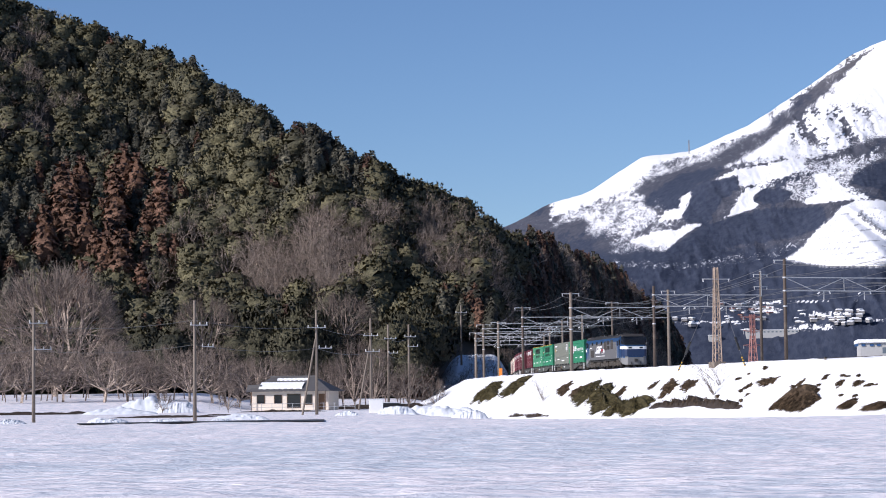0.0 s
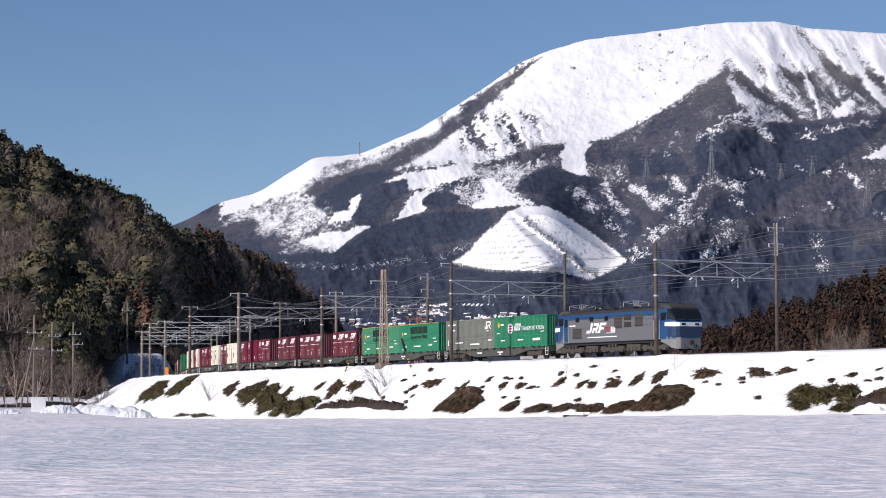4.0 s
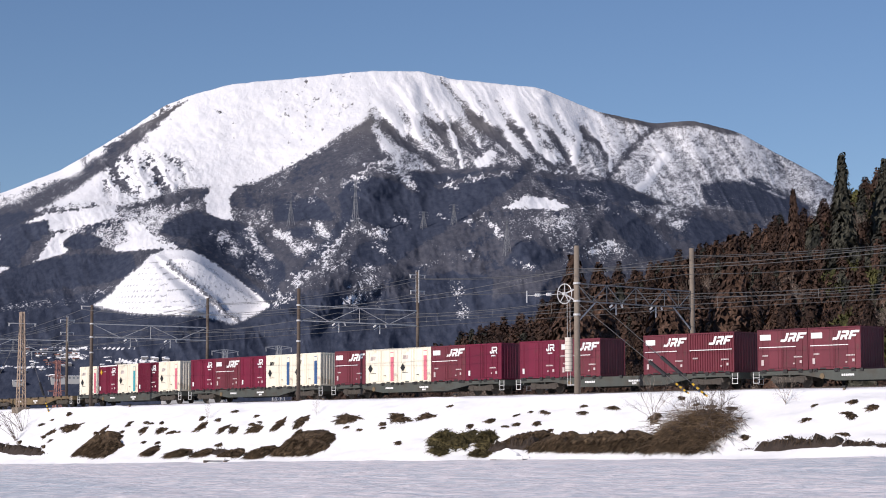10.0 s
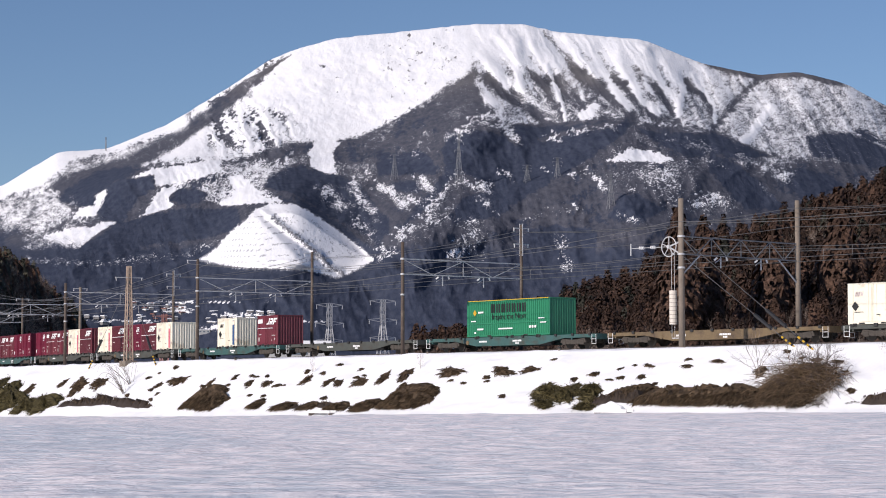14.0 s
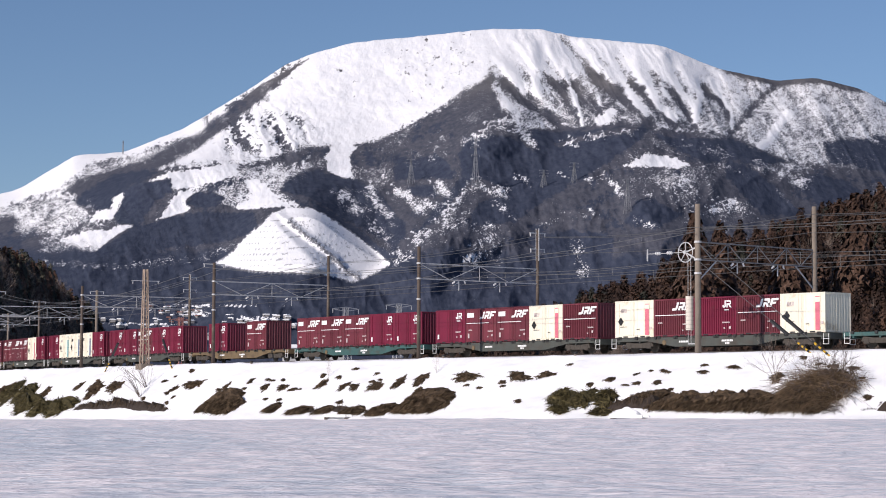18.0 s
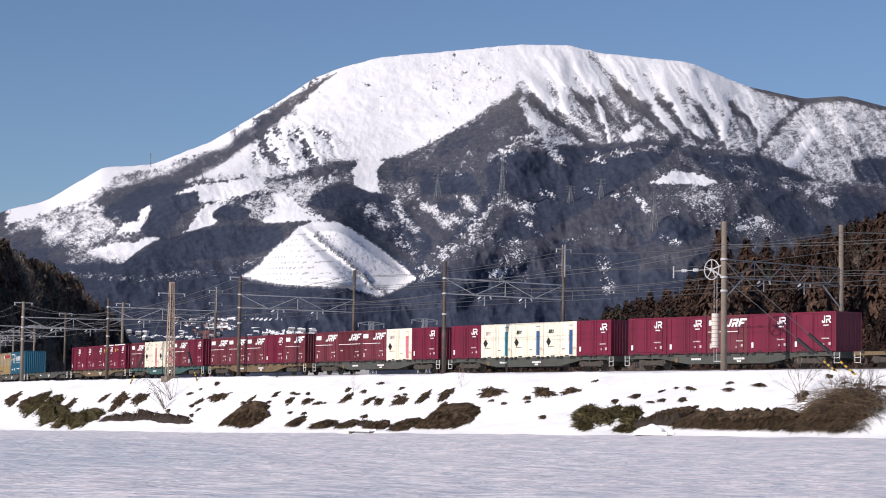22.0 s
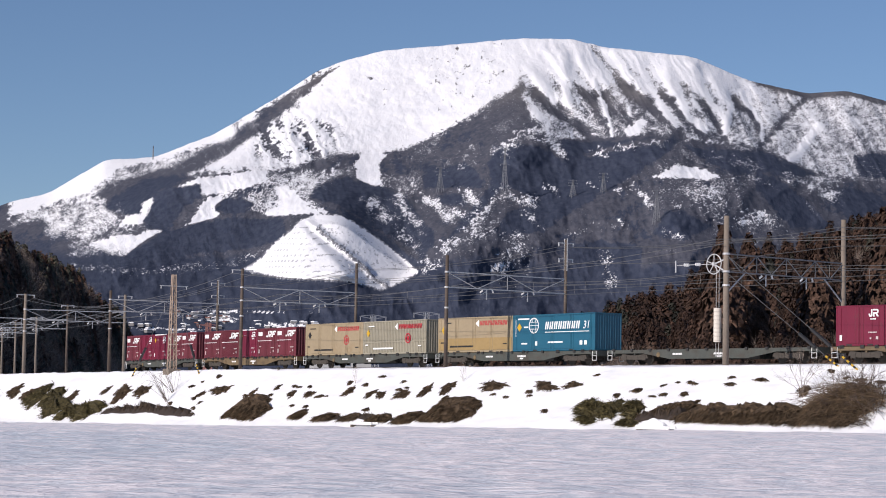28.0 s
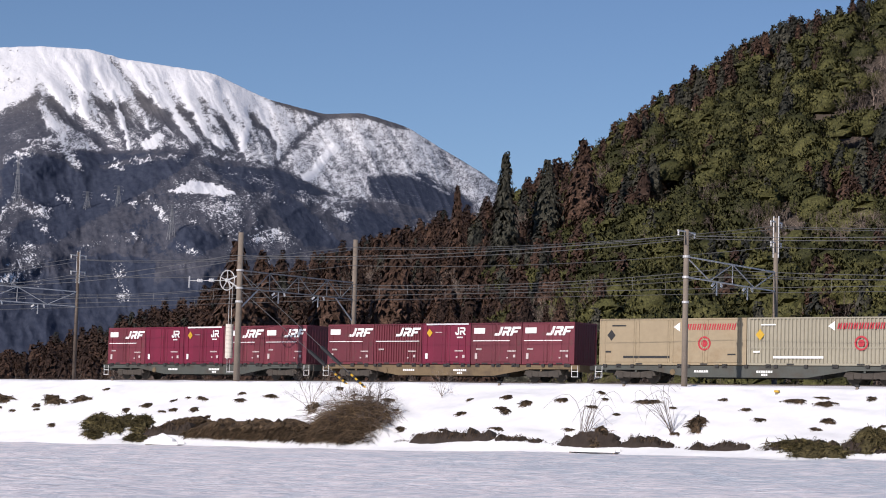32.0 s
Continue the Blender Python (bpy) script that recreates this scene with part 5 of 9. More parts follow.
def small_mark(par, x, z, k, y):
    """The rounder white railway mark of two linked shapes, with a line of small writing under it."""
    outlines = (
        ((-0.34, 0.06), (-0.28, 0.0), (-0.12, 0.0), (-0.06, 0.07), (-0.06, 0.46), (-0.16, 0.46), (-0.16, 0.11), (-0.25, 0.10), (-0.25, 0.18), (-0.34, 0.18)),
        ((0.0, 0.0), (0.10, 0.0), (0.10, 0.17), (0.18, 0.17), (0.31, 0.0), (0.44, 0.0), (0.30, 0.18), (0.40, 0.24), (0.40, 0.40), (0.32, 0.46), (0.0, 0.46), (0.0, 0.37), (0.28, 0.37), (0.31, 0.34), (0.31, 0.29), (0.28, 0.26), (0.0, 0.26)))
    writing(par, x, z - 0.14, 0.44, 0.08, 5, y, M_WHITE)
    return strokes(par, [[(x + k * a, z + k * b) for a, b in pts] for pts in outlines], y, M_WHITE, "white railway mark")


def corrugated(bm, x0, x1, y, z0, z1, pitch, depth, axis="x"):
    """A wall of upright ribs from x0 to x1, in the plane y (axis x) or across it (axis y)."""
    n = max(2, int(round((x1 - x0) / pitch)))
    xs, ds = [], []
    w = (x1 - x0) / n
    for i in range(n):
        for f, d in ((0.0, 0), (0.36, 0), (0.5, 1), (0.86, 1)):
            xs.append(x0 + (i + f) * w)
            ds.append(d * depth)
    xs.append(x1)
    ds.append(0)
    lo, hi = [], []
    for x_, d in zip(xs, ds):
        p = (x_, y + d) if axis == "x" else (y - d, x_)
        lo.append(bm.verts.new((*p, z0)))
        hi.append(bm.verts.new((*p, z1)))
    for i in range(len(xs) - 1):
        bm.faces.new((lo[i], lo[i + 1], hi[i + 1], hi[i]))


def container(kind, label):
    """A container with its floor's middle at the origin; its lettered side faces -y."""
    L, H, W, mat, rib = {
        "J": (3.70, 2.50, 2.45, M_MAROON, 0), "j": (3.70, 2.50, 2.45, M_RED, 0), "O": (3.70, 2.50, 2.45, M_CREAM, 0), "Q": (3.70, 2.50, 2.45, M_CREAM, 0), "B": (3.70, 2.50, 2.45, M_CREAM, 0),
        "D": (3.70, 2.50, 2.45, M_RED, 0), "R": (3.70, 2.50, 2.45, M_RED, 0.16), "K": (3.70, 2.50, 2.45, M_MAROON, 0.16),
        "H": (9.40, 2.65, 2.46, M_GREEN, 0.19), "h": (9.40, 2.65, 2.46, M_GREENF, 0.19), "P": (9.40, 2.65, 2.46, M_GREEN, 0.19), "G": (9.40, 2.65, 2.46, M_GREY, 0.19),
        "N": (9.40, 2.65, 2.46, M_TAN, 0), "T": (9.40, 2.65, 2.46, M_TAN, 0), "S": (9.40, 2.65, 2.46, M_STONE, 0.19), "E": (9.40, 2.65, 2.46, M_BLUE, 0)}[kind]
    c = thing("container", label, "container", "containers on the train")
    hw, hl = W / 2, L / 2
    f = 0.09
    zb = 0.12
    bm = bmesh.new()
    if rib:
        corrugated(bm, -hl + f, hl - f, -hw + 0.02, zb, H - f, rib * 1.2, 0.065)
        if L > 5:
            box(bm, -hl + f, hl - f, -hw + 0.004, -hw + 0.06, 0.93, 0.99)
    else:
        v = [bm.verts.new(p) for p in ((-hl + f, -hw + 0.02, zb), (hl - f, -hw + 0.02, zb), (hl - f, -hw + 0.02, H - f), (-hl + f, -hw + 0.02, H - f))]
        bm.faces.new(v)
    part("side_wall", bm, mat, c)
    for sx in (-1, 1):
        bm = bmesh.new()
        corrugated(bm, -hw + f, hw - f, sx * (hl - 0.02), zb, H - f, 0.24, sx * 0.035, "y")
        part("end_wall", bm, mat, c, "ribbed end wall")
    bm = bmesh.new()
    v = [bm.verts.new(p) for p in ((-hl + f, hw - 0.02, zb), (-hl + f, hw - 0.02, H - f), (hl - f, hw - 0.02, H - f), (hl - f, hw - 0.02, zb))]
    bm.faces.new(v)
    part("side_wall", bm, mat, c)
    bm = bmesh.new()
    box(bm, -hl + 0.02, hl - 0.02, -hw + 0.02, hw - 0.02, H - 0.06, H - 0.01)
    part("roof", bm, mat, c)
    bm = bmesh.new()
    for sx in (-1, 1):
        for sy in (-1, 1):
            box(bm, min(sx * hl, sx * (hl - f)), max(sx * hl, sx * (hl - f)), min(sy * hw, sy * (hw - f)), max(sy * hw, sy * (hw - f)), 0, H, 0.012)
    for sy in (-1, 1):
        for z in (0.0, H - f):
            box(bm, -hl + f, hl - f, min(sy * hw, sy * (hw - f)), max(sy * hw, sy * (hw - f)), z, z + (f if z else zb), 0.01)
    for sx in (-1, 1):
        for z in (0.0, H - f):
            box(bm, min(sx * hl, sx * (hl - f)), max(sx * hl, sx * (hl - f)), -hw + f, hw - f, z, z + (f if z else zb), 0.01)
    part("corner_frame", bm, mat, c)
    y = -hw - 0.012
    if not rib and L < 5:
        # side doors: two leaves with upright lock bars
        for x0, x1 in ((-0.95, -0.015), (0.015, 0.95)):
            bm = bmesh.new()
            box(bm, x0, x1, -hw - 0.008, -hw + 0.02, 0.16, H - 0.13, 0.012)
            part("door", bm, mat, c)
        bm = bmesh.new()
        for x in (-0.30, 0.30, -0.08, 0.08):
            rod(bm, (x, y - 0.01, 0.1), (x, y - 0.01, H - 0.1), 0.014, n=5)
        for x in (-1.45, 1.45):
            box(bm, x - 0.015, x + 0.015, y, -hw + 0.02, 0.2, H - 0.15)
        part("lock_bar", bm, mat, c)
    if not rib and L > 5:
        for i in range(4):
            x0 = -hl + 0.3 + i * 2.2
            bm = bmesh.new()
            box(bm, x0, x0 + 2.1, -hw - 0.008, -hw + 0.02, 0.16, H - 0.13, 0.012)
            part("door", bm, mat, c)
            for x in (x0 + 0.12, x0 + 1.98):
                bm = bmesh.new()
                rod(bm, (x, y - 0.01, 0.1), (x, y - 0.01, H - 0.1), 0.014, n=5)
                part("lock_bar", bm, mat, c)
    for x in (-L * 0.22, L * 0.22):
        bm = bmesh.new()
        box(bm, x - 0.22, x + 0.22, -hw - 0.004, -hw + 0.03, 0.015, 0.105)
        part("fork_pocket", bm, M_DARK, c)
    for x in (-L * 0.36, L * 0.06, L * 0.36):
        bm = bmesh.new()
        box(bm, x - 0.16, x + 0.16, -hw - 0.05, -hw + 0.02, -0.16, 0.06, 0.02)
        rod(bm, (x - 0.1, -hw - 0.07, -0.1), (x + 0.16, -hw - 0.07, 0.03), 0.03, n=5)
        part("lock_bracket", bm, M_DARK, c)
    letters(c, kind, L, H, y)
    return c


def diamond(c, x, z, r, y, mat):
    bm = bmesh.new()
    slant_block(bm, [(x - r, z), (x, z - r * 1.15), (x + r, z), (x, z + r * 1.15)], y)
    part("diamond_plate", bm, mat, c, "diamond shaped plate")


def letters(c, kind, L, H, y):
    if kind in "JK":
        freight_mark(c, 0.62, 1.72, 1.15, y - 0.012)
        bars(c, [(-0.35 if kind == "J" else 0, 1.42, 2.7 if kind == "J" else 3.4, 0.045)], -y + 0.008, M_WHITE, "stripe", "thin white stripe")
        if kind == "J":
            bars(c, [(-1.22, 2.02, 0.80, 0.34)], -y + 0.008, M_WHITE, "notice_board", "white notice panel")
            bars(c, [(-1.45, 0.50, 0.18, 0.34)], -y + 0.008, M_FADED, "data_plate", "white data panel")
        writing(c, -1.25, 0.92, 0.42, 0.09, 5, y - 0.012, M_FADED)
        writing(c, 1.15, 0.80, 0.62, 0.08, 6, y - 0.012, M_FADED)
        bars(c, [(1.35, 0.50, 0.16, 0.16), (0.85, 0.40, 0.12, 0.08)], -y + 0.008, M_FADED)
    elif kind in "jRD":
        if kind == "D":
            diamond(c, -1.25, 1.92, 0.22, y - 0.012, M_YELLOW)
            bars(c, [(0.1, H - 0.06, L - 0.5, 0.09)], -y + 0.008, M_WHITE, "top_edge", "white top edge")
            writing(c, -0.55, 1.95, 0.5, 0.05, 5, y - 0.012, M_FADED)
        small_mark(c, 1.05, 1.78, 1.0, y - 0.012)
        writing(c, 1.0, 0.82, 0.66, 0.08, 6, y - 0.012, M_FADED)
        bars(c, [(1.35, 0.48, 0.18, 0.18), (0.85, 0.45, 0.12, 0.10)], -y + 0.008, M_FADED)
        bars(c, [(-1.45, 0.50, 0.18, 0.34)], -y + 0.008, M_WHITE, "data_plate", "white data panel")
    elif kind in "OQB":
        band = {"O": M_PINK, "Q": M_TEALBAND, "B": M_NAVY}[kind]
        bars(c, [(1.25, 1.20, 0.36, 2.1)], -y + 0.008, band, "band", "coloured upright band")
        bars(c, [(1.25, 2.05, 0.40, 0.30)], -y + 0.011, M_CREAM, "band_patch")
        name_blocks(c, -1.0, 1.70, 0.62, 0.28, 3, y - 0.008, M_DARK if kind == "B" else M_FADED, 0.25)
        diamond(c, -1.28, 1.10, 0.26, y - 0.012, M_BLACK)
        bars(c, [(-1.0, 0.74, 0.7, 0.03), (0.4, 0.55, 0.3, 0.05)], -y + 0.008, M_DARK)
        bars(c, [(1.62, 0.62, 0.16, 0.16)], -y + 0.008, M_FADED, "data_plate")
    elif kind in "Hh":
        name_blocks(c, 0.15, 1.72, 4.1, 0.64, 7, y + 0.004, M_BLACK)
        flat_letters(c, "Inspire the Next", 0.15, 1.24, 0.58, M_BLACK, y + 0.004, 0.0, 1.0)
        diamond(c, -3.75, 1.75, 0.21, y, M_YELLOW)
        bars(c, [(-3.05, 1.78, 0.6, 0.12), (-3.9, 1.15, 0.6, 0.07), (3.8, 1.2, 0.7, 0.07), (-3.1, 0.55, 0.7, 0.12), (-0.2, 0.55, 1.6, 0.10), (2.55, 0.62, 0.20, 0.16), (2.85, 0.62, 0.20, 0.16), (3.15, 0.62, 0.20, 0.16), (4.0, 0.9, 0.7, 0.07), (-3.7, 0.3, 0.2, 0.12)], -y, M_WHITE)
        bars(c, [(0, H - 0.03, L - 0.2, 0.05)], -y, M_YELLOW, "top_edge", "faded yellow top edge")
    elif kind == "P":
        flat_letters(c, "TRANSPORTATION", 2.2, 1.42, 0.46, M_WHITE, y + 0.004)
        name_blocks(c, -0.55, 1.42, 1.15, 0.6, 3, y + 0.004, M_WHITE, 0.35)
        bm = bmesh.new()
        rod(bm, (-1.75, y + 0.01, 1.62), (-1.75, y, 1.62), 0.46, n=24)
        part("badge", bm, M_WHITE, c, "round white and red badge")
        bars(c, [(-1.75, 1.82, 0.55, 0.12), (-1.75, 1.60, 0.66, 0.12), (-1.75, 1.38, 0.5, 0.12)], -y + 0.006, M_REDLET, "badge_stripe")
        diamond(c, -3.85, 1.95, 0.27, y, M_YELLOW)
        bars(c, [(-3.2, 1.98, 0.55, 0.12), (-3.9, 1.25, 0.6, 0.07), (3.9, 1.25, 0.7, 0.07), (-3.1, 0.62, 0.7, 0.10), (0.1, 0.62, 1.0, 0.1), (2.9, 0.62, 1.3, 0.2)], -y, M_WHITE)
    elif kind == "G":
        small_mark(c, 3.45, 1.70, 1.5, y)
        diamond(c, -3.75, 1.75, 0.21, y, M_YELLOW)
        bars(c, [(-3.5, 2.25, 1.5, 0.12), (-3.1, 1.75, 0.5, 0.1), (-2.0, 0.62, 1.5, 0.1), (1.0, 0.45, 1.8, 0.12), (3.9, 0.75, 0.7, 0.1), (-4.2, 0.65, 0.12, 0.5)], -y, M_WHITE)
    elif kind in "NTS":
        if kind != "T":
            name_blocks(c, 2.35, 1.98, 3.4, 0.35, 11, y - 0.008 if kind == "N" else y + 0.004, M_REDLET, 0.25)
            ring = bmesh.new()
            for i in range(24):
                a, b = 2 * math.pi * i / 24, 2 * math.pi * (i + 1) / 24
                slant_block(ring, [(2.1 + r * math.cos(q), 1.22 + r * math.sin(q)) for r, q in ((0.30, a), (0.40, a), (0.40, b), (0.30, b))], y - 0.012)
            for i in range(10):
                a, b = 2 * math.pi * i / 10, 2 * math.pi * (i + 1) / 10
                slant_block(ring, [(2.1 + r * math.cos(q), 1.22 + r * math.sin(q)) for r, q in ((0.02, a), (0.2, a), (0.2, b), (0.02, b))], y - 0.012)
            part("badge", ring, M_REDLET, c, "red ring badge")
        else:
            name_blocks(c, 2.35, 2.0, 3.4, 0.35, 11, y - 0.008, M_REDLET, 0.25)
            bars(c, [(0, 0.62, L - 0.3, 0.9)], -y + 0.001, M_OCHRE, "lower_panel", "ochre lower panel")
        bm = bmesh.new()
        slant_block(bm, [(0.15, 2.15), (0.55, 2.42), (0.55, 1.9)], y - 0.012)
        part("arrow", bm, M_WHITE, c)
        diamond(c, -3.9, 1.7, 0.27, y - 0.012, M_BLACK if kind == "N" else M_YELLOW)
        bars(c, [(-3.4, 2.25, 0.9, 0.08), (-4.1, 0.75, 0.4, 0.1), (-1.6, 0.45, 3.0, 0.13), (3.8, 0.6, 0.5, 0.08)], -y + 0.008, M_BLACK if kind != "S" else M_WHITE)
    elif kind == "E":
        name_blocks(c, 1.05, 1.55, 4.0, 0.55, 8, y - 0.008, M_WHITE, 0.2)
        flat_letters(c, "31", 3.75, 1.55, 0.78, M_WHITE, y - 0.008, 0.2)
        ring = bmesh.new()
        for i in range(24):
            a, b = 2 * math.pi * i / 24, 2 * math.pi * (i + 1) / 24
            for r0, r1, sx in ((0.50, 0.58, 1), (0.50, 0.56, 0.45)):
                slant_block(ring, [(-2.2 + sx * r * math.cos(q), 1.85 + r * math.sin(q)) for r, q in ((r0, a), (r1, a), (r1, b), (r0, b))], y - 0.012)
        for z in (-0.25, 0.0, 0.25):
            box(ring, -2.72, -1.68, y - 0.012, y, 1.83 + z, 1.87 + z)
        part("badge", ring, M_WHITE, c, "white globe badge")
        diamond(c, -3.9, 1.75, 0.27, y - 0.012, M_YELLOW)
        bars(c, [(1.6, 1.35, 5.0, 0.05), (-3.4, 2.35, 1.3, 0.1), (-3.1, 1.75, 0.5, 0.1), (-4.3, 1.7, 0.07, 1.2), (-3.3, 0.55, 0.7, 0.1), (0.3, 0.62, 1.7, 0.1), (-1.9, 0.55, 0.25, 0.3), (3.2, 0.55, 0.3, 0.3), (3.7, 0.55, 0.3, 0.3)], -y + 0.008, M_WHITE)


M_OCHRE = material("ochre paint", (0.30, 0.205, 0.085), 0.55, vary=0.1, scale=0.5)
LABELS = {
    "J": "maroon twelve foot container with white mark and stripe", "K": "ribbed maroon container with white mark and stripe", "j": "wine red twelve foot container with white railway mark",
    "R": "ribbed wine red container with white railway mark", "D": "wine red container with yellow diamond and white top edge", "O": "cream container with pink upright band, dirty", "Q": "cream container with teal upright band, dirty", "B": "cream container with navy upright band, dirty",
    "H": "long green ribbed container with black lettering", "h": "long faded green ribbed container with black lettering", "P": "long green ribbed container with white lettering and round badge", "G": "long grey ribbed container with white railway mark",
    "N": "long tan container with red lettering and ring badge", "T": "long tan container with ochre lower panel", "S": "long stone grey ribbed container with red lettering", "E": "long teal blue container with white lettering and globe"}
WAGONS = ["P G", "H h", "J J - J J", "K J - J j", "j J O O J", "B B j J j", "O R Q D O", "", "| H", "", "J - B - -", "O K R K O", "K O J J j", "j j J J J",
          "- J - j -", "j j J j j", "j B B Q j", "j O J K J", "J j J J J", "j J O O J", "D D R j j", "", "E T", "S N", "J J D K J", "J J D j J"]
FRAMES = {"a": (M_DECK, "grey green flat container wagon with dusty bogies"), "t": (M_DECKT, "teal flat container wagon with dusty bogies"), "b": (M_DECKB, "rusty brown flat container wagon with dusty bogies")}
PAINT = "aaaaaaabtataatbaaabtbaaabaat"
_protos = {}


def built_once(key, make):
    if key in _protos:
        return copy_thing(_protos[key], Matrix())
    _protos[key] = make()
    return _protos[key]


def build_train():
    for k, load in enumerate(WAGONS):
        mid = 18.2 + 20.4 * k + 10.2
        mat, lab = FRAMES[PAINT[k]]
        w = built_once("wagon" + PAINT[k], lambda: build_wagon(mat, lab if load else lab.replace("flat", "empty flat")))
        if not load:
            tagged(w, lab.replace("flat container", "empty flat"))
        TRAIN.append((w, mid, 0.0, mid))
        slots = load.split()
        long_ = any(s in "PGHhNTSE" for s in slots)
        for i, s in enumerate(slots):
            if s in "-|":
                continue
            if slots[0] == "|":
                x = 0.0
            elif long_:
                x = 4.72 - 9.44 * i
            else:
                x = 7.48 - 3.74 * i
            c = built_once(s, lambda: container(s, LABELS[s]))
            TRAIN.append((c, mid, x, mid))


build_train()


M_LOCOGREY = material("locomotive grey", (0.122, 0.124, 0.130), 0.4, vary=0.06, scale=0.8, dirt=(0.14, 0.12, 0.10), dirt_amount=0.05, dirt_scale=0.9)
M_LOCOBLUE = material("locomotive blue", (0.014, 0.058, 0.150), 0.35, vary=0.06, scale=0.8)
M_LOCONAVY = material("locomotive dark blue", (0.012, 0.03, 0.085), 0.35, vary=0.06)
M_LOCOSKIRT = material("locomotive skirt grey", (0.19, 0.19, 0.19), 0.5, vary=0.12, scale=1.5, dirt=(0.12, 0.10, 0.08), dirt_amount=0.2)
M_GLASS = material("dark glass", (0.012, 0.014, 0.018), 0.06, vary=0.02)
M_LOUVRE = material("louvre brown grey", (0.060, 0.052, 0.046), 0.7, vary=0.15, scale=3)


def ring(x, w, zb, zt, inset=0.12, shoulder=0.35):
    """A cross-section of the body at x: half width w, from zb to zt, with rounded shoulders."""
    return [(x, -w, zb), (x, -w, zt - shoulder), (x, -w + inset * 0.4, zt - shoulder * 0.4), (x, -w + inset * 2.2, zt), (x, w - inset * 2.2, zt), (x, w - inset * 0.4, zt - shoulder * 0.4), (x, w, zt - shoulder), (x, w, zb)]


def loft(bm, rings):
    vs = [[bm.verts.new(p) for p in r] for r in rings]
    n = len(rings[0])
    for a, b in zip(vs, vs[1:]):
        for i in range(n):
            bm.faces.new((a[i], a[(i + 1) % n], b[(i + 1) % n], b[i]))
    bm.faces.new(vs[0][::-1])
    bm.faces.new(vs[-1])


def build_loco():
    lo = thing("electric_locomotive", "blue and grey electric freight locomotive with white stripe", "locomotive")
    hw, zb, zt = 1.44, 1.14, 3.62
    bm = bmesh.new()
    box(bm, -6.35, 6.05, -hw, hw, zb, 2.98, 0.02)
    prism(bm, [(6.05, zb), (7.0, zb), (6.05, 2.6)], -hw, hw)
    prism(bm, [(-6.35, zb), (-7.6, zb), (-6.35, 2.6)], -hw, hw)
    part("body_side", bm, M_LOCOGREY, lo, "plain grey body side")
    bm = bmesh.new()
    loft(bm, [ring(x, hw, 2.985, 3.40, 0.02, 0.05) for x in (-6.35, 6.05)])
    part("body_top", bm, M_LOCOBLUE, lo, "blue upper band")
    # cabs: blue noses with a raked screen
    for sx in (1, -1):
        bm = bmesh.new()
        rings = [ring(sx * 6.055, hw - 0.004, zb + 0.002, zt), ring(sx * 7.55, hw - 0.004, zb + 0.002, zt), ring(sx * 8.0, hw - 0.02, zb + 0.002, zt - 0.12), ring(sx * 8.32, hw - 0.10, zb + 0.002, zt - 0.42, 0.10, 0.3),
                 ring(sx * 8.62, hw - 0.30, zb + 0.002, 2.55, 0.05, 0.1), ring(sx * 8.86, hw - 0.62, zb + 0.05, 2.30, 0.05, 0.1)]
        loft(bm, rings if sx > 0 else rings[::-1])
        cab = part("cab", bm, M_LOCOBLUE, lo, "blue driver's cab")
        bm = bmesh.new()
        scr = [ring(sx * 7.78, hw - 0.03, 2.62, zt - 0.05), ring(sx * 8.05, hw - 0.0, 2.62, zt - 0.11), ring(sx * 8.36, hw - 0.08, 2.60, zt - 0.40, 0.10, 0.3), ring(sx * 8.70, hw - 0.24, 2.56, 2.63, 0.02, 0.03)]
        loft(bm, scr if sx > 0 else scr[::-1])
        part("windscreen", bm, M_GLASS, cab, "dark raked windscreen")
        bm = bmesh.new()
        st = [ring(sx * 7.55, hw + 0.006, 2.12, 2.42, 0, 0.05), ring(sx * 8.1, hw - 0.01, 2.10, 2.42, 0, 0.05), ring(sx * 8.36, hw - 0.085, 2.08, 2.42, 0, 0.05), ring(sx * 8.70, hw - 0.245, 2.08, 2.40, 0, 0.05), ring(sx * 8.90, hw - 0.48, 2.08, 2.36, 0, 0.05)]
        loft(bm, st if sx > 0 else st[::-1])
        part("stripe", bm, M_WHITE, cab, "broad white nose stripe")
        bm = bmesh.new()
        st = [ring(sx * 7.95, hw - 0.008, 1.30, 2.07, 0, 0.05), ring(sx * 8.38, hw - 0.075, 1.30, 2.07, 0, 0.05), ring(sx * 8.71, hw - 0.235, 1.30, 2.07, 0, 0.05), ring(sx * 8.905, hw - 0.47, 1.32, 2.07, 0, 0.05)]
        loft(bm, st if sx > 0 else st[::-1])
        part("nose_panel", bm, M_LOCONAVY, cab, "dark blue nose panel")
        bm = bmesh.new()
        sk = [ring(sx * 7.0, hw - 0.02, 0.95, 1.30, 0, 0.05), ring(sx * 7.9, hw - 0.01, 0.70, 1.30, 0, 0.05), ring(sx * 8.30, hw - 0.09, 0.46, 1.295, 0, 0.05), ring(sx * 8.62, hw - 0.30, 0.38, 1.295, 0, 0.05), ring(sx * 8.85, hw - 0.55, 0.40, 1.295, 0, 0.05)]
        loft(bm, sk if sx > 0 else sk[::-1])
        part("skirt", bm, M_LOCOSKIRT, cab, "light grey front skirt")
        for sy in (-0.62, 0.62):
            bm = bmesh.new()
            box(bm, min(sx * 8.80, sx * 8.93), max(sx * 8.80, sx * 8.93), sy - 0.20, sy + 0.20, 2.15, 2.33, 0.03)
            part("headlight", bm, M_GLASS, cab, "twin headlamp unit")
        bm = bmesh.new()
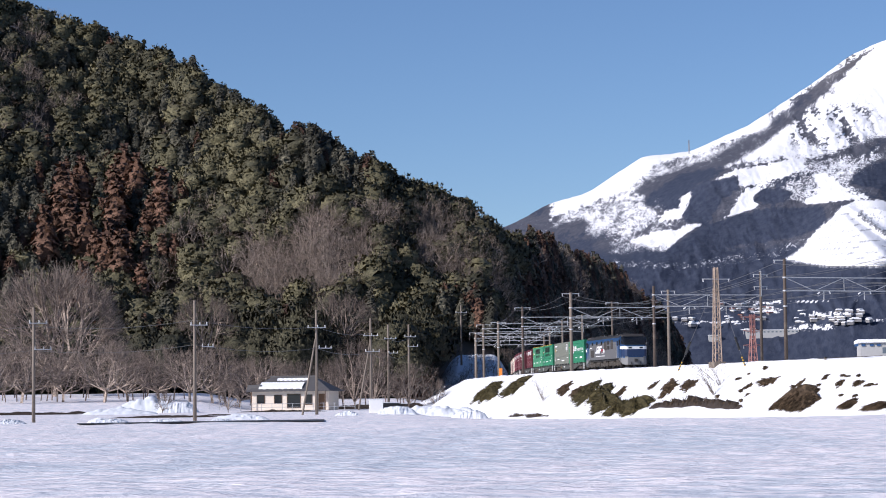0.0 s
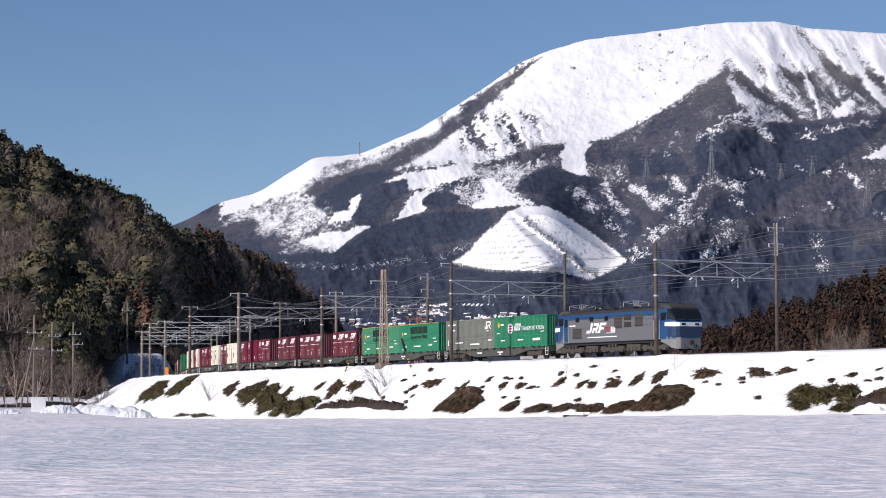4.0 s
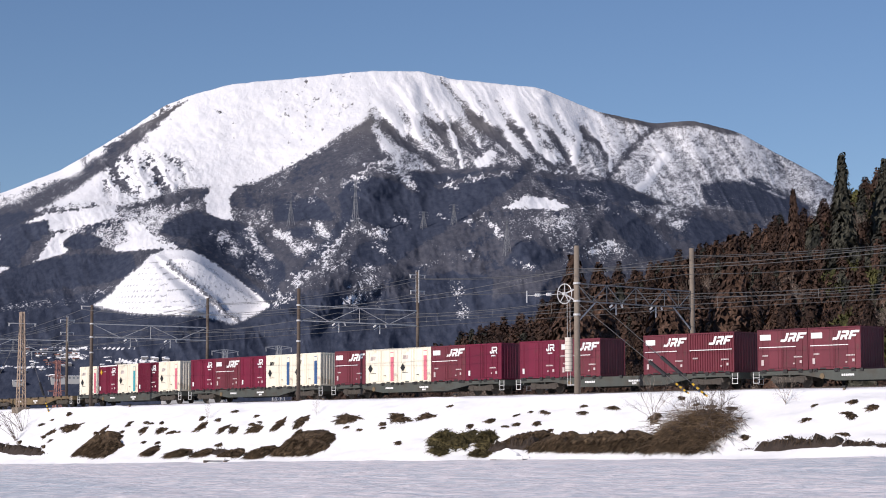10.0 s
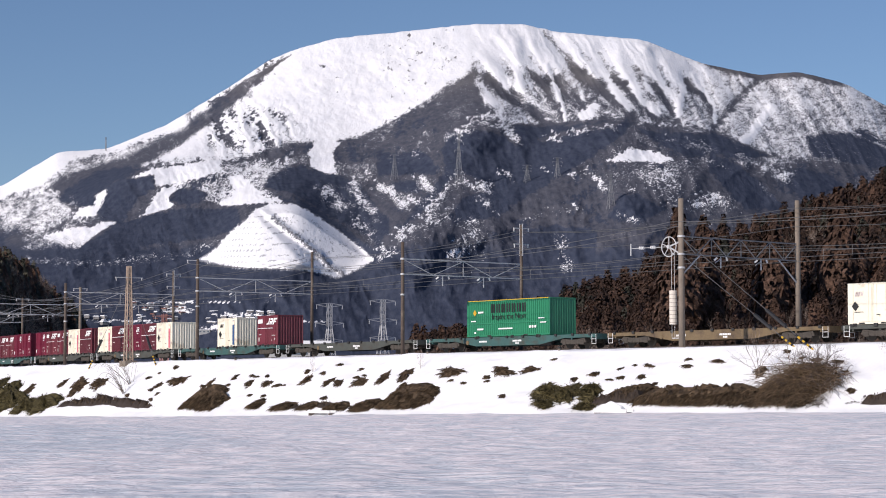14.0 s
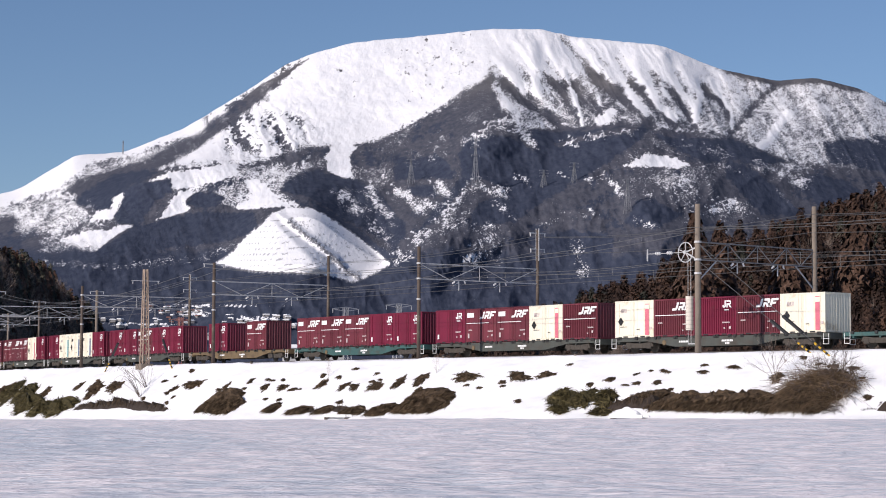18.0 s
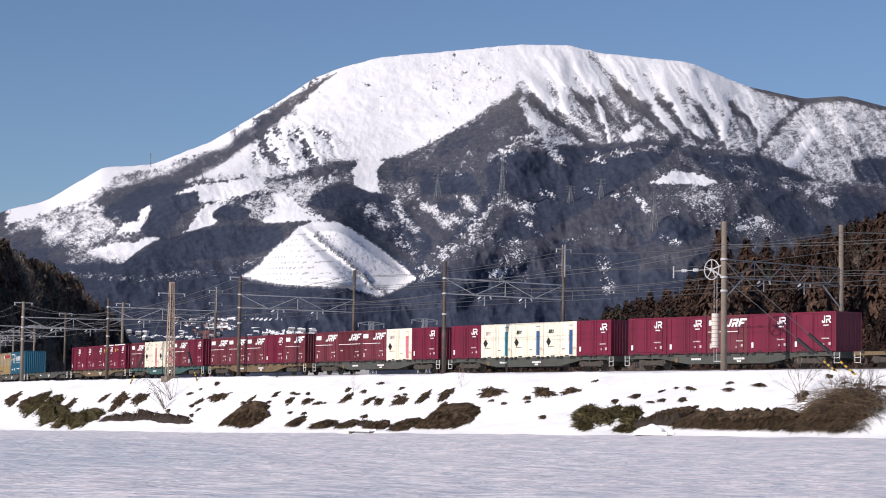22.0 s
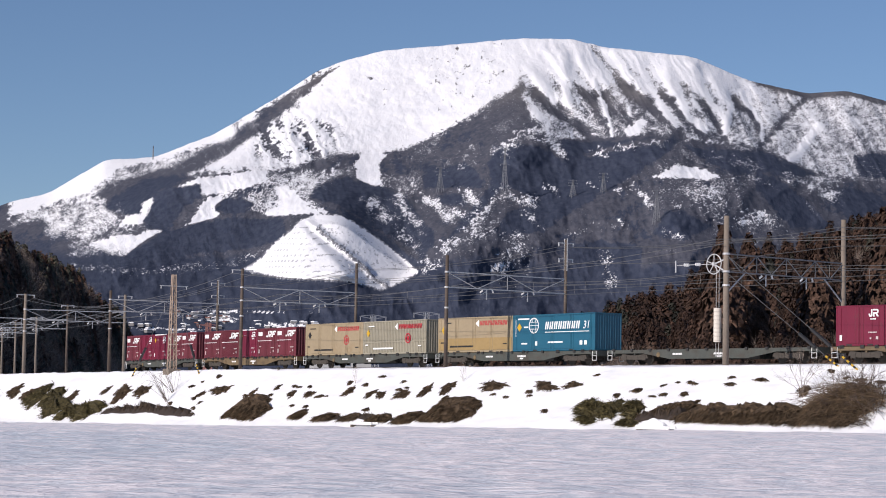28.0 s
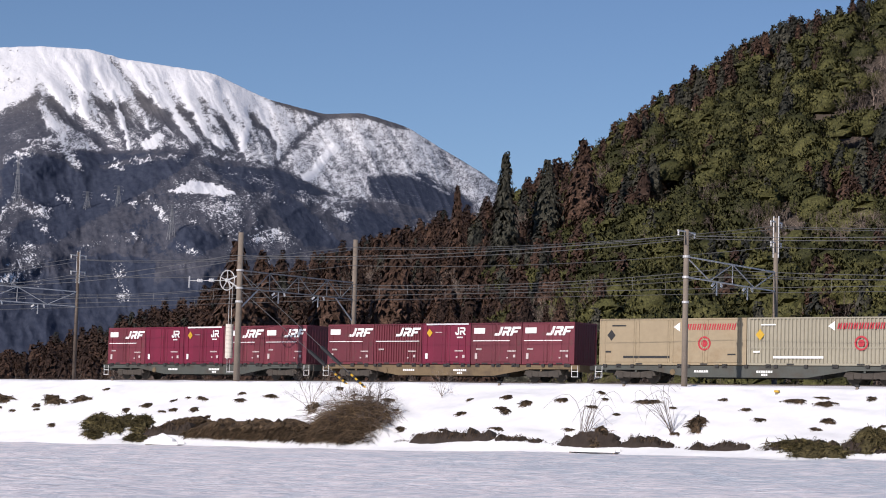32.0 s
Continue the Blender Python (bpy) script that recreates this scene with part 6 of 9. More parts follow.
        box(bm, min(sx * 8.85, sx * 9.1), max(sx * 8.85, sx * 9.1), -0.16, 0.16, 0.72, 1.02, 0.04)
        rod(bm, (sx * 8.9, -0.55, 0.7), (sx * 8.98, -0.5, 0.35), 0.04, n=5)
        rod(bm, (sx * 8.9, 0.55, 0.7), (sx * 8.98, 0.5, 0.35), 0.04, n=5)
        part("coupler", bm, M_DARK, lo)
        for sy in (-1, 1):
            bm = bmesh.new()
            y0 = sy * (hw + 0.004)
            prism(bm, [(sx * 7.02, 2.55), (sx * 7.62, 2.55), (sx * 7.80, 3.15), (sx * 7.02, 3.15)], min(y0, y0 - sy * 0.03), max(y0, y0 - sy * 0.03))
            part("side_window", bm, M_GLASS, cab)
            bm = bmesh.new()
            box(bm, min(sx * 6.25, sx * 6.85), max(sx * 6.25, sx * 6.85), min(y0, y0 - sy * 0.03), max(y0, y0 - sy * 0.03), 1.2, 3.2, 0.02)
            d = part("cab_door", bm, M_LOCOBLUE, lo, "blue cab door")
            bm = bmesh.new()
            y1 = sy * (hw + 0.014)
            box(bm, min(sx * 6.36, sx * 6.74), max(sx * 6.36, sx * 6.74), min(y1, y0), max(y1, y0), 2.45, 3.05)
            part("door_window", bm, M_GLASS, d)
            bm = bmesh.new()
            for xx in (6.18, 6.92):
                rod(bm, (sx * xx, sy * (hw + 0.05), 1.15), (sx * xx, sy * (hw + 0.05), 2.6), 0.018, n=5)
            part("handrail", bm, M_STEEL, d)
    # windows, louvres and lettering of the side
    for sy in (-1, 1):
        y0, y1 = sy * (hw - 0.01), sy * (hw + 0.012)
        for x in (-4.83, -2.74, -0.55):
            bm = bmesh.new()
            box(bm, x - 0.27, x + 0.27, min(y0, y1), max(y0, y1), 2.80, 3.16, 0.04)
            part("side_window", bm, M_GLASS, lo)
        for x, z, w, h in ((1.14, 2.63, 1.15, 1.0), (2.5, 2.95, 1.0, 0.42), (2.5, 2.40, 1.0, 0.42), (4.05, 2.70, 1.1, 1.0), (-4.9, 1.85, 1.35, 0.82)):
            bm = bmesh.new()
            box(bm, x - w / 2, x + w / 2, min(y0, y1), max(y0, y1), z - h / 2, z + h / 2, 0.02)
            g = part("louvre", bm, M_LOUVRE, lo, "brown grey air louvre")
            bm = bmesh.new()
            for i in range(8):
                zz = z - h / 2 + h * (i + 0.5) / 8
                yy = sy * (hw + 0.02)
                box(bm, x - w / 2 + 0.03, x + w / 2 - 0.03, min(yy, yy + sy * 0.015), max(yy, yy + sy * 0.015), zz - 0.012, zz + 0.012)
            part("slat", bm, M_DARK, g)
    freight_mark(lo, -2.35, 1.85, 1.75, -hw - 0.014)
    bars(lo, [(-1.2, 1.52, 4.3, 0.07)], hw + 0.006, M_WHITE, "underline", "thin white stripe")
    bars(lo, [(-0.55, 2.12, 0.22, 0.34), (-0.15, 2.18, 0.30, 0.20)], hw + 0.006, M_REDLET, "name_mark", "red name emblem")
    bars(lo, [(0.22, 2.1, 0.26, 0.40), (0.6, 2.08, 0.24, 0.44), (0.0, 1.82, 1.2, 0.04)], hw + 0.006, M_WHITE, "name_mark", "white name emblem")
    bars(lo, [(-5.6, 2.52, 0.9, 0.09)], hw + 0.006, M_WHITE)
    # roof gear
    bm = bmesh.new()
    loft(bm, [ring(x, hw - 0.03, zt - 0.23, zt + 0.03, 0.16, 0.2) for x in (-7.3, 7.3)])
    part("roof", bm, M_DARK, lo, "dark grey roof")
    for sx in (1, -1):
        bm = bmesh.new()
        hood = [ring(sx * 6.3, hw - 0.22, zt - 0.1, zt + 0.06, 0.12, 0.1), ring(sx * 6.9, hw - 0.14, zt - 0.1, zt + 0.19, 0.14, 0.16), ring(sx * 7.6, hw - 0.12, zt - 0.14, zt + 0.17, 0.14, 0.18), ring(sx * 8.12, hw - 0.16, zt - 0.30, zt - 0.06, 0.14, 0.12)]
        loft(bm, hood if sx > 0 else hood[::-1])
        part("cab_hood", bm, M_LOUVRE, lo, "dark grey cab roof hood")
    bm = bmesh.new()
    for x0, x1, w, h in ((-5.9, -3.2, 0.8, 0.22), (-2.6, -0.2, 0.95, 0.18), (0.4, 2.6, 0.95, 0.20), (3.1, 5.4, 0.8, 0.16)):
        box(bm, x0, x1, -w, w, zt - 0.02, zt + h, 0.05)
    part("roof_housing", bm, M_DARK, lo, "dark roof equipment")
    for x in (-2.9, 0.1, 2.9):
        bm = bmesh.new()
        for k in range(4):
            rod(bm, (x, -0.5, zt + k * 0.07), (x, -0.5, zt + k * 0.07 + 0.04), 0.09 - 0.01 * k, n=8)
        part("insulator", bm, M_CERAMIC, lo)
    bm = bmesh.new()
    bm2 = bmesh.new()
    for sy in (-0.35, 0.35):
        rod(bm, (-5.6, sy, zt + 0.28), (-4.1, sy * 0.7, zt + 0.75), 0.035, n=6)
    rod(bm, (-4.1, 0, zt + 0.75), (-5.3, 0, zt + 1.42), 0.03, n=6)
    rod(bm, (-4.1, -0.3, zt + 0.75), (-4.1, 0.3, zt + 0.75), 0.03, n=6)
    for dx in (-0.2, 0.2):
        rod(bm2, (-5.3 + dx, -0.8, zt + 1.45), (-5.3 + dx, 0.8, zt + 1.45), 0.025, n=6)
        for sy in (-1, 1):
            rod(bm2, (-5.3 + dx, sy * 0.8, zt + 1.45), (-5.3 + dx, sy * 1.0, zt + 1.32), 0.02, n=5)
    rod(bm2, (-5.5, 0, zt + 1.42), (-5.1, 0, zt + 1.42), 0.025, n=5)
    pg = part("pantograph", bm, M_DARK, lo, "raised single arm pantograph")
    part("collector_bow", bm2, M_DARK, pg)
    bm = bmesh.new()
    rod(bm, (5.2, 0, zt + 0.2), (3.6, 0, zt + 0.34), 0.035, n=6)
    rod(bm, (3.6, 0, zt + 0.36), (5.0, 0, zt + 0.4), 0.03, n=6)
    rod(bm, (5.0, -0.8, zt + 0.42), (5.0, 0.8, zt + 0.42), 0.03, n=6)
    part("pantograph", bm, M_DARK, lo, "folded single arm pantograph")
    # running gear: three bogies
    bm = bmesh.new()
    box(bm, -7.4, 7.2, -1.2, 1.2, 0.94, 1.15)
    part("underframe", bm, M_DARK, lo)
    for x0 in (-5.9, 0.0, 5.9):
        bm = bmesh.new()
        for sy in (-1, 1):
            prism(bm, [(x0 - 1.75, 0.50), (x0 - 1.6, 0.78), (x0 - 0.5, 0.66), (x0 + 0.5, 0.66), (x0 + 1.6, 0.78), (x0 + 1.75, 0.50), (x0 + 0.6, 0.40), (x0 - 0.6, 0.40)], sy * 1.12, sy * 1.26)
            for ax in (-1.25, 1.25):
                box(bm, x0 + ax - 0.26, x0 + ax + 0.26, sy * 1.2 - 0.1, sy * 1.2 + 0.1, 0.32, 0.78, 0.03)
            for ax in (-0.45, 0.0, 0.45):
                rod(bm, (x0 + ax, sy * 1.2, 0.5), (x0 + ax, sy * 1.2, 0.92), 0.11, n=8)
            box(bm, x0 - 0.3, x0 + 0.3, sy * 1.25 - 0.05, sy * 1.25 + 0.05, 0.28, 0.5, 0.02)
        bg_ = part("bogie", bm, M_BOGIE, lo)
        for ax in (-1.25, 1.25):
            bm = bmesh.new()
            for sy in (-0.56, 0.56):
                rod(bm, (x0 + ax, sy - 0.06, 0.56), (x0 + ax, sy + 0.06, 0.56), 0.56, n=20)
            rod(bm, (x0 + ax, -0.6, 0.56), (x0 + ax, 0.6, 0.56), 0.1, n=8)
            part("wheelset", bm, M_BOGIE, bg_)
    for x0, x1 in ((-3.9, -2.2), (2.0, 3.9)):
        bm = bmesh.new()
        box(bm, x0, x1, -1.25, -0.5, 0.36, 0.86, 0.04)
        for k in range(3):
            rod(bm, (x0 + 0.3 + k * 0.5, -1.3, 0.5), (x0 + 0.3 + k * 0.5, -1.2, 0.5), 0.16, n=10)
        part("equipment_box", bm, M_BOGIE, lo)
    return lo


LOCO = build_loco()
TRAIN.append((LOCO, 9.1, 0.0, 9.1))
# ---------------------------------------------------------------- overhead line: poles, portals, wires
NEAR, FAR = 7.4, -3.6
BASE = RAIL - 0.62


def tapered_pole(par, r0, r1, h, mat, z=-0.6, name="shaft"):
    bm = bmesh.new()
    rod(bm, (0, 0, z), (0, 0, h), r0, r1, n=14)
    return part(name, bm, mat, par, smooth=True)


def insulator_string(par, a, b, name="insulator", n=4, r=0.06):
    bm = bmesh.new()
    a, b = Vector(a), Vector(b)
    rod(bm, a, b, 0.014, n=5)
    for i in range(n):
        p = a.lerp(b, (i + 0.7) / (n + 0.4))
        d = (b - a).normalized() * 0.022
        rod(bm, p - d, p + d, r, r * 0.75, n=9)
    return part(name, bm, M_CERAMIC, par, "white porcelain insulator")


def crossarm(par, z, half, insul=(-1, 1), y=0.0, drop=0.28, up=False):
    """A steel arm across the track's direction with hanging or standing insulators."""
    bm = bmesh.new()
    bar(bm, (0, -half + y, z), (0, half + y, z), 0.075)
    arm = part("crossarm", bm, M_STEEL, par, "galvanized crossarm")
    for k in insul:
        insulator_string(arm, (0, k * half * 0.92 + y, z), (0, k * half * 0.92 + y, z + (0.26 if up else -drop)), n=3)
    return arm


def truss(par, y0, y1, z_top, z_bot, bays, chord=0.085, web=0.055, mat=None, depth=0.0):
    """A flat lattice beam in the pole's cross-plane: each member is a part."""
    mat = mat or M_STEEL
    b = part("beam", (lambda bm: (bar(bm, (0, y0, z_top), (0, y1, z_top), chord), bar(bm, (0, y0, z_bot), (0, y1, z_bot), chord), bm)[2])(bmesh.new()), mat, par, "galvanized lattice beam")
    n = bays * 2
    for i in range(n):
        a, c = y0 + (y1 - y0) * i / n, y0 + (y1 - y0) * (i + 1) / n
        za, zc = (z_top, z_bot) if i % 2 == 0 else (z_bot, z_top)
        bm = bmesh.new()
        bar(bm, (0, a, za), (0, c, zc), web)
        part("web_member", bm, mat, b)
    for i in range(1, bays):
        y = y0 + (y1 - y0) * i / bays
        bm = bmesh.new()
        bar(bm, (0, y, z_top), (0, y, z_bot), web * 0.8)
        part("web_member", bm, mat, b)
    return b


def hangers(par, z_bot, ys):
    """Small fittings under the beam that carry the wires above a track."""
    for y in ys:
        bm = bmesh.new()
        bar(bm, (0, y, z_bot), (0, y, z_bot - 0.75), 0.06)
        bar(bm, (0, y, z_bot - 0.15), (0, y - 0.55, z_bot - 0.45), 0.035)
        h = part("hanger", bm, M_STEEL, par)
        insulator_string(h, (0, y - 0.35, z_bot - 0.1), (0, y - 0.62, z_bot - 0.28), n=3, r=0.075)
        insulator_string(h, (0, y + 0.5, z_bot - 0.02), (0, y + 0.62, z_bot - 0.26), n=3, r=0.075)


# darker steel for the beam of one portal
M_GALV = material("dark grey steel", (0.21, 0.21, 0.215), 0.6, metal=0.3, vary=0.2, scale=3)


def portal(s, z_near, z_far, pole_mat, r, label, arm_near=None, arm_far=None, beam=True, h_far_frame=False):
    """A pair of poles with a lattice beam over both tracks. Local y points away from the field."""
    g = thing("catenary_portal", label, "catenary portal", "catenary portals along the railway", track_frame(s, 0, BASE))
    near = part("pole", (lambda bm: (rod(bm, (0, -NEAR, -0.8), (0, -NEAR, z_near - BASE), r, r * 0.8, n=14), bm)[1])(bmesh.new()), pole_mat, g, "upright round pole", True)
    far = part("pole", (lambda bm: (rod(bm, (0, -FAR, -0.8), (0, -FAR, z_far - BASE), r * 0.95, r * 0.75, n=14), bm)[1])(bmesh.new()), pole_mat, g, "upright round pole", True)
    top, bot = 11.35 - BASE, 10.25 - BASE
    if beam:
        truss(g, -NEAR, -FAR, top, bot, 4 if s == -36.0 else 2, 0.075, 0.05, M_GALV if s == -36.0 else None)
        hangers(g, bot, (-3.8, 0.0))
    for z in (top, bot, (z_near - BASE) * 0.55):
        bm = bmesh.new()
        rod(bm, (0, -NEAR, z - 0.06), (0, -NEAR, z + 0.06), r * 1.12, n=12)
        part("clamp_band", bm, M_STEEL, near)
    if arm_near:
        for z, half in arm_near:
            crossarm(near, z - BASE, half, y=-NEAR)
    if arm_far:
        for z, half in arm_far:
            crossarm(far, z - BASE, half, y=-FAR)
    return g


PORTALS = [(-4.8, 12.8, 14.5, M_POLE, 0.17), (-36.0, 13.7, 14.2, M_POLE, 0.21), (-63.8, 12.55, 14.3, M_POLE, 0.15), (-93.8, 12.9, 13.9, M_POLE, 0.16),
           (-122.5, 12.2, 13.6, M_POLE, 0.16), (-150.5, 13.0, 13.3, M_POLE, 0.20), (-176.0, 12.6, 13.2, M_POLE, 0.17), (-196.0, 11.6, 12.4, M_POLE, 0.17), (-216.0, 12.0, 12.4, M_POLE, 0.17), (-238.0, 11.6, 12.0, M_POLE, 0.17), (-262.0, 11.6, 12.0, M_POLE, 0.17), (26.0, 12.9, 14.4, M_POLE, 0.18), (54.0, 12.9, 14.4, M_POLE, 0.18)]
M_BROWNPOLE = material("brown painted steel", (0.085, 0.062, 0.048), 0.7, vary=0.2, scale=1.0, dirt=(0.15, 0.12, 0.09), dirt_amount=0.2)


def build_portals():
    for s, zn, zf, mat, r in PORTALS:
        main = s == -36.0
        if s in (-63.8, -93.8, -122.5, -176.0):
            mat = M_BROWNPOLE
        arms = [(zn - 0.12, 1.0)] if s in (-4.8, -93.8, -150.5, -176.0, -196.0, -216.0, -238.0, 26.0, 54.0) else None
        farm = [(zf - 0.25, 0.75), (zf - 1.45, 0.7)] if s in (-4.8, -63.8, -122.5) else [(zf - 0.15, 0.8)] if s < -90 else None
        g = portal(s, zn, zf, mat, r, "pair of weathered concrete poles joined by a lattice beam" if mat is M_POLE else "pair of brown steel poles joined by a lattice beam", arms, farm)
        if s in (-4.8, -63.8, -122.5):
            bm = bmesh.new()
            for dx in (-0.16, 0.16):
                bar(bm, (dx, -FAR, zf - BASE - 2.3), (dx, -FAR, zf - BASE + 0.1), 0.06)
            bar(bm, (-0.16, -FAR, zf - BASE - 2.3), (0.16, -FAR, zf - BASE - 2.3), 0.06)
            part("head_frame", bm, M_STEEL, g, "narrow steel head frame")
        if main:
            tension_gear(g)


def tension_gear(g):
    """Spring wheel, weights and brackets on the thick pole."""
    z = 10.75 - BASE
    for x, y in ((-1.0, -NEAR - 0.05),):
        bm = bmesh.new()
        n = 20
        for i in range(n):
            a, b = 2 * math.pi * i / n, 2 * math.pi * (i + 1) / n
            rod(bm, (x + 0.62 * math.cos(a), y, z + 0.62 * math.sin(a)), (x + 0.62 * math.cos(b), y, z + 0.62 * math.sin(b)), 0.035, n=5, cap=False)
        for i in range(5):
            a = 2 * math.pi * i / 5 + 0.3
            rod(bm, (x, y, z), (x + 0.6 * math.cos(a), y, z + 0.6 * math.sin(a)), 0.03, n=5)
        rod(bm, (x, y - 0.1, z), (x, y + 0.1, z), 0.12, n=10)
        part("balance_wheel", bm, M_STEEL, g, "spoked steel balance wheel")
        bm = bmesh.new()
        bar(bm, (x, y, z), (-0.1, y, z + 0.25), 0.07)
        bar(bm, (x, y, z), (-0.1, y, z - 0.45), 0.07)
        part("bracket", bm, M_STEEL, g)
    bm = bmesh.new()
    rod(bm, (-0.62, -NEAR - 0.1, 5.90 - BASE), (-0.62, -NEAR - 0.1, 8.0 - BASE), 0.24, n=16)
    w = part("balance_weight", bm, M_WEIGHT, g, "pale concrete balance weight")
    for k in range(8):
        bm = bmesh.new()
        rod(bm, (-0.62, -NEAR - 0.1, 6.0 - BASE + k * 0.25), (-0.62, -NEAR - 0.1, 6.02 - BASE + k * 0.25), 0.247, n=16)
        part("weight_joint", bm, M_POLE, w)
    bm = bmesh.new()
    for dx in (-0.74, -0.5):
        rod(bm, (dx, -NEAR - 0.1, 5.0 - BASE), (dx, -NEAR - 0.1, 10.6 - BASE), 0.014, n=5)
    bar(bm, (-0.8, -NEAR, 5.05 - BASE), (0, -NEAR, 5.05 - BASE), 0.06)
    part("guide_rod", bm, M_STEEL, g)
    # knee braces and the wire pull-off with two insulators
    bm = bmesh.new()
    bar(bm, (0, -NEAR, 8.9 - BASE), (0, -NEAR + 1.7, 10.25 - BASE), 0.07)
    bar(bm, (0, -FAR, 8.7 - BASE), (0, -FAR - 1.9, 10.25 - BASE), 0.07)
    part("knee_brace", bm, M_STEEL, g)
    for x0, x1 in ((-2.6, -2.1), (-3.6, -3.1)):
        insulator_string(g, (x0, -NEAR - 0.05, z + 0.02 - (x0 + 1) * 0.012), (x1, -NEAR - 0.05, z + 0.02), n=3, r=0.11)
    bm = bmesh.new()
    rod(bm, (-1.0, -NEAR - 0.05, z), (-4.3, -NEAR - 0.05, z + 0.05), 0.02, n=5)
    bar(bm, (-4.3, -NEAR - 0.05, z - 0.4), (-4.3, -NEAR - 0.05, z + 0.35), 0.07)
    part("tension_rod", bm, M_STEEL, g)


M_WEIGHT = material("pale concrete weight", (0.62, 0.57, 0.50), 0.8, vary=0.08, scale=2)
build_portals()


def guy(s0, off0, z0, s1, off1, name="guy_wire"):
    """A stay wire with a black guard tube and a striped foot."""
    a, b = line(s0, off0, z0), line(s1, off1, float(slope_z(s1, off1)) - 0.1)
    g = thing(name, "stay wire with black guard tube and striped black and yellow foot", "stay wire", "stay wires")
    bm = bmesh.new()
    rod(bm, a, b, 0.018, n=5)
    part("wire", bm, M_WIRE, g)
    bm = bmesh.new()
    rod(bm, a.lerp(b, 0.66), a.lerp(b, 0.80), 0.11, n=8)
    part("guard_tube", bm, M_BLACK, g, "black guard tube")
    for i in range(8):
        bm = bmesh.new()
        rod(bm, a.lerp(b, 0.87 + i * 0.0155), a.lerp(b, 0.87 + (i + 1) * 0.0155), 0.065, n=7)
        part("stripe", bm, M_YELLOW if i % 2 else M_BLACK, g)
    return g


guy(-36.0, 7.4, 11.3, -24.0, 9.6)
guy(-36.0, 7.4, 10.2, -25.5, 9.4)
guy(-103.3, 9.2, 11.5, -96.3, 9.9)
guy(-103.3, 9.2, 11.5, -110.4, 9.9)


def lattice_mast(s, off, top):
    z0 = float(slope_z(s, off))
    g = thing("lattice_mast", "rusty tapered steel lattice mast on a concrete block", "lattice mast", "", track_frame(s, off, z0))
    h = top - z0
    legs = [(sx, sy) for sx in (-1, 1) for sy in (-1, 1)]

    def at(k, c):
        w = 0.30 - 0.16 * k
        return (c[0] * w, c[1] * w, h * k)

    for c in legs:
        bm = bmesh.new()
        bar(bm, at(0, c), at(1, c), 0.09)
        part("leg", bm, M_RUSTPOLE, g)
    n = 16
    for i in range(n):
        for a, b in ((0, 1), (1, 3), (3, 2), (2, 0)):
            bm = bmesh.new()
            k0, k1 = (i / n, (i + 1) / n)
            p, q = (legs[a], legs[b]) if i % 2 else (legs[b], legs[a])
            bar(bm, at(k0, p), at(k1, q), 0.045)
            part("lacing", bm, M_RUSTPOLE, g)
    bm = bmesh.new()
    box(bm, -0.6, 0.6, -0.6, 0.6, -0.9, 0.12, 0.05)
    part("footing", bm, M_POLE, g, "concrete footing")
    crossarm(g, h - 1.0, 1.3)
    return g


lattice_mast(-103.3, 9.2, 12.75)


def wire_run(points, r, label, sag=0.35, name="overhead_wire", per=10):
    """A wire hung from point to point."""
    V = []
    for a, b in zip(points, points[1:]):
        a, b = Vector(a), Vector(b)
        for i in range(per):
            f = i / per
            p = a.lerp(b, f)
            p.z -= sag * 4 * f * (1 - f)
            V.append(p)
    V.append(Vector(points[-1]))
    n, m = len(V), 4
    co, F = [], []
    for i, p in enumerate(V):
        d = (V[min(i + 1, n - 1)] - V[max(i - 1, 0)]).normalized()
        e = d.cross(Vector((0, 0, 1))).normalized()
        g = e.cross(d)
        for k in range(m):
            a = 2 * math.pi * k / m
            co.append(p + e * r * math.cos(a) + g * r * math.sin(a))
    for i in range(n - 1):
        for k in range(m):
            F.append((i * m + k, i * m + (k + 1) % m, (i + 1) * m + (k + 1) % m, (i + 1) * m + k))
    return tagged(new(name, fast_mesh(name, [tuple(c) for c in co], F, M_WIRE)), label, "overhead wire", "overhead wires")


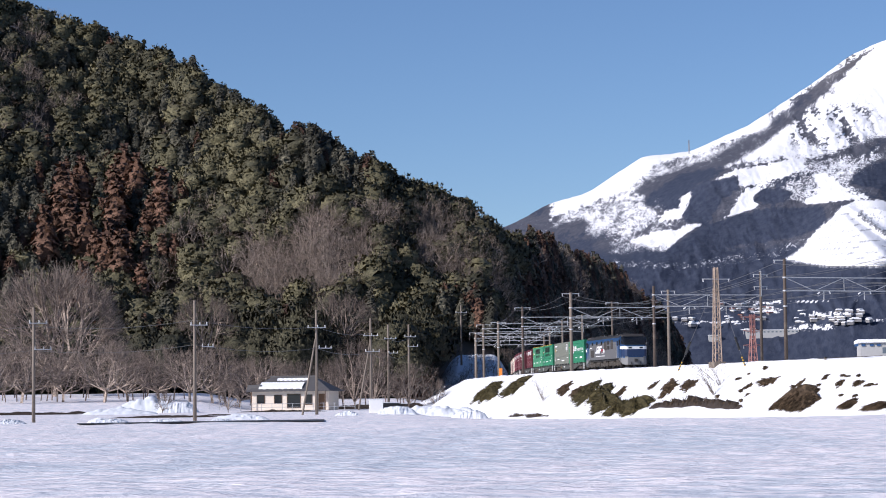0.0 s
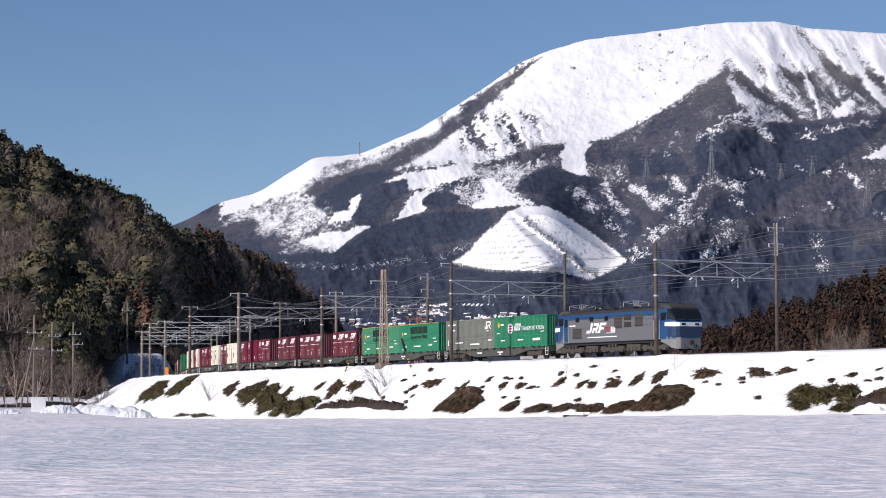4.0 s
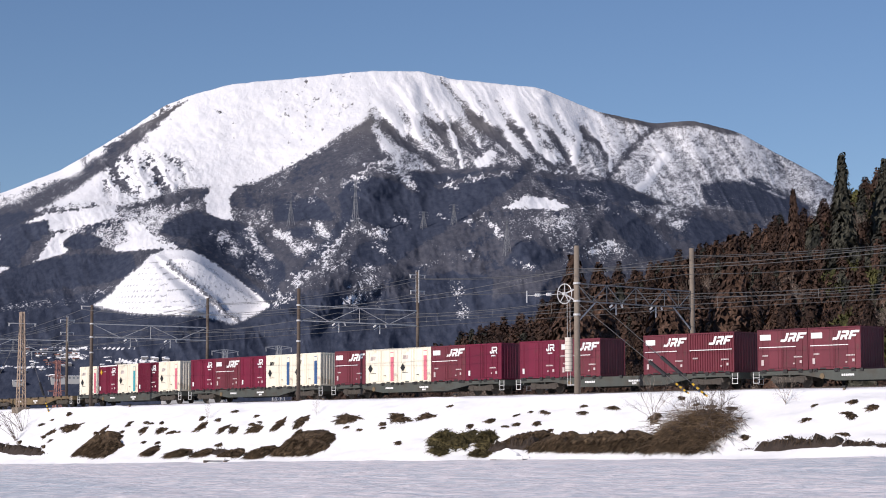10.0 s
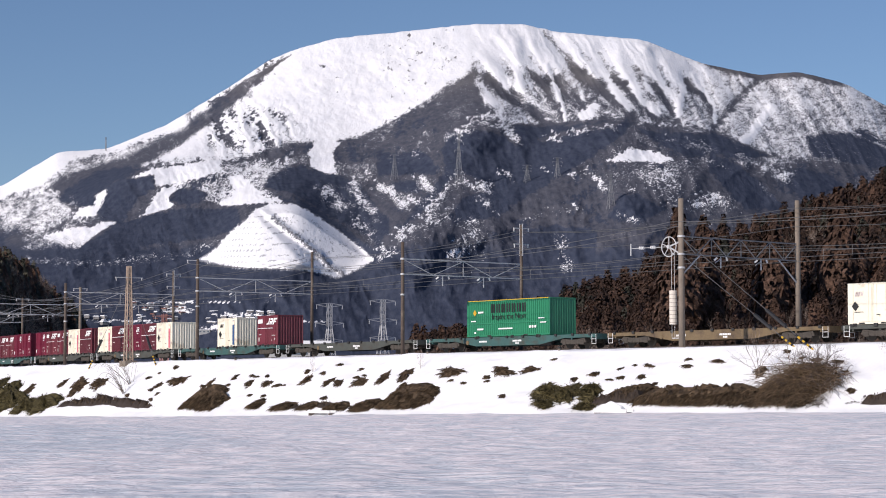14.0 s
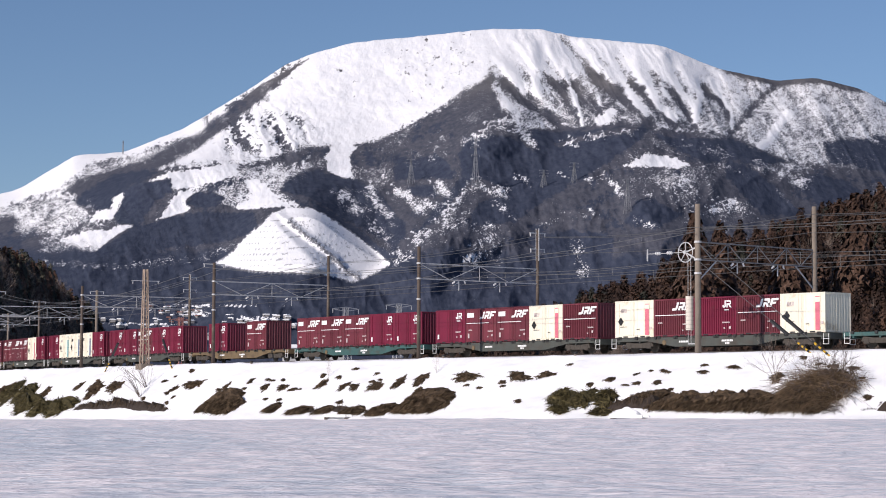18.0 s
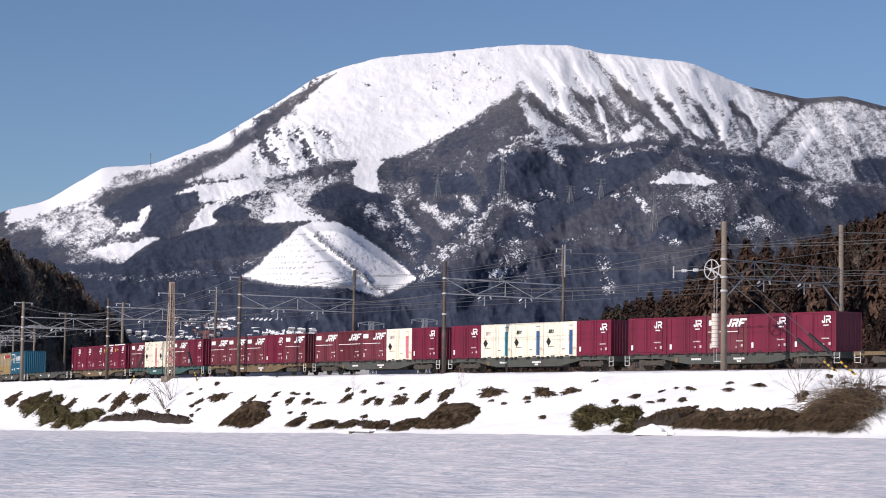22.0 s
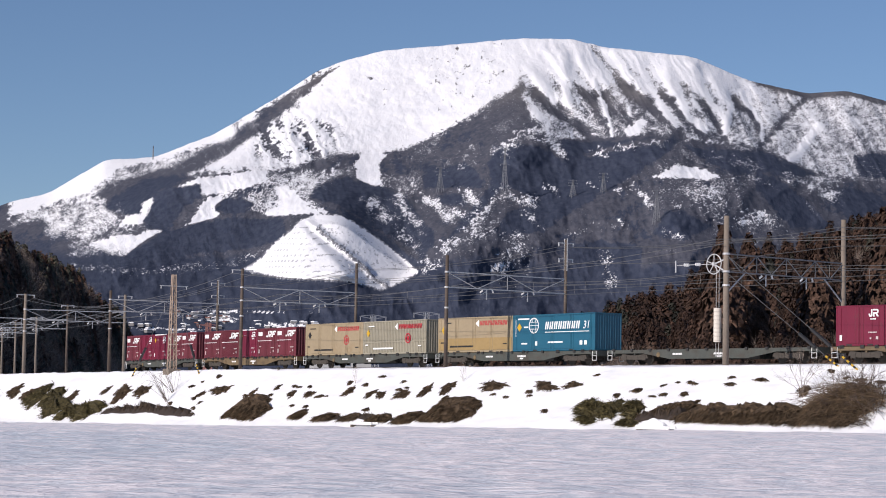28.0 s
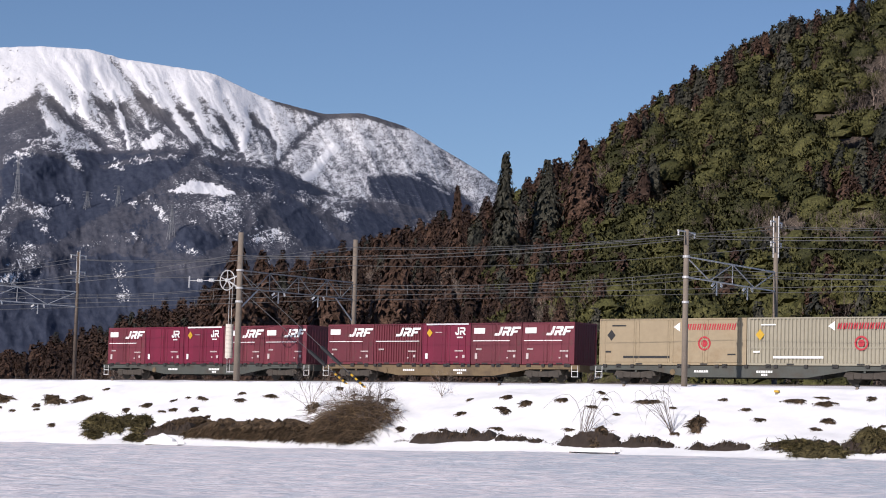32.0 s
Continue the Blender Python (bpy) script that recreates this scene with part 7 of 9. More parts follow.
def build_wires():
    ss = sorted(p[0] for p in PORTALS)
    tops = {p[0]: p for p in PORTALS}
    R = 0.017
    for dy in (-0.92, 0.92):
        wire_run([line(s, NEAR + dy, tops[s][1] - 0.4 - (1.1 if s in (-36.0, -63.8, -122.5) else 0)) for s in ss], R, "feeder wire on the field side pole tops", 0.45)
    for dy, dz in ((-0.65, -0.55), (0.65, -0.55), (0.6, -1.75)):
        wire_run([line(s, FAR + dy, tops[s][2] + dz) for s in ss], R, "feeder wire on the hill side pole tops", 0.45)
    for off in (0.0, 3.8):
        wire_run([line(s, off + 0.1, RAIL + 6.15) for s in ss], R, "carrier wire over the railway track", 0.55)
        wire_run([line(s, off + (0.18 if i % 2 else -0.18), RAIL + 5.15) for i, s in enumerate(ss)], R * 0.9, "contact wire over the railway track", 0.03)
    wire_run([line(s, NEAR - 0.3, RAIL + 5.55) for s in ss], R * 0.8, "lower return wire along the poles", 0.4)
    # droppers between carrier and contact wire
    bm = bmesh.new()
    for off in (0.0, 3.8):
        for a, b in zip(ss, ss[1:]):
            k = max(2, int((b - a) / 5))
            for i in range(1, k):
                f = i / k
                s = a + (b - a) * f
                rod(bm, line(s, off + 0.1, RAIL + 5.15 - 0.02), line(s, off + 0.1, RAIL + 6.15 - 0.55 * 4 * f * (1 - f)), 0.008, n=3, cap=False)
    tagged(new("wire_droppers", finish("wire_droppers", bm, M_WIRE)), "thin droppers between carrier and contact wires", "overhead wire", kind="stuff")


build_wires()
# ---------------------------------------------------------------- dead grass, brush and things on the bank
M_GRASS = leaf_material("dead grass", (0.046, 0.031, 0.020), (0.175, 0.120, 0.072))
M_BRUSH = leaf_material("olive brush", (0.030, 0.026, 0.012), (0.155, 0.125, 0.055))
M_DEADWOOD = material("dead wood", (0.13, 0.10, 0.08), 0.9, vary=0.2, scale=6)
M_EARTH = material("dark wet earth", (0.034, 0.024, 0.019), 0.95, vary=0.5, scale=2.5, bump=0.6, bump_scale=12)


def tuft(name, label, s0, off0, ws, wo, height, mat, seed, blades=420, lean=0.5, blade=0.45, base=True, torn=1.0, category="grass clump", group="grass clumps on the bank", face=False, skew=0.35):
    """A patch of dead growth that follows the bank: ws metres along the track, wo metres down the slope, with a lumpy thatch and blades."""
    rng = random.Random(seed)
    g = thing(name, label, category, group)
    sh = [rng.uniform(0, 6.28) for _ in range(3)]

    def reach(a):
        return 0.95 + torn * (0.22 * math.sin(2 * a + sh[0]) + 0.17 * math.sin(3 * a + sh[1]) + 0.16 * math.sin(7 * a + sh[2]) + 0.12 * math.sin(13 * a + sh[0]))

    def spot(r, a):
        k = r * reach(a)
        u, v = k * math.cos(a), min(k * math.sin(a), 1.0 if torn > 0.5 else 0.5)
        return s0 + u * ws / 2 + v * skew * ws / 2, off0 + v * wo / 2

    def surf(s, off, lift):
        p = line(s, off)
        return (p.x, p.y, float(slope_z(s, off)) + lift)

    if base:
        V, F = [surf(s0, off0, height * 0.75)], []
        na, nr = 40, 5
        for j in range(1, nr + 1):
            for i in range(na):
                a = 2 * math.pi * i / na
                r = j / nr
                s, o = spot(r, a)
                lump = height * (1 - r**2.2) * (0.6 + 0.5 * rng.random()) if j < nr else -0.12
                V.append(surf(s + rng.gauss(0, 0.03), o + rng.gauss(0, 0.03), lump))
        for i in range(na):
            F.append((0, 1 + i, 1 + (i + 1) % na))
        me_f = F + []
        for j in range(nr - 1):
            for i in range(na):
                a, b = 1 + j * na + i, 1 + j * na + (i + 1) % na
                c, d = a + na, b + na
                me_f += [(a, c, d), (a, d, b)]
        me = fast_mesh("thatch", V, me_f, mat, True)
        attribute(me, "tone", [0.12 + 0.25 * rng.random() for _ in V])
        part("thatch", me, None, g)
    V, F, C = [], [], []
    for _ in range(blades):
        a, r = rng.uniform(0, 6.28), math.sqrt(rng.random()) * 1.02
        s, o = spot(r, a)
        lift = height * max(0, 1 - r**2.2) * 0.7
        p = Vector(surf(s, o, lift - 0.02))
        L = blade * rng.uniform(0.5, 1.4)
        down = (line(s, o + 1) - line(s, o)).normalized()
        d = (down * rng.gauss(lean, 0.5) + Vector((rng.gauss(0, 0.6), rng.gauss(0, 0.6), rng.uniform(-0.25, 0.5) - lean * 0.45))).normalized()
        e = d.cross(Vector((rng.gauss(0, 1), rng.gauss(0, 1), rng.gauss(0, 1)))).normalized() * rng.uniform(0.012, 0.03)
        n = len(V)
        mid = p + d * L * 0.55 + Vector((0, 0, 0.03))
        tip = p + d * L - Vector((0, 0, 0.12 * L))
        V += [p - e, p + e, mid + e * 0.8, mid - e * 0.8, tip]
        F += [(n, n + 1, n + 2), (n, n + 2, n + 3), (n + 3, n + 2, n + 4)]
        c = rng.uniform(0.05, 0.95)
        C += [c * 0.8, c * 0.8, c, c, c]
    me = fast_mesh("grass", [tuple(v) for v in V], F, mat)
    attribute(me, "tone", C)
    part("grass", me, None, g)
    return g


GRASS_LABEL = "patch of dead brown grass poking through the snow"
# s, off, along, down, height
HIGH = [(-88.5, 11.9, 3.2, 2.2, 0.25), (-91, 12.3, 1.4, 1.3, 0.15), (-103, 12.0, 2.6, 3.0, 0.25), (-106.5, 12.4, 3.2, 3.6, 0.3), (-111, 12.0, 1.6, 2.0, 0.2), (-117.5, 12.7, 2.2, 2.6, 0.25),
        (-82.5, 12.2, 0.8, 1.2, 0.12), (-80, 11.4, 0.6, 1.0, 0.1), (-76.5, 12.3, 0.9, 1.5, 0.12), (-74.0, 12.3, 1.2, 1.5, 0.15), (-70.5, 11.0, 0.7, 0.7, 0.1), (-69.0, 12.1, 1.4, 2.0, 0.3), (-65.8, 12.4, 0.9, 1.6, 0.15)]
HIGH2 = [(-64.2, 12.6, 1.0, 1.4, 0.15), (-62.0, 12.4, 1.5, 2.2, 0.22), (-59.8, 12.0, 1.3, 2.4, 0.22), (-57.6, 11.8, 1.5, 2.4, 0.4), (-56.3, 13.0, 0.8, 1.4, 0.15), (-53, 11.5, 3.4, 1.7, 0.25), (-47.6, 11.6, 2.6, 1.6, 0.22), (-45.3, 11.4, 2.0, 1.4, 0.25),
         (-39, 11.8, 0.7, 0.9, 0.1), (-37.4, 11.3, 0.5, 0.6, 0.08), (-36.2, 12.5, 0.6, 0.8, 0.12), (-34.6, 12.4, 0.5, 0.8, 0.12), (-30, 10.9, 1.2, 0.7, 0.12), (-32, 11.3, 1.0, 0.5, 0.1), (-26, 11.9, 0.9, 1.8, 0.15), (-33, 13.0, 0.5, 0.5, 0.1)]
HIGH3 = [(-13.5, 11.0, 0.8, 0.7, 0.2), (-12.0, 11.5, 0.8, 0.8, 0.25), (-10.0, 11.1, 0.7, 0.8, 0.2), (-15.5, 12.4, 0.6, 0.9, 0.15), (-16, 10.8, 0.4, 0.4, 0.1), (-5.0, 10.9, 1.7, 0.8, 0.2), (3.0, 10.7, 1.5, 0.7, 0.16), (4.7, 11.0, 1.4, 0.9, 0.18),
         (6.8, 10.3, 0.5, 0.7, 0.15), (2.0, 12.6, 0.7, 0.6, 0.12), (-7.6, 10.7, 0.4, 0.4, 0.08), (8.5, 13.2, 0.5, 0.4, 0.1), (-0.9, 10.6, 0.5, 0.4, 0.1), (-131, 12.2, 5.0, 3.0, 0.35), (-137, 11.9, 4.5, 3.0, 0.35), (-124, 12.4, 2.6, 3.0, 0.3)]
for i, (s, o, a, b, h) in enumerate(HIGH + HIGH2 + HIGH3):
    tuft("grass_clump", GRASS_LABEL, s, o, a * 0.95, b * 0.6, h * 0.45, M_GRASS, 100 + i, blades=int(60 + 130 * a * b), lean=1.6, blade=0.22)
_t = random.Random(91)
for i in range(64):
    s = _t.uniform(-100, 6)
    o = _t.uniform(9.6, 12.8) if i % 3 else _t.uniform(12.6, 14.4)
    w = _t.uniform(0.25, 0.7)
    tuft("grass_clump", "small tuft of dead grass in the snow", s, o, w * 1.4, w * 0.7, 0.06, M_GRASS, 600 + i, blades=int(40 + 90 * w), lean=1.4, blade=0.16, skew=0.6)
# mounds and brush at the foot of the bank
FOOT = [(-79.2, 14.5, 5.2, 3.2, 0.95), (-54.0, 14.4, 5.2, 3.6, 0.55), (-57.5, 15.2, 2.6, 1.6, 0.35), (-60.5, 15.3, 2.6, 1.1, 0.3), (-64.0, 15.2, 2.0, 1.0, 0.25), (-67.0, 15.3, 2.6, 1.0, 0.25), (-71.2, 14.9, 1.4, 1.4, 0.3),
        (-33.6, 14.2, 3.4, 1.8, 0.5), (-30.6, 14.7, 4.0, 2.2, 0.6), (-28.0, 14.8, 4.0, 2.2, 0.7), (-25.6, 14.9, 3.6, 2.2, 0.8)]
for i, (s, o, a, b, h) in enumerate(FOOT):
    tuft("grass_mound", "mound of matted dead grass at the foot of the bank", s, o, a, b, h * 1.1, M_GRASS, 200 + i, torn=0.45, skew=-0.15, blades=int(500 + 300 * a * b), lean=1.8, blade=0.46, category="grass mound", group="grass mounds at the foot of the bank")
BRUSH = [(-41.2, 13.9, 2.2, 1.6, 0.5), (-39.2, 14.3, 2.4, 2.0, 0.6), (-37.2, 14.2, 2.0, 1.6, 0.5), (-36.4, 15.4, 1.6, 0.8, 0.3), (-39.8, 15.5, 1.4, 0.8, 0.3), (-117.5, 14.4, 4.6, 3.0, 1.1), (-108.5, 14.8, 5.0, 2.6, 0.9), (-112.5, 15.0, 3.0, 2.0, 0.7), (-121.5, 13.2, 3.6, 3.0, 0.9), (-127.0, 12.8, 4.4, 3.4, 0.6), (8.6, 15.0, 2.6, 1.8, 0.8), (6.0, 15.7, 4.6, 1.4, 0.4), (13, 15.3, 4, 2, 0.6), (-160.0, 11.5, 7, 3, 0.6), (-172.0, 12.3, 9, 4, 0.7)]
for i, (s, o, a, b, h) in enumerate(BRUSH):
    tuft("brush", "low olive brown brush on the snowy bank", s, o, a, b, h, M_BRUSH, 300 + i, blades=int(500 + 120 * a * b), lean=0.2, blade=0.42, category="brush", group="brush on the bank")


def shoulder_stake(s, off, h, mat, label):
    g = thing("marker_stake", label, "marker", "marker stakes along the track", track_frame(s, off, float(slope_z(s, off)) - 0.1))
    bm = bmesh.new()
    box(bm, -0.07, 0.07, -0.07, 0.07, -0.2, h, 0.015)
    part("post", bm, M_POLE, g)
    bm = bmesh.new()
    box(bm, -0.12, 0.12, -0.10, 0.10, h, h + 0.12, 0.02)
    part("cap", bm, mat, g)


for s in (-15.2, -7.4, 5.6, -45.0, -58.5, -84.0):
    shoulder_stake(s, 9.2, 0.2, M_DARK, "short concrete stake with a dark cap in the snow")
shoulder_stake(1.6, 9.8, 0.16, M_YELLOW, "short concrete stake with a yellow cap in the snow")


def ledge(s0, s1, off, h, seed, name="earth_ledge"):
    """A torn edge of dark earth and hanging grass under the snow at the bank's foot."""
    rng = random.Random(seed)
    g = thing(name, "torn dark earth edge with hanging dead grass under the snow", "earth ledge", "earth ledges at the foot of the bank")
    n = max(6, int(abs(s1 - s0) / 0.13))

    def rise(s):
        fade = min(1, 5 * abs(s - s0) / abs(s1 - s0), 5 * abs(s1 - s) / abs(s1 - s0))
        return max(0.02, h * fade * (0.42 + 0.40 * float(vnoise(s * 0.6, 3.1, seed)) + 1.15 * (float(fbm(np.array(s * 2.6), np.array(7.7), 3, seed)) - 0.5)))

    V, F, C = [], [], []
    for i in range(n + 1):
        s = s0 + (s1 - s0) * i / n
        hh = rise(s)
        o = off + 0.35 * (float(vnoise(s * 0.5, 1.3, seed + 1)) - 0.5)
        zb = float(slope_z(s, off + 0.4)) - 0.10
        for d, z in ((0.45, zb), (0.36, zb + hh * 0.5), (0.16, zb + hh), (-0.5, zb + hh * 0.8)):
            p = line(s, o + d)
            V.append((p.x, p.y, z + rng.uniform(-0.05, 0.05)))
            C.append(rng.uniform(0.05, 0.3))
    for i in range(n):
        for k in range(3):
            F.append((4 * i + k, 4 * i + 4 + k, 4 * i + 5 + k, 4 * i + 1 + k))
    me = fast_mesh("earth_face", V, F, M_EARTH)
    part("earth_face", me, None, g)
    V, F, C = [], [], []
    for _ in range(int(abs(s1 - s0) * 80)):
        s = rng.uniform(s0, s1)
        zb = float(slope_z(s, off + 0.4))
        hh = rise(s)
        p = Vector(line(s, off + rng.uniform(0.1, 0.35), zb + hh * rng.uniform(0.4, 1.05)))
        d = (line(s, off + 1) - line(s, off)).normalized() * rng.uniform(0.05, 0.4) + Vector((rng.gauss(0, 0.12), rng.gauss(0, 0.12), -rng.uniform(0.3, 1)))
        d.normalize()
        e = d.cross(Vector((rng.gauss(0, 1), rng.gauss(0, 1), 0.2))).normalized() * 0.018
        q = p + d * rng.uniform(0.15, 0.6) * (hh + 0.05)
        k = len(V)
        V += [tuple(p - e), tuple(p + e), tuple(q)]
        F.append((k, k + 1, k + 2))
        c = rng.uniform(0.0, 0.4)
        C += [c, c, c]
    me = fast_mesh("hanging_grass", V, F, M_GRASS)
    attribute(me, "tone", C)
    part("hanging_grass", me, None, g)
    return g


ledge(-106.0, -86.0, 14.6, 1.0, 41)
ledge(-70.0, -57.0, 15.0, 0.6, 42)
ledge(-37.5, -24.0, 14.8, 1.0, 43)
ledge(-18.2, -8.0, 15.0, 0.85, 44)
ledge(-8.4, -0.6, 15.1, 0.90, 45)
ledge(-0.8, 3.4, 15.2, 0.6, 48)
ledge(3.0, 12.0, 15.4, 0.7, 46)
ledge(-146.0, -128.0, 15.6, 0.40, 47)


def twiggy(name, label, s, off, h, levels, spread, seed, fan=3, w=1.0, category="shrub", tone=0.25, first=0.30):
    """A leafless bush or vine of real twigs."""
    rng = random.Random(seed)
    V, F, C = dome(rng, spread, 0.12, 7, 4, 5, 2, 0.007)
    p = line(s, off)
    V = V * np.array([h * w, h * w, h]) + np.array([p.x, p.y, float(slope_z(s, off)) - 0.1])
    me = fast_mesh(name, V, F, M_TWIG)
    attribute(me, "tone", np.clip(C * 0.5 + tone, 0, 0.99))
    return tagged(new(name, me), label, category, "bare shrubs on the bank")


def strand(V, F, C, p, path, w, tone):
    """A thin dry stalk along a path of offsets from p."""
    pts = [p + q for q in path]
    n = len(V)
    for i, q in enumerate(pts):
        d = (pts[min(i + 1, len(pts) - 1)] - pts[max(i - 1, 0)]).normalized()
        e = d.cross(Vector((0.35, 0.9, 0.2))).normalized() * w * (1 - 0.7 * i / len(pts))
        V += [tuple(q - e), tuple(q + e)]
        C += [tone, tone]
    for i in range(len(pts) - 1):
        k = n + 2 * i
        F += [(k, k + 1, k + 3), (k, k + 3, k + 2)]


def big_bush():
    """A collapsed bramble: stalks that spring from the bank's upper side and hang over the mound, and loose canes above it."""
    rng = random.Random(77)
    g = thing("bramble_bush", "large tangled dead bush of brown stalks against the bank", "bush", "")
    for nm, count, tones in (("stalk_tangle", 2600, (0.0, 0.45)), ("cane_tangle", 1500, (0.1, 0.98))):
        V, F, C = [], [], []
        for _ in range(count):
            s = -21.6 + rng.gauss(0, 1.25)
            top = nm == "cane_tangle"
            o = rng.uniform(12.6, 14.6) if top else rng.uniform(12.9, 15.6)
            k = max(0.0, 1 - ((s + 21.0) / (3.6 if s < -21.0 else 2.0)) ** 2)
            if k <= 0:
                continue
            swell = math.sin(min(1, max(0, (o - 12.2) / 3.8)) * math.pi) ** 0.7
            z = float(slope_z(s, o)) + (0.80 * k * swell + 0.12) * (rng.uniform(0.55, 1.2) if top else rng.uniform(0.1, 0.95))
            p = Vector(line(s, o, z))
            down = (line(s, o + 1) - line(s, o)).normalized()
            side = (line(s + 1, o) - line(s, o)).normalized()
            L = rng.uniform(0.25, 0.9) if top else rng.uniform(0.2, 0.6)
            lean_ = rng.gauss(-0.1, 1.5)
            rise = rng.uniform(-0.4, 1.6) if top else rng.uniform(-0.4, 0.7)
            path = [(down * f + side * lean_ * f * 0.9 + Vector((0, 0, rise * f - 0.9 * f * f))) * L for f in (0, 0.3, 0.6, 1.0)]
            strand(V, F, C, p, path, rng.uniform(0.008, 0.016), rng.uniform(*tones))
        me = fast_mesh(nm, V, F, M_GRASS)
        attribute(me, "tone", C)
        part(nm, me, None, g)
    for ds, o, h, w in ((-1.6, 13.4, 1.3, 1.3), (-0.5, 13.2, 1.7, 1.2), (0.6, 13.1, 2.0, 1.1), (1.3, 13.6, 1.6, 1.2), (0.2, 14.2, 1.4, 1.4), (-1.0, 14.4, 1.1, 1.5), (1.5, 14.5, 1.1, 1.4)):
        V, F, C = dome(rng, 0.75, 0.16, 7, 6, 7, 2, 0.014)
        p = line(-21.4 + ds, o)
        V = V * np.array([h * w, h * w, h]) + np.array([p.x, p.y, float(slope_z(-21.4 + ds, o)) + 0.1])
        me = fast_mesh("cane", V, F, M_TWIG)
        attribute(me, "tone", np.clip(C * 0.3 + 0.12 * rng.random(), 0, 0.9))
        part("cane", me, None, g)
    return g


tuft("grass_mound", "broad mound of matted dead grass under a bush", -22.3, 14.5, 4.8, 3.2, 0.75, M_GRASS, 290, torn=0.5, blades=4200, lean=1.6, blade=0.50, category="grass mound", group="grass mounds at the foot of the bank")
big_bush()
twiggy("bare_shrub", "small leafless tree with crooked grey branches on the bank", -25.6, 12.6, 3.0, 5, 0.62, 31, 3, 1.0, "shrub", 0.3)
twiggy("bare_shrub", "leafless twiggy shrub beside the brush", -23.6, 12.4, 2.4, 5, 0.7, 32, 3, 1.1, "shrub", 0.3)
twiggy("bare_shrub", "thin leafless shrub on the upper bank", -18.0, 10.6, 1.8, 4, 0.6, 33, 2, 1.0, "shrub", 0.3)
twiggy("bare_shrub", "straw coloured grass plume on the upper bank", -69.6, 11.2, 1.5, 4, 0.35, 36, 3, 0.6, "shrub", 0.6)
twiggy("bare_shrub", "straw coloured grass plume on the upper bank", -57.0, 11.0, 1.5, 4, 0.35, 37, 3, 0.6, "shrub", 0.6)
for s, o, k in ((-6.6, 14.8, 51), (-2.0, 14.0, 52), (-95.0, 13.4, 53), (-96.5, 12.2, 54), (-139.0, 13.6, 55)):
    rng = random.Random(k)
    bm = bmesh.new()
    for j in range(16):
        p = Vector(line(s + rng.gauss(0, 0.15), o + rng.gauss(0, 0.1)))
        p.z = float(slope_z(s, o)) - 0.1
        a = rng.uniform(0, 6.28)
        top = Vector((rng.gauss(0.3 if k == 51 else -0.9, 0.5), rng.gauss(0, 0.4), rng.uniform(1.6, 3.0)))
        bend = Vector((rng.gauss(0, 0.8), rng.gauss(0, 0.5), -rng.uniform(0.3, 1.6)))
        prev = p
        for i in range(1, 8):
            f = i / 7
            q = p + top * math.sin(f * 1.9) / 0.95 + bend * f * f
            rod(bm, prev, q, 0.014 * (1 - 0.6 * f), n=4, cap=False)
            prev = q
    tagged(new("bare_vine", finish("bare_vine", bm, M_DEADWOOD)), "loops of bare brown vine on the snowy bank", "vine", "bare shrubs on the bank")
tuft("grass_mound", "dark clump of rotten stalks at the vine's root", -5.6, 15.0, 0.9, 1.4, 0.7, M_GRASS, 291, blades=260, category="grass mound", group="grass mounds at the foot of the bank")
tuft("grass_mound", "dark clump of dead stalks on the snowy bank", -1.0, 13.4, 0.9, 1.2, 0.45, M_GRASS, 292, blades=260, category="grass mound", group="grass mounds at the foot of the bank")


def bench(s, off, L, label, heap=0.0):
    """A low white frame of pipes and boards half sunk in the snow."""
    z = float(slope_z(s, off)) - 0.02
    b = thing("white_trough", label, "trough", "white troughs at the field's edge", track_frame(s, off, z))
    bm = bmesh.new()
    box(bm, -L / 2, L / 2, -0.3, -0.24, 0.12, 0.32, 0.01)
    part("board", bm, M_CERAMIC, b)
    bm = bmesh.new()
    box(bm, -L / 2, L / 2, 0.24, 0.3, 0.12, 0.32, 0.01)
    part("board", bm, M_CERAMIC, b)
    bm = bmesh.new()
    box(bm, -L / 2, L / 2, -0.25, 0.25, 0.14, 0.18)
    part("bottom", bm, M_WHITE, b)
    for x in (-L / 2 + 0.1, L / 2 - 0.1):
        bm = bmesh.new()
        box(bm, x - 0.05, x + 0.05, -0.28, 0.28, -0.3, 0.12)
        part("foot", bm, M_POLE, b)
    if heap:
        bm = bmesh.new()
        bmesh.ops.create_grid(bm, x_segments=14, y_segments=6, size=0.5)
        for v in bm.verts:
            u, w = v.co.x * 2, v.co.y * 2
            v.co = Vector((u * 0.36 * L - 0.1, w * 0.27, 0.17 + heap * (max(0.0, 1 - u * u) * (1 - w * w)) ** 0.45 * (0.9 + 0.1 * math.sin(5 * u + 2))))
        part("snow_heap", bm, M_SNOW, b, "rounded heap of snow")
    return b


bench(-61.0, 16.3, 2.6, "white concrete trough standing in the snow")
bench(-33.1, 16.4, 2.7, "white pipe trough heaped with snow", 0.62)
bench(-5.0, 16.4, 2.7, "white concrete trough below the vine")
# ---------------------------------------------------------------- the hamlet's edge below the western hill
def polar(az, d, z=0.0):
    a = radians(az)
    return Vector((-d * math.sin(a), d * math.cos(a), z))


def facing(az, d, z=0.0, turn=0.0):
    """A pose whose -y looks back to the camera."""
    p = polar(az, d, z)
    return pose(p.x, p.y, p.z, 0, 0, az + turn)


def lie(az, d):
    p = polar(az, d)
    return float(ground_z(np.array(p.x), np.array(p.y)))


M_WALL = material("cream render wall", (0.72, 0.63, 0.53), 0.85, vary=0.05, scale=1.5)
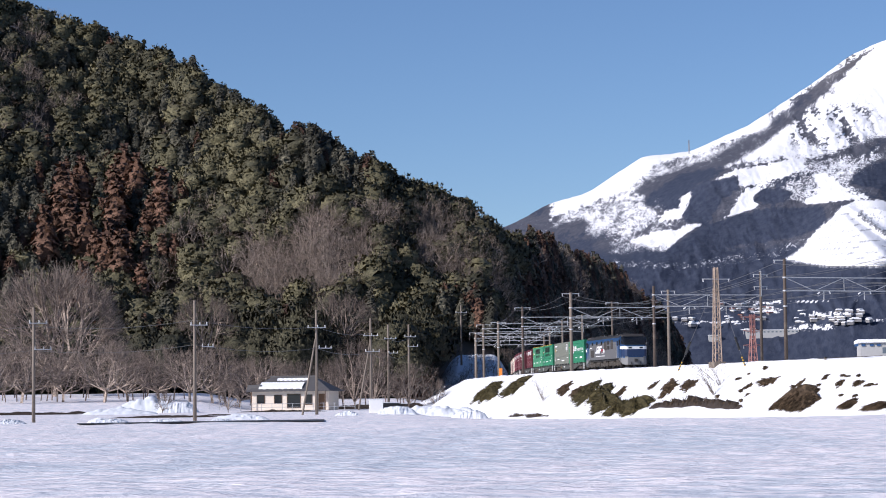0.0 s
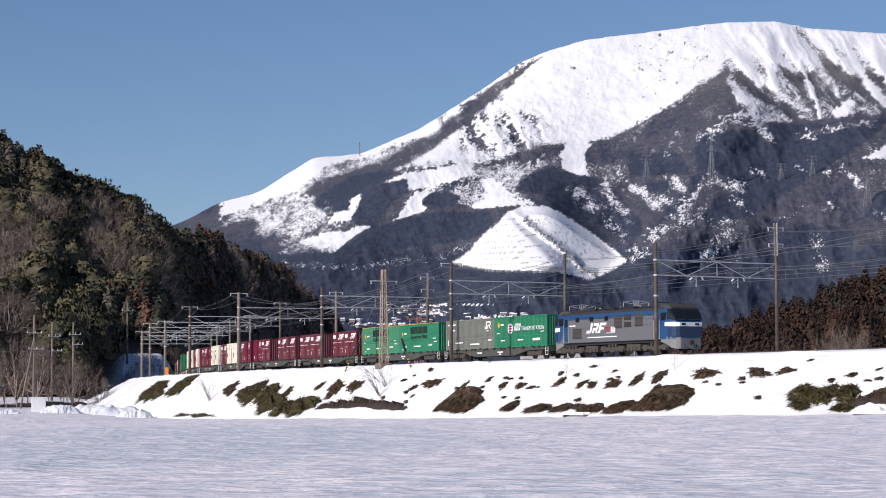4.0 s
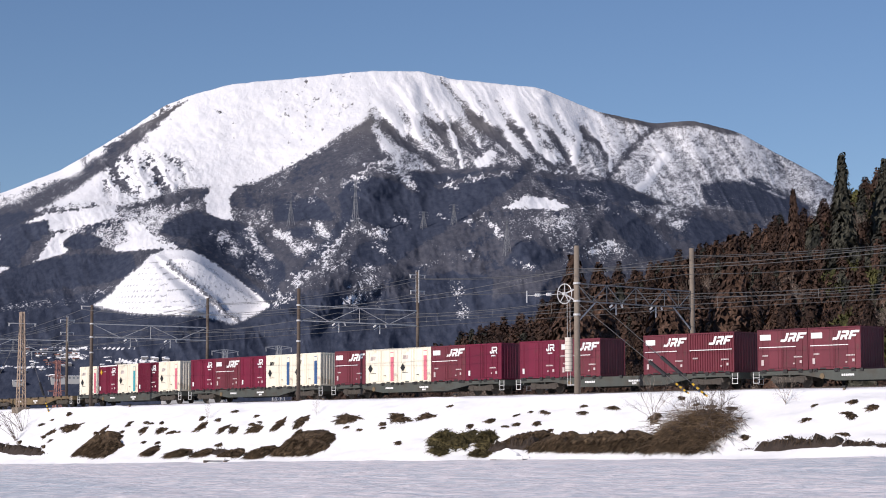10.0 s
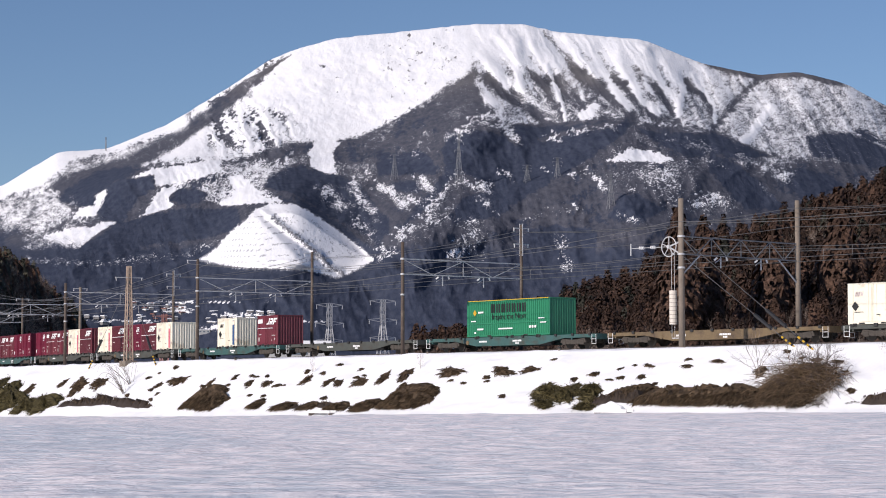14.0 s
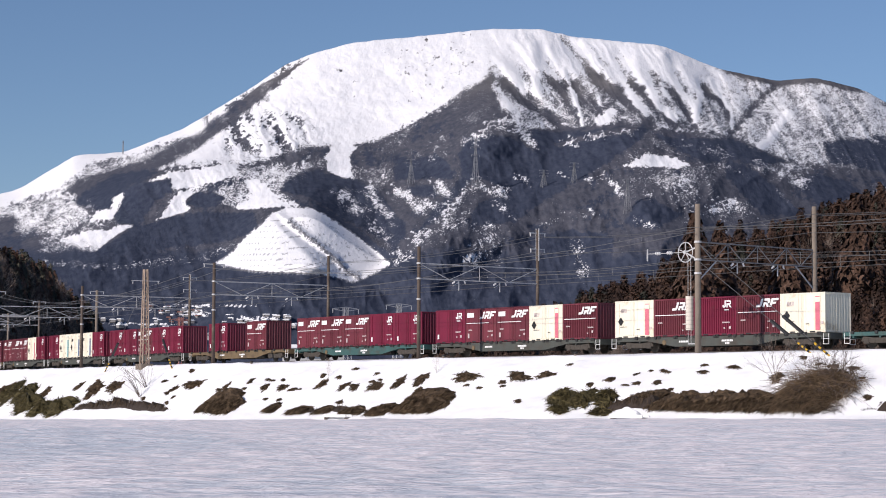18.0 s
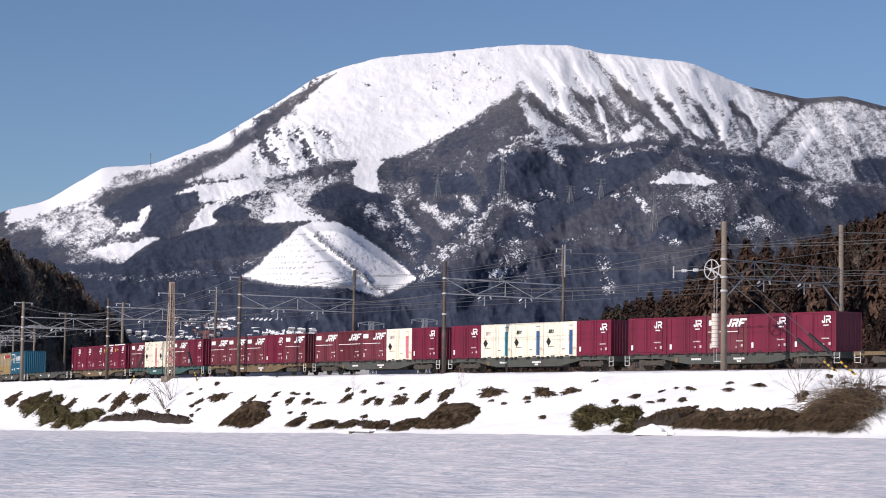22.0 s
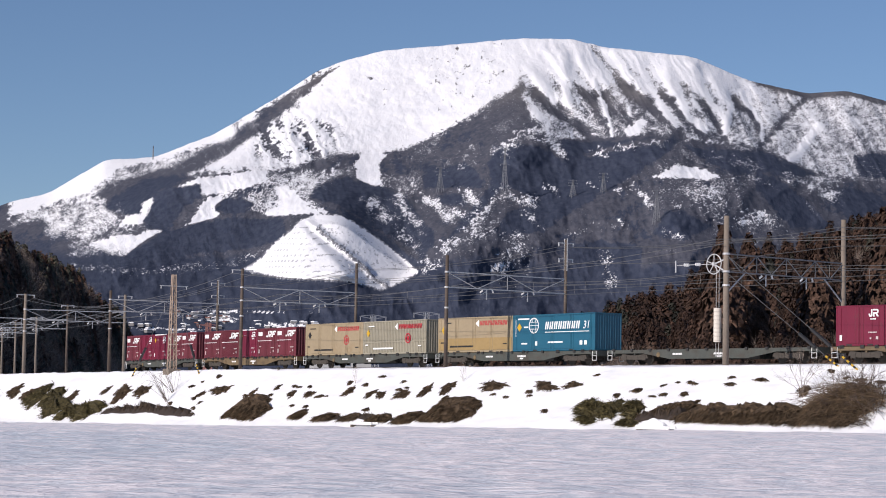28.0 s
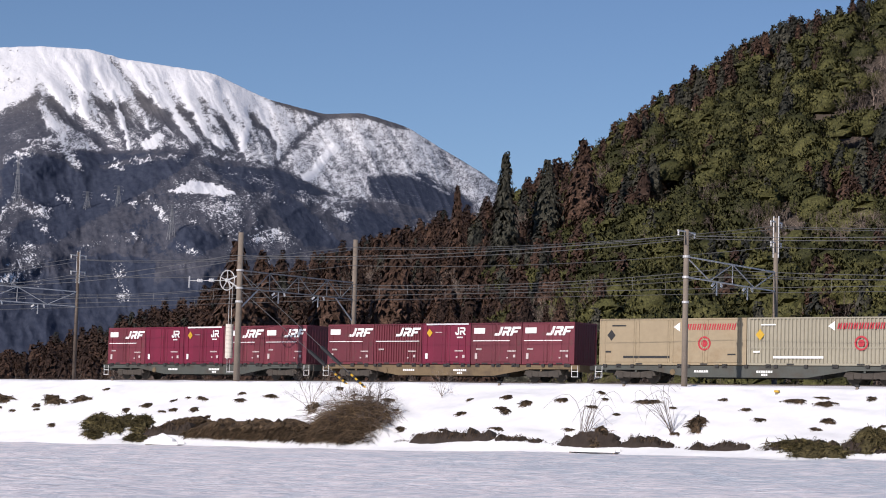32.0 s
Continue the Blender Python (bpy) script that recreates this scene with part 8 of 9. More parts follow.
M_TILE = material("grey roof tiles", (0.10, 0.095, 0.095), 0.6, vary=0.15, scale=5)
M_WOOD = material("brown wood", (0.16, 0.09, 0.05), 0.7, vary=0.2, scale=5)
M_ASPHALT = material("wet asphalt", (0.040, 0.042, 0.046), 0.55, vary=0.2, scale=1.2)
# old snow with bluish shade put into its colour
M_SHADEDSNOW = material("shaded old snow", (0.72, 0.75, 0.80), 0.75, vary=0.06, scale=0.4, bump=0.3, bump_scale=3)


def utility_pole(az, d, base, top, arms, lean_to=None, seed=1):
    h = top - base
    g = thing("utility_pole", "grey concrete utility pole with white insulators", "utility pole", "utility poles by the road", facing(az, d, base, 20))
    tapered_pole(g, 0.19, 0.12, h, M_POLE, -1.2)
    for k, (dz, half, shift) in enumerate(arms):
        bm = bmesh.new()
        bar(bm, (-half + shift, -0.15, h - dz), (half + shift, -0.15, h - dz), 0.09)
        a = part("crossarm", bm, M_STEEL, g, "galvanized crossarm")
        for x in (-0.9, 0.1, 0.9):
            insulator_string(a, (x * half + shift, -0.15, h - dz), (x * half + shift, -0.15, h - dz + 0.3), n=3, r=0.08)
    if lean_to:
        bm = bmesh.new()
        rod(bm, (lean_to, 0, -0.6), (-0.1, 0, h * 0.72), 0.12, 0.09, n=10)
        part("strut_pole", bm, M_POLE, g, "leaning strut pole")
    return g


UTIL = [(25.3, 220, -0.35, 13.2 - 2.0, ((1.6, 0.95, 0.4), (4.2, 0.9, 0.9))), (21.17, 214, -0.1, 11.5, ((2.4, 0.9, 0.4), (4.5, 0.6, 1.3))), (18.0, 245, 0.2, 11.8, ((2.0, 1.1, 0.0), (4.3, 0.8, 1.0))),
        (16.58, 277, 0.4, 12.0, ((2.2, 1.0, 0.0), (4.2, 1.0, 0.2))), (16.12, 306, 0.7, 12.2, ((2.0, 0.9, 0.3), (4.0, 0.7, 0.7))), (15.58, 318, 1.0, 12.6, ((1.8, 0.9, 0.2), (3.2, 0.8, 0.6))), (14.2, 395, 9.0, 18.7, ((1.4, 1.1, 0.0),))]
for i, (a, d, b, t, arms) in enumerate(UTIL):
    utility_pole(a, d, b, t, arms, lean_to=-1.8 if i in (2, 3) else None)
for dz in (1.9, 4.3):
    pts = [polar(a, d, t - dz) for a, d, b, t, arms in UTIL[:6]]
    wire_run([polar(30, 225, 11.3 - dz)] + pts, 0.018, "power line wire between the utility poles", 0.5, "power_line")


def house():
    g = thing("house", "small cream house with a snow patched grey tile roof", "house", "", facing(18.55, 288, 0.45, -14))
    L, W, h = 5.0, 3.4, 2.5
    bm = bmesh.new()
    box(bm, -L, L - 1.6, -W, W, 0, h)
    box(bm, L - 1.6, L, -W + 0.9, W, 0, h)
    part("wall", bm, M_WALL, g, "cream rendered wall")
    bm = bmesh.new()
    ev, rz = 0.7, 4.35
    A = [(-L - ev, -W - ev, h - 0.05), (L + ev, -W - ev, h - 0.05), (L + ev, W + ev, h - 0.05), (-L - ev, W + ev, h - 0.05)]
    R = [(-L + 1.8, 0, rz), (L - 2.4, 0, rz)]
    v = [bm.verts.new(p) for p in A + R]
    for q in ((0, 1, 5, 4), (1, 2, 5), (2, 3, 4, 5), (3, 0, 4), (3, 2, 1, 0)):
        bm.faces.new([v[i] for i in q])
    roof = part("roof", bm, M_TILE, g, "grey tiled hip roof")
    bm = bmesh.new()
    bar(bm, (-L + 1.6, 0, rz + 0.06), (L - 2.2, 0, rz + 0.06), 0.3, 0.22)
    part("ridge", bm, M_TILE, roof)
    # snow still lying on the field side of the roof
    for x0, x1, f0, f1 in ((-4.1, 1.7, 0.15, 0.58), (-2.2, 2.0, 0.72, 0.86)):
        bm = bmesh.new()

        def on(x, f, up):
            return (x, -W - ev + f * (W + ev), h - 0.05 + f * (rz - h + 0.05) + up)

        n = 14
        lo, hi = [], []
        for i in range(n + 1):
            x = x0 + (x1 - x0) * i / n
            lo.append((bm.verts.new(on(x, f0 + 0.03 * (i % 2), 0.02)), bm.verts.new(on(x, f0 + 0.05 + 0.03 * (i % 2), 0.2))))
            hi.append((bm.verts.new(on(x, f1, 0.02)), bm.verts.new(on(x, f1 - 0.03, 0.18))))
        for i in range(n):
            bm.faces.new((lo[i][0], lo[i + 1][0], lo[i + 1][1], lo[i][1]))
            bm.faces.new((lo[i][1], lo[i + 1][1], hi[i + 1][1], hi[i][1]))
            bm.faces.new((hi[i][1], hi[i + 1][1], hi[i + 1][0], hi[i][0]))
        part("roof_snow", bm, M_SNOW, roof, "snow left on the roof")
    for x, z, w, hh in ((-3.8, 1.45, 0.95, 1.0), (-1.5, 1.45, 0.95, 1.0), (0.6, 1.2, 1.7, 1.7), (2.6, 1.35, 0.8, 1.2)):
        bm = bmesh.new()
        box(bm, x - w / 2 - 0.07, x + w / 2 + 0.07, -W - 0.05, -W + 0.02, z - hh / 2 - 0.07, z + hh / 2 + 0.07)
        win = part("window_frame", bm, M_WOOD, g)
        bm = bmesh.new()
        box(bm, x - w / 2, x + w / 2, -W - 0.07, -W - 0.04, z - hh / 2, z + hh / 2)
        part("pane", bm, M_GLASS, win)
    bm = bmesh.new()
    box(bm, 3.7, 4.5, -W + 0.84, -W + 0.92, 0.1, 2.1)
    part("door", bm, M_WOOD, g)
    bm = bmesh.new()
    prism(bm, [(-5.9, 2.45), (-3.6, 2.45), (-3.9, 3.35), (-5.6, 3.35)], -W + 0.3, W - 1.0)
    part("porch_roof", bm, M_TILE, g)
    for x in (4.9, -4.95):
        bm = bmesh.new()
        rod(bm, (x, -W - 0.5, 0), (x, -W - 0.5, 2.5), 0.06, n=6)
        part("post", bm, M_WOOD, g)


house()


def fence(az0, az1, d, h=1.0):
    g = thing("wire_fence", "low grey wire fence in front of the house", "fence", "")
    n = 14
    pts = []
    for i in range(n + 1):
        a = az0 + (az1 - az0) * i / n
        p = polar(a, d, lie(a, d) - 0.3)
        pts.append(p)
        bm = bmesh.new()
        rod(bm, p, p + Vector((0, 0, h + 0.3)), 0.035, n=5)
        part("post", bm, M_STEEL, g)
    for z in (0.5, 0.95):
        bm = bmesh.new()
        for a, b in zip(pts, pts[1:]):
            rod(bm, a + Vector((0, 0, z + 0.3)), b + Vector((0, 0, z + 0.3)), 0.02, n=4, cap=False)
        part("rail", bm, M_STEEL, g)


fence(20.8, 17.0, 276)


def snow_pile(az, d, w, h, seed, label="lumpy heap of cleared snow", mat=None, name="snow_heap", category="snow heap", group="heaps of cleared snow"):
    """A heap of cleared snow in lumps."""
    rng = random.Random(seed)
    z0 = lie(az, d)
    c = polar(az, d)
    right = Vector((math.cos(radians(az)), math.sin(radians(az)), 0))
    deep = Vector((-math.sin(radians(az)), math.cos(radians(az)), 0))
    n, m = 46, 14
    V, F = [], []
    for i in range(n + 1):
        for j in range(m + 1):
            u, v = -1 + 2 * i / n, -1 + 2 * j / m
            k = max(0, 1 - u * u) ** 0.6 * max(0, 1 - v * v) ** 0.7
            lump = 0.40 + 0.85 * float(fbm(np.array(u * w * 0.4 + seed), np.array(v * 2.3 + seed), 3, seed)) + 0.05 * rng.random()
            p = c + right * (u * w / 2 + rng.gauss(0, 0.05)) + deep * (v * h * 1.2 + rng.gauss(0, 0.05))
            V.append((p.x, p.y, z0 - 0.15 + h * k * lump))
    for i in range(n):
        for j in range(m):
            a = i * (m + 1) + j
            F.append((a, a + 1, a + m + 2, a + m + 1))
    return tagged(new(name, fast_mesh(name, V, F, mat or M_SHADEDSNOW, True)), label, category, group)


for i, (a, d, w, h) in enumerate(((22.35, 268, 9.5, 1.9), (23.1, 258, 9, 1.0), (15.1, 246, 6.5, 1.2), (14.45, 243, 6.5, 1.5), (15.9, 244, 4.5, 1.1), (23.4, 205, 4.0, 0.7), (25.9, 205, 3.0, 0.6), (21.9, 208, 3.6, 0.5), (20.6, 208, 3, 0.4), (20.0, 222, 6.0, 0.7), (14.0, 236, 4.0, 1.3), (17.2, 240, 3.0, 0.6), (21.6, 266, 5, 1.6))):
    snow_pile(a, d, w, h, 60 + i)


for i, (a, d, w, h) in enumerate(((25.7, 262, 16, 0.55), (24.2, 266, 9, 0.45), (21.9, 240, 14, 0.42), (20.4, 246, 7, 0.36), (18.9, 262, 12, 0.4), (16.9, 300, 9, 0.8), (15.6, 310, 8, 0.8))):
    snow_pile(a, d, w, h, 90 + i, "dark strip of wet earth and dead grass between snow banks", M_EARTH, "earth_verge", "verge", "dark verges by the road")


def strip_of_road():
    a = np.linspace(24.2, 17.8, 40)
    V, F = [], []
    for i, q in enumerate(a):
        for d in (196 + 1.2 * math.sin(q), 198.6 + 9 * (24.2 - q) / 6.4):
            V.append((*polar(q, d)[:2], lie(q, d) + 0.06))
    for i in range(len(a) - 1):
        F.append((2 * i, 2 * i + 1, 2 * i + 3, 2 * i + 2))
    tagged(new("road", fast_mesh("road", V, F, M_ASPHALT)), "cleared wet asphalt lane between snow banks", "road", kind="structure")


strip_of_road()


def snowy_cut():
    """The snowy, bushy cutting under the hill beside the railway."""
    a, k = np.linspace(15.3, 12.6, 40), np.linspace(0, 1, 24)
    A, K = np.meshgrid(a, k, indexing="ij")
    D = 372 + 34 * K
    Z = 0.4 + 9.5 * K**1.2 * step(15.4, 14.2, A) * step(12.4, 13.4, A) + 1.6 * (fbm(A * 9, K * 5, 3, 71) - 0.5) * np.sin(K * 3.1)
    V = np.stack([-D * np.sin(np.radians(A)), D * np.cos(np.radians(A)), Z], -1).reshape(-1, 3)
    tagged(new("snowy_cutting", fast_mesh("snowy_cutting", V, grid_faces(40, 24), M_SHADEDSNOW, True)), "shaded snowy cutting slope with dark scrub", "slope", kind="structure")
    rng = random.Random(9)
    rows = []
    for _ in range(170):
        kk, aa = rng.random(), rng.uniform(12.8, 15.0)
        d = 371 + 34 * kk
        p = polar(aa, d)
        rows.append((p.x, p.y, 0.4 + 9.5 * kk**1.2, rng.uniform(1.0, 2.6), 1.3, rng.uniform(-0.1, 0.1)))
    forest("cutting_scrub", BARE[:2], rows, M_TWIG, "dark leafless scrub on the snowy cutting", "scrub")


snowy_cut()


def car():
    g = thing("parked_car", "dark grey estate car parked behind snow heaps", "car", "", facing(16.0, 262, lie(16.0, 262) - 0.55, 8))
    bm = bmesh.new()
    prism(bm, [(-2.15, 0.35), (2.15, 0.35), (2.2, 0.8), (1.2, 0.95), (0.6, 1.45), (-1.7, 1.5), (-2.15, 0.95)], -0.82, 0.82)
    part("body", bm, M_CARPAINT, g)
    bm = bmesh.new()
    prism(bm, [(1.05, 0.98), (0.55, 1.38), (-1.6, 1.42), (-1.9, 0.98)], -0.835, -0.82)
    part("side_window", bm, M_GLASS, g)
    for x in (-1.35, 1.35):
        for y in (-0.72, 0.72):
            bm = bmesh.new()
            rod(bm, (x, y - 0.1, 0.32), (x, y + 0.1, 0.32), 0.32, n=16)
            w = part("wheel", bm, M_BLACK, g)
    bm = bmesh.new()
    box(bm, -1.6, 0.5, -0.7, 0.7, 1.48, 1.56, 0.02)
    part("roof_snow", bm, M_SNOW, g)


M_CARPAINT = material("dark car paint", (0.05, 0.055, 0.065), 0.25, metal=0.4, vary=0.03)
car()
bm = bmesh.new()
box(bm, -0.8, 0.8, -0.4, 0.4, -0.1, 1.5, 0.03)
cab_ = thing("white_cabinet", "white metal cabinet beside the road", "cabinet", "", facing(16.45, 250, lie(16.45, 250)))
part("case", bm, M_WHITE, cab_)
bm = bmesh.new()
box(bm, -0.85, 0.85, -0.45, 0.45, 1.5, 1.6, 0.02)
part("lid", bm, M_SNOW, cab_, "cap of snow")
bar_ = thing("orange_barrier", "orange and yellow barrier board at the bank's end", "barrier", "", track_frame(-183, 9.0, RAIL - 0.6))
bm = bmesh.new()
box(bm, -1.1, 1.1, -0.05, 0.05, 0.2, 1.2, 0.01)
part("board", bm, M_ORANGE, bar_)
for x in (-0.9, 0.9):
    bm = bmesh.new()
    rod(bm, (x, 0.08, -0.5), (x, 0.08, 1.2), 0.05, n=6)
    part("post", bm, M_STEEL, bar_)


def bare_tree(name, label, az, d, h, seed, rx=0.6, fork=0.22, mains=9, subs=8, twigs=8, tone=0.28, z=None, girth=0.012, flat=1.0, arch=0.0):
    """A leafless tree as trunk with limbs, and a crown of twigs."""
    rng = random.Random(seed)
    V, F, C = dome(rng, rx, fork, mains, subs, twigs, 3, girth, flat, arch)
    p = polar(az, d, lie(az, d) if z is None else z)
    V = V * h + np.array([p.x, p.y, p.z - 0.2])
    g = thing(name, label, "tree", "bare trees by the road")
    thick = C[F[:, 0]] > 0.45
    for nm, sel in (("trunk", thick), ("crown", ~thick)):
        f = F[sel]
        used = np.unique(f)
        back = np.zeros(len(V), int)
        back[used] = np.arange(len(used))
        me = fast_mesh(nm, V[used], back[f], M_TWIG)
        attribute(me, "tone", np.clip(C[used] * 0.75 + tone - (0.02 if nm == "trunk" else 0.14), 0, 0.99))
        part(nm, me, None, g)
    return g


bare_tree("zelkova_tree", "large spreading leafless tree with pale limbs and fine grey twigs", 24.75, 345, 20.5, 3, 0.56, 0.24, 12, 11, 13, 0.46, 2.2, 0.013, 1.0, 1.0)
bare_tree("zelkova_tree", "leafless tree with pale branches at the hill's foot", 20.9, 372, 15.5, 5, 0.42, 0.3, 9, 9, 9, 0.25, 4.0, 0.010)
bare_tree("zelkova_tree", "leafless tree with grey branches at the hill's foot", 17.4, 372, 15, 6, 0.5, 0.3, 10, 9, 9, 0.2, 5.0, 0.010)
for i, a in enumerate((26.4, 25.6, 24.55, 23.5, 22.9, 22.1, 21.3, 20.7, 20.0, 19.5)):
    bare_tree("cherry_tree", "low spreading leafless cherry tree in the snow", a, 298 + 7 * (i % 3), 8.2 + 0.9 * (i % 2) - 0.12 * i, 20 + i, 0.66, 0.24, 9, 8, 9, 0.40, lie(a, 300), 0.016, 0.9, 1.0)
for i, (a, d, h) in enumerate(((18.6, 290, 6.5), (17.0, 300, 9.5), (16.5, 294, 8.5), (17.6, 306, 7), (20.3, 262, 4), (15.6, 300, 6.5), (14.9, 296, 4.5), (22.0, 262, 3.2))):
    bare_tree("bare_tree", "small brown leafless tree beside the house", a, d, h, 40 + i, 0.40, 0.15, 9, 8, 8, 0.24, None, 0.010)
_rows = []
_r = random.Random(3)
for _ in range(70):
    a, d = _r.uniform(15.2, 27.5), _r.uniform(312, 340)
    p = polar(a, d)
    _rows.append((p.x, p.y, lie(a, d) + 3.5 * float(step(345, 395, d)), _r.uniform(4.0, 6.8), 1.2, _r.uniform(-0.05, 0.15)))
forest("hill_foot_thicket", BARE, _rows, M_TWIG, "leafless brown thicket along the foot of the hill", "thicket")
_rows = []
for _ in range(130):
    a = _r.choice((_r.uniform(18.6, 21.3), _r.uniform(18.6, 21.3), _r.uniform(15.0, 16.4), _r.uniform(17.5, 18.6), _r.uniform(21.5, 27.5), _r.uniform(21.5, 27.5)))
    d = _r.uniform(366, 420)
    p = polar(a, d)
    # left of 21.4 degrees the low tone paints the shade at the hill's foot
    _rows.append((p.x, p.y, 1.0 + 0.06 * (d - 360), _r.uniform(9, 16) if a < 21.4 else _r.uniform(9, 13), 1.0, _r.uniform(0.05, 0.35) if a < 21.4 else _r.uniform(-0.1, 0.12)))
forest("hill_foot_evergreen", BIGLEAFY, _rows, M_LEAFY, "tall olive evergreen trees at the hill's foot", "trees", soft=0.55)

# ---------------------------------------------------------------- far village, pylons and works below the mountain
def on_hill(az, el):
    """The distance at which the foothills show at that elevation."""
    low, mid, crest = (float(profile(np.array(az), k)) for k in (LOW, MID, CREST))
    if el < low:
        return MTN_NEAR + (MTN_LOW - MTN_NEAR) * max(0, (el + 0.05) / (low + 0.05)) ** 1.25
    if el < mid:
        return MTN_LOW + (MTN_MID - MTN_LOW) * ((el - low) / (mid - low)) ** 0.91
    return MTN_MID + (MTN_TOP - MTN_MID) * ((el - mid) / (crest - mid)) ** 1.087


def far_house(az, el, d, w, dp, h, wall, roof, turn):
    z = EYE + d * math.tan(radians(el))
    g = thing("village_house", "far village house under a snowy roof" if roof is M_SNOW else "far village house with a reddish roof", "house", "houses of the far village", facing(az, d, z, turn))
    bm = bmesh.new()
    box(bm, -w / 2, w / 2, -dp / 2, dp / 2, -2.0, h)
    part("wall", bm, wall, g)
    bm = bmesh.new()
    prism(bm, [(-w / 2 - 0.4, h), (w / 2 + 0.4, h), (w / 2 - 0.8, h + 1.2), (-w / 2 + 0.8, h + 1.2)], -dp / 2 - 0.4, dp / 2 + 0.4)
    part("roof", bm, roof, g)
    bm = bmesh.new()
    box(bm, -w / 2 + 0.6, -w / 2 + 1.6, -dp / 2 - 0.05, -dp / 2 + 0.02, h - 1.2, h - 0.4)
    part("window", bm, M_GLASS, g)


M_ROOFRED = material("reddish roof", (0.22, 0.09, 0.07), 0.7, vary=0.15, scale=1)
M_FARWALL = material("pale far wall", (0.24, 0.23, 0.23), 0.8, vary=0.1, scale=1)
_r = random.Random(12)
for i in range(96):
    if i < 30:
        a, e = _r.uniform(5.9, 7.4), _r.uniform(1.92, 2.42)
    elif i < 74:
        a, e = _r.uniform(3.6, 5.6), _r.uniform(1.85, 2.25)
    else:
        a, e = _r.uniform(6.4, 9.0), _r.uniform(1.7, 2.1)
    d = on_hill(a, e) - 6
    far_house(a, e, d, _r.uniform(4.0, 8.0), _r.uniform(5, 7), _r.uniform(0.8, 1.5), M_FARWALL, M_ROOFRED if (i < 30 and _r.random() < 0.5) else M_SNOW, _r.uniform(-40, 40))


def long_hall(az, el, d, w, dp, h, base, label, marks=False):
    z = EYE + d * math.tan(radians(el))
    g = thing("factory_hall", label, "factory", "low white halls", facing(az, d, z, 4))
    bm = bmesh.new()
    box(bm, -w / 2, w / 2, -dp / 2, dp / 2, -base, h)
    part("wall", bm, M_HALL, g)
    bm = bmesh.new()
    box(bm, -w / 2 - 0.4, w / 2 + 0.4, -dp / 2 - 0.4, dp / 2 + 0.4, h, h + 0.5)
    part("roof", bm, M_SNOW, g, "flat snow covered roof")
    n = int(w / 4.5)
    for i in range(n):
        bm = bmesh.new()
        x = -w / 2 + (i + 0.5) * w / n
        box(bm, x - 1.2, x + 1.2, -dp / 2 - 0.06, -dp / 2 + 0.02, h * 0.35, h * 0.7)
        part("window", bm, M_HALLWIN, g)
    if marks:
        bm = bmesh.new()
        for i, x in enumerate((-5.2, -4.2, -3.0, -2.0)):
            box(bm, x, x + 0.55, -dp / 2 - 0.12, -dp / 2 - 0.05, h * 0.78, h * 0.93)
        part("marking", bm, M_NAVY, g, "dark sign bars")


M_HALL = material("pale cladding", (0.42, 0.42, 0.41), 0.7, vary=0.06, scale=0.3)
M_HALLWIN = material("bluish window strip", (0.12, 0.15, 0.18), 0.3, vary=0.1)
long_hall(6.1, 1.62, on_hill(6.1, 1.62) - 14, 62, 18, 4.6, 8, "long white factory hall below the village")
long_hall(7.6, 1.55, on_hill(7.6, 1.55) - 12, 13, 10, 2.6, 5, "white factory shed below the village")
long_hall(3.15, 0.92, 330, 8.6, 10, 2.4, 9, "white storage building beyond the railway", True)


def pylon(az, d, z0, z1, w0, w1, arms, mat, name="power_pylon", label="grey steel lattice power pylon"):
    g = thing(name, label, "pylon", "power pylons", facing(az, d, z0, 25))
    h = z1 - z0
    k_ = min(0.32, max(0.24, d * 0.0001))
    legs = [(sx, sy) for sx in (-1, 1) for sy in (-1, 1)]

    def at(f, c):
        w = (w0 + (w1 - w0) * min(1, f / 0.75)) / 2
        return (c[0] * w, c[1] * w, h * f)

    for c in legs:
        bm = bmesh.new()
        bar(bm, (at(0, c)[0], at(0, c)[1], -4), at(0.75, c), k_ * 1.3)
        bar(bm, at(0.75, c), at(1, c), k_ * 1.2)
        part("leg", bm, mat, g)
    n = 8
    for i in range(n):
        for a, b in ((0, 1), (1, 3), (3, 2), (2, 0)):
            bm = bmesh.new()
            bar(bm, at(i / n, legs[a]), at((i + 1) / n, legs[b]), k_ * 0.7)
            bar(bm, at(i / n, legs[b]), at((i + 1) / n, legs[a]), k_ * 0.7)
            part("bracing", bm, mat, g)
    for f, half in arms:
        for sx in (-1, 1):
            bm = bmesh.new()
            bar(bm, (0, 0, h * f + half * 0.12), (sx * half, 0, h * f), k_)
            bar(bm, (0, 0, h * f - half * 0.16), (sx * half, 0, h * f), k_)
            part("crossarm", bm, mat, g)
            bm = bmesh.new()
            bar(bm, (sx * half * 0.95, 0, h * f), (sx * half * 0.95, 0, h * f - h * 0.045), k_ * 0.9)
            part("insulator", bm, M_STEEL, g)
    return g


M_PYLONL = material("bright galvanized pylon steel", (0.36, 0.37, 0.39), 0.6, metal=0.3, vary=0.1)
M_PYLON = material("weathered pylon steel", (0.21, 0.22, 0.24), 0.6, metal=0.3, vary=0.1)
M_PYLONR = material("red painted steel", (0.42, 0.20, 0.17), 0.6, vary=0.1)
pylon(2.3, 880, 0, 38.5, 8, 1.6, ((0.99, 6.0), (0.80, 6.5), (0.62, 6.0)), M_PYLONL)
pylon(0.9, 900, 0, 41, 8, 1.6, ((0.99, 6.0), (0.80, 6.5), (0.62, 6.0)), M_PYLONL)
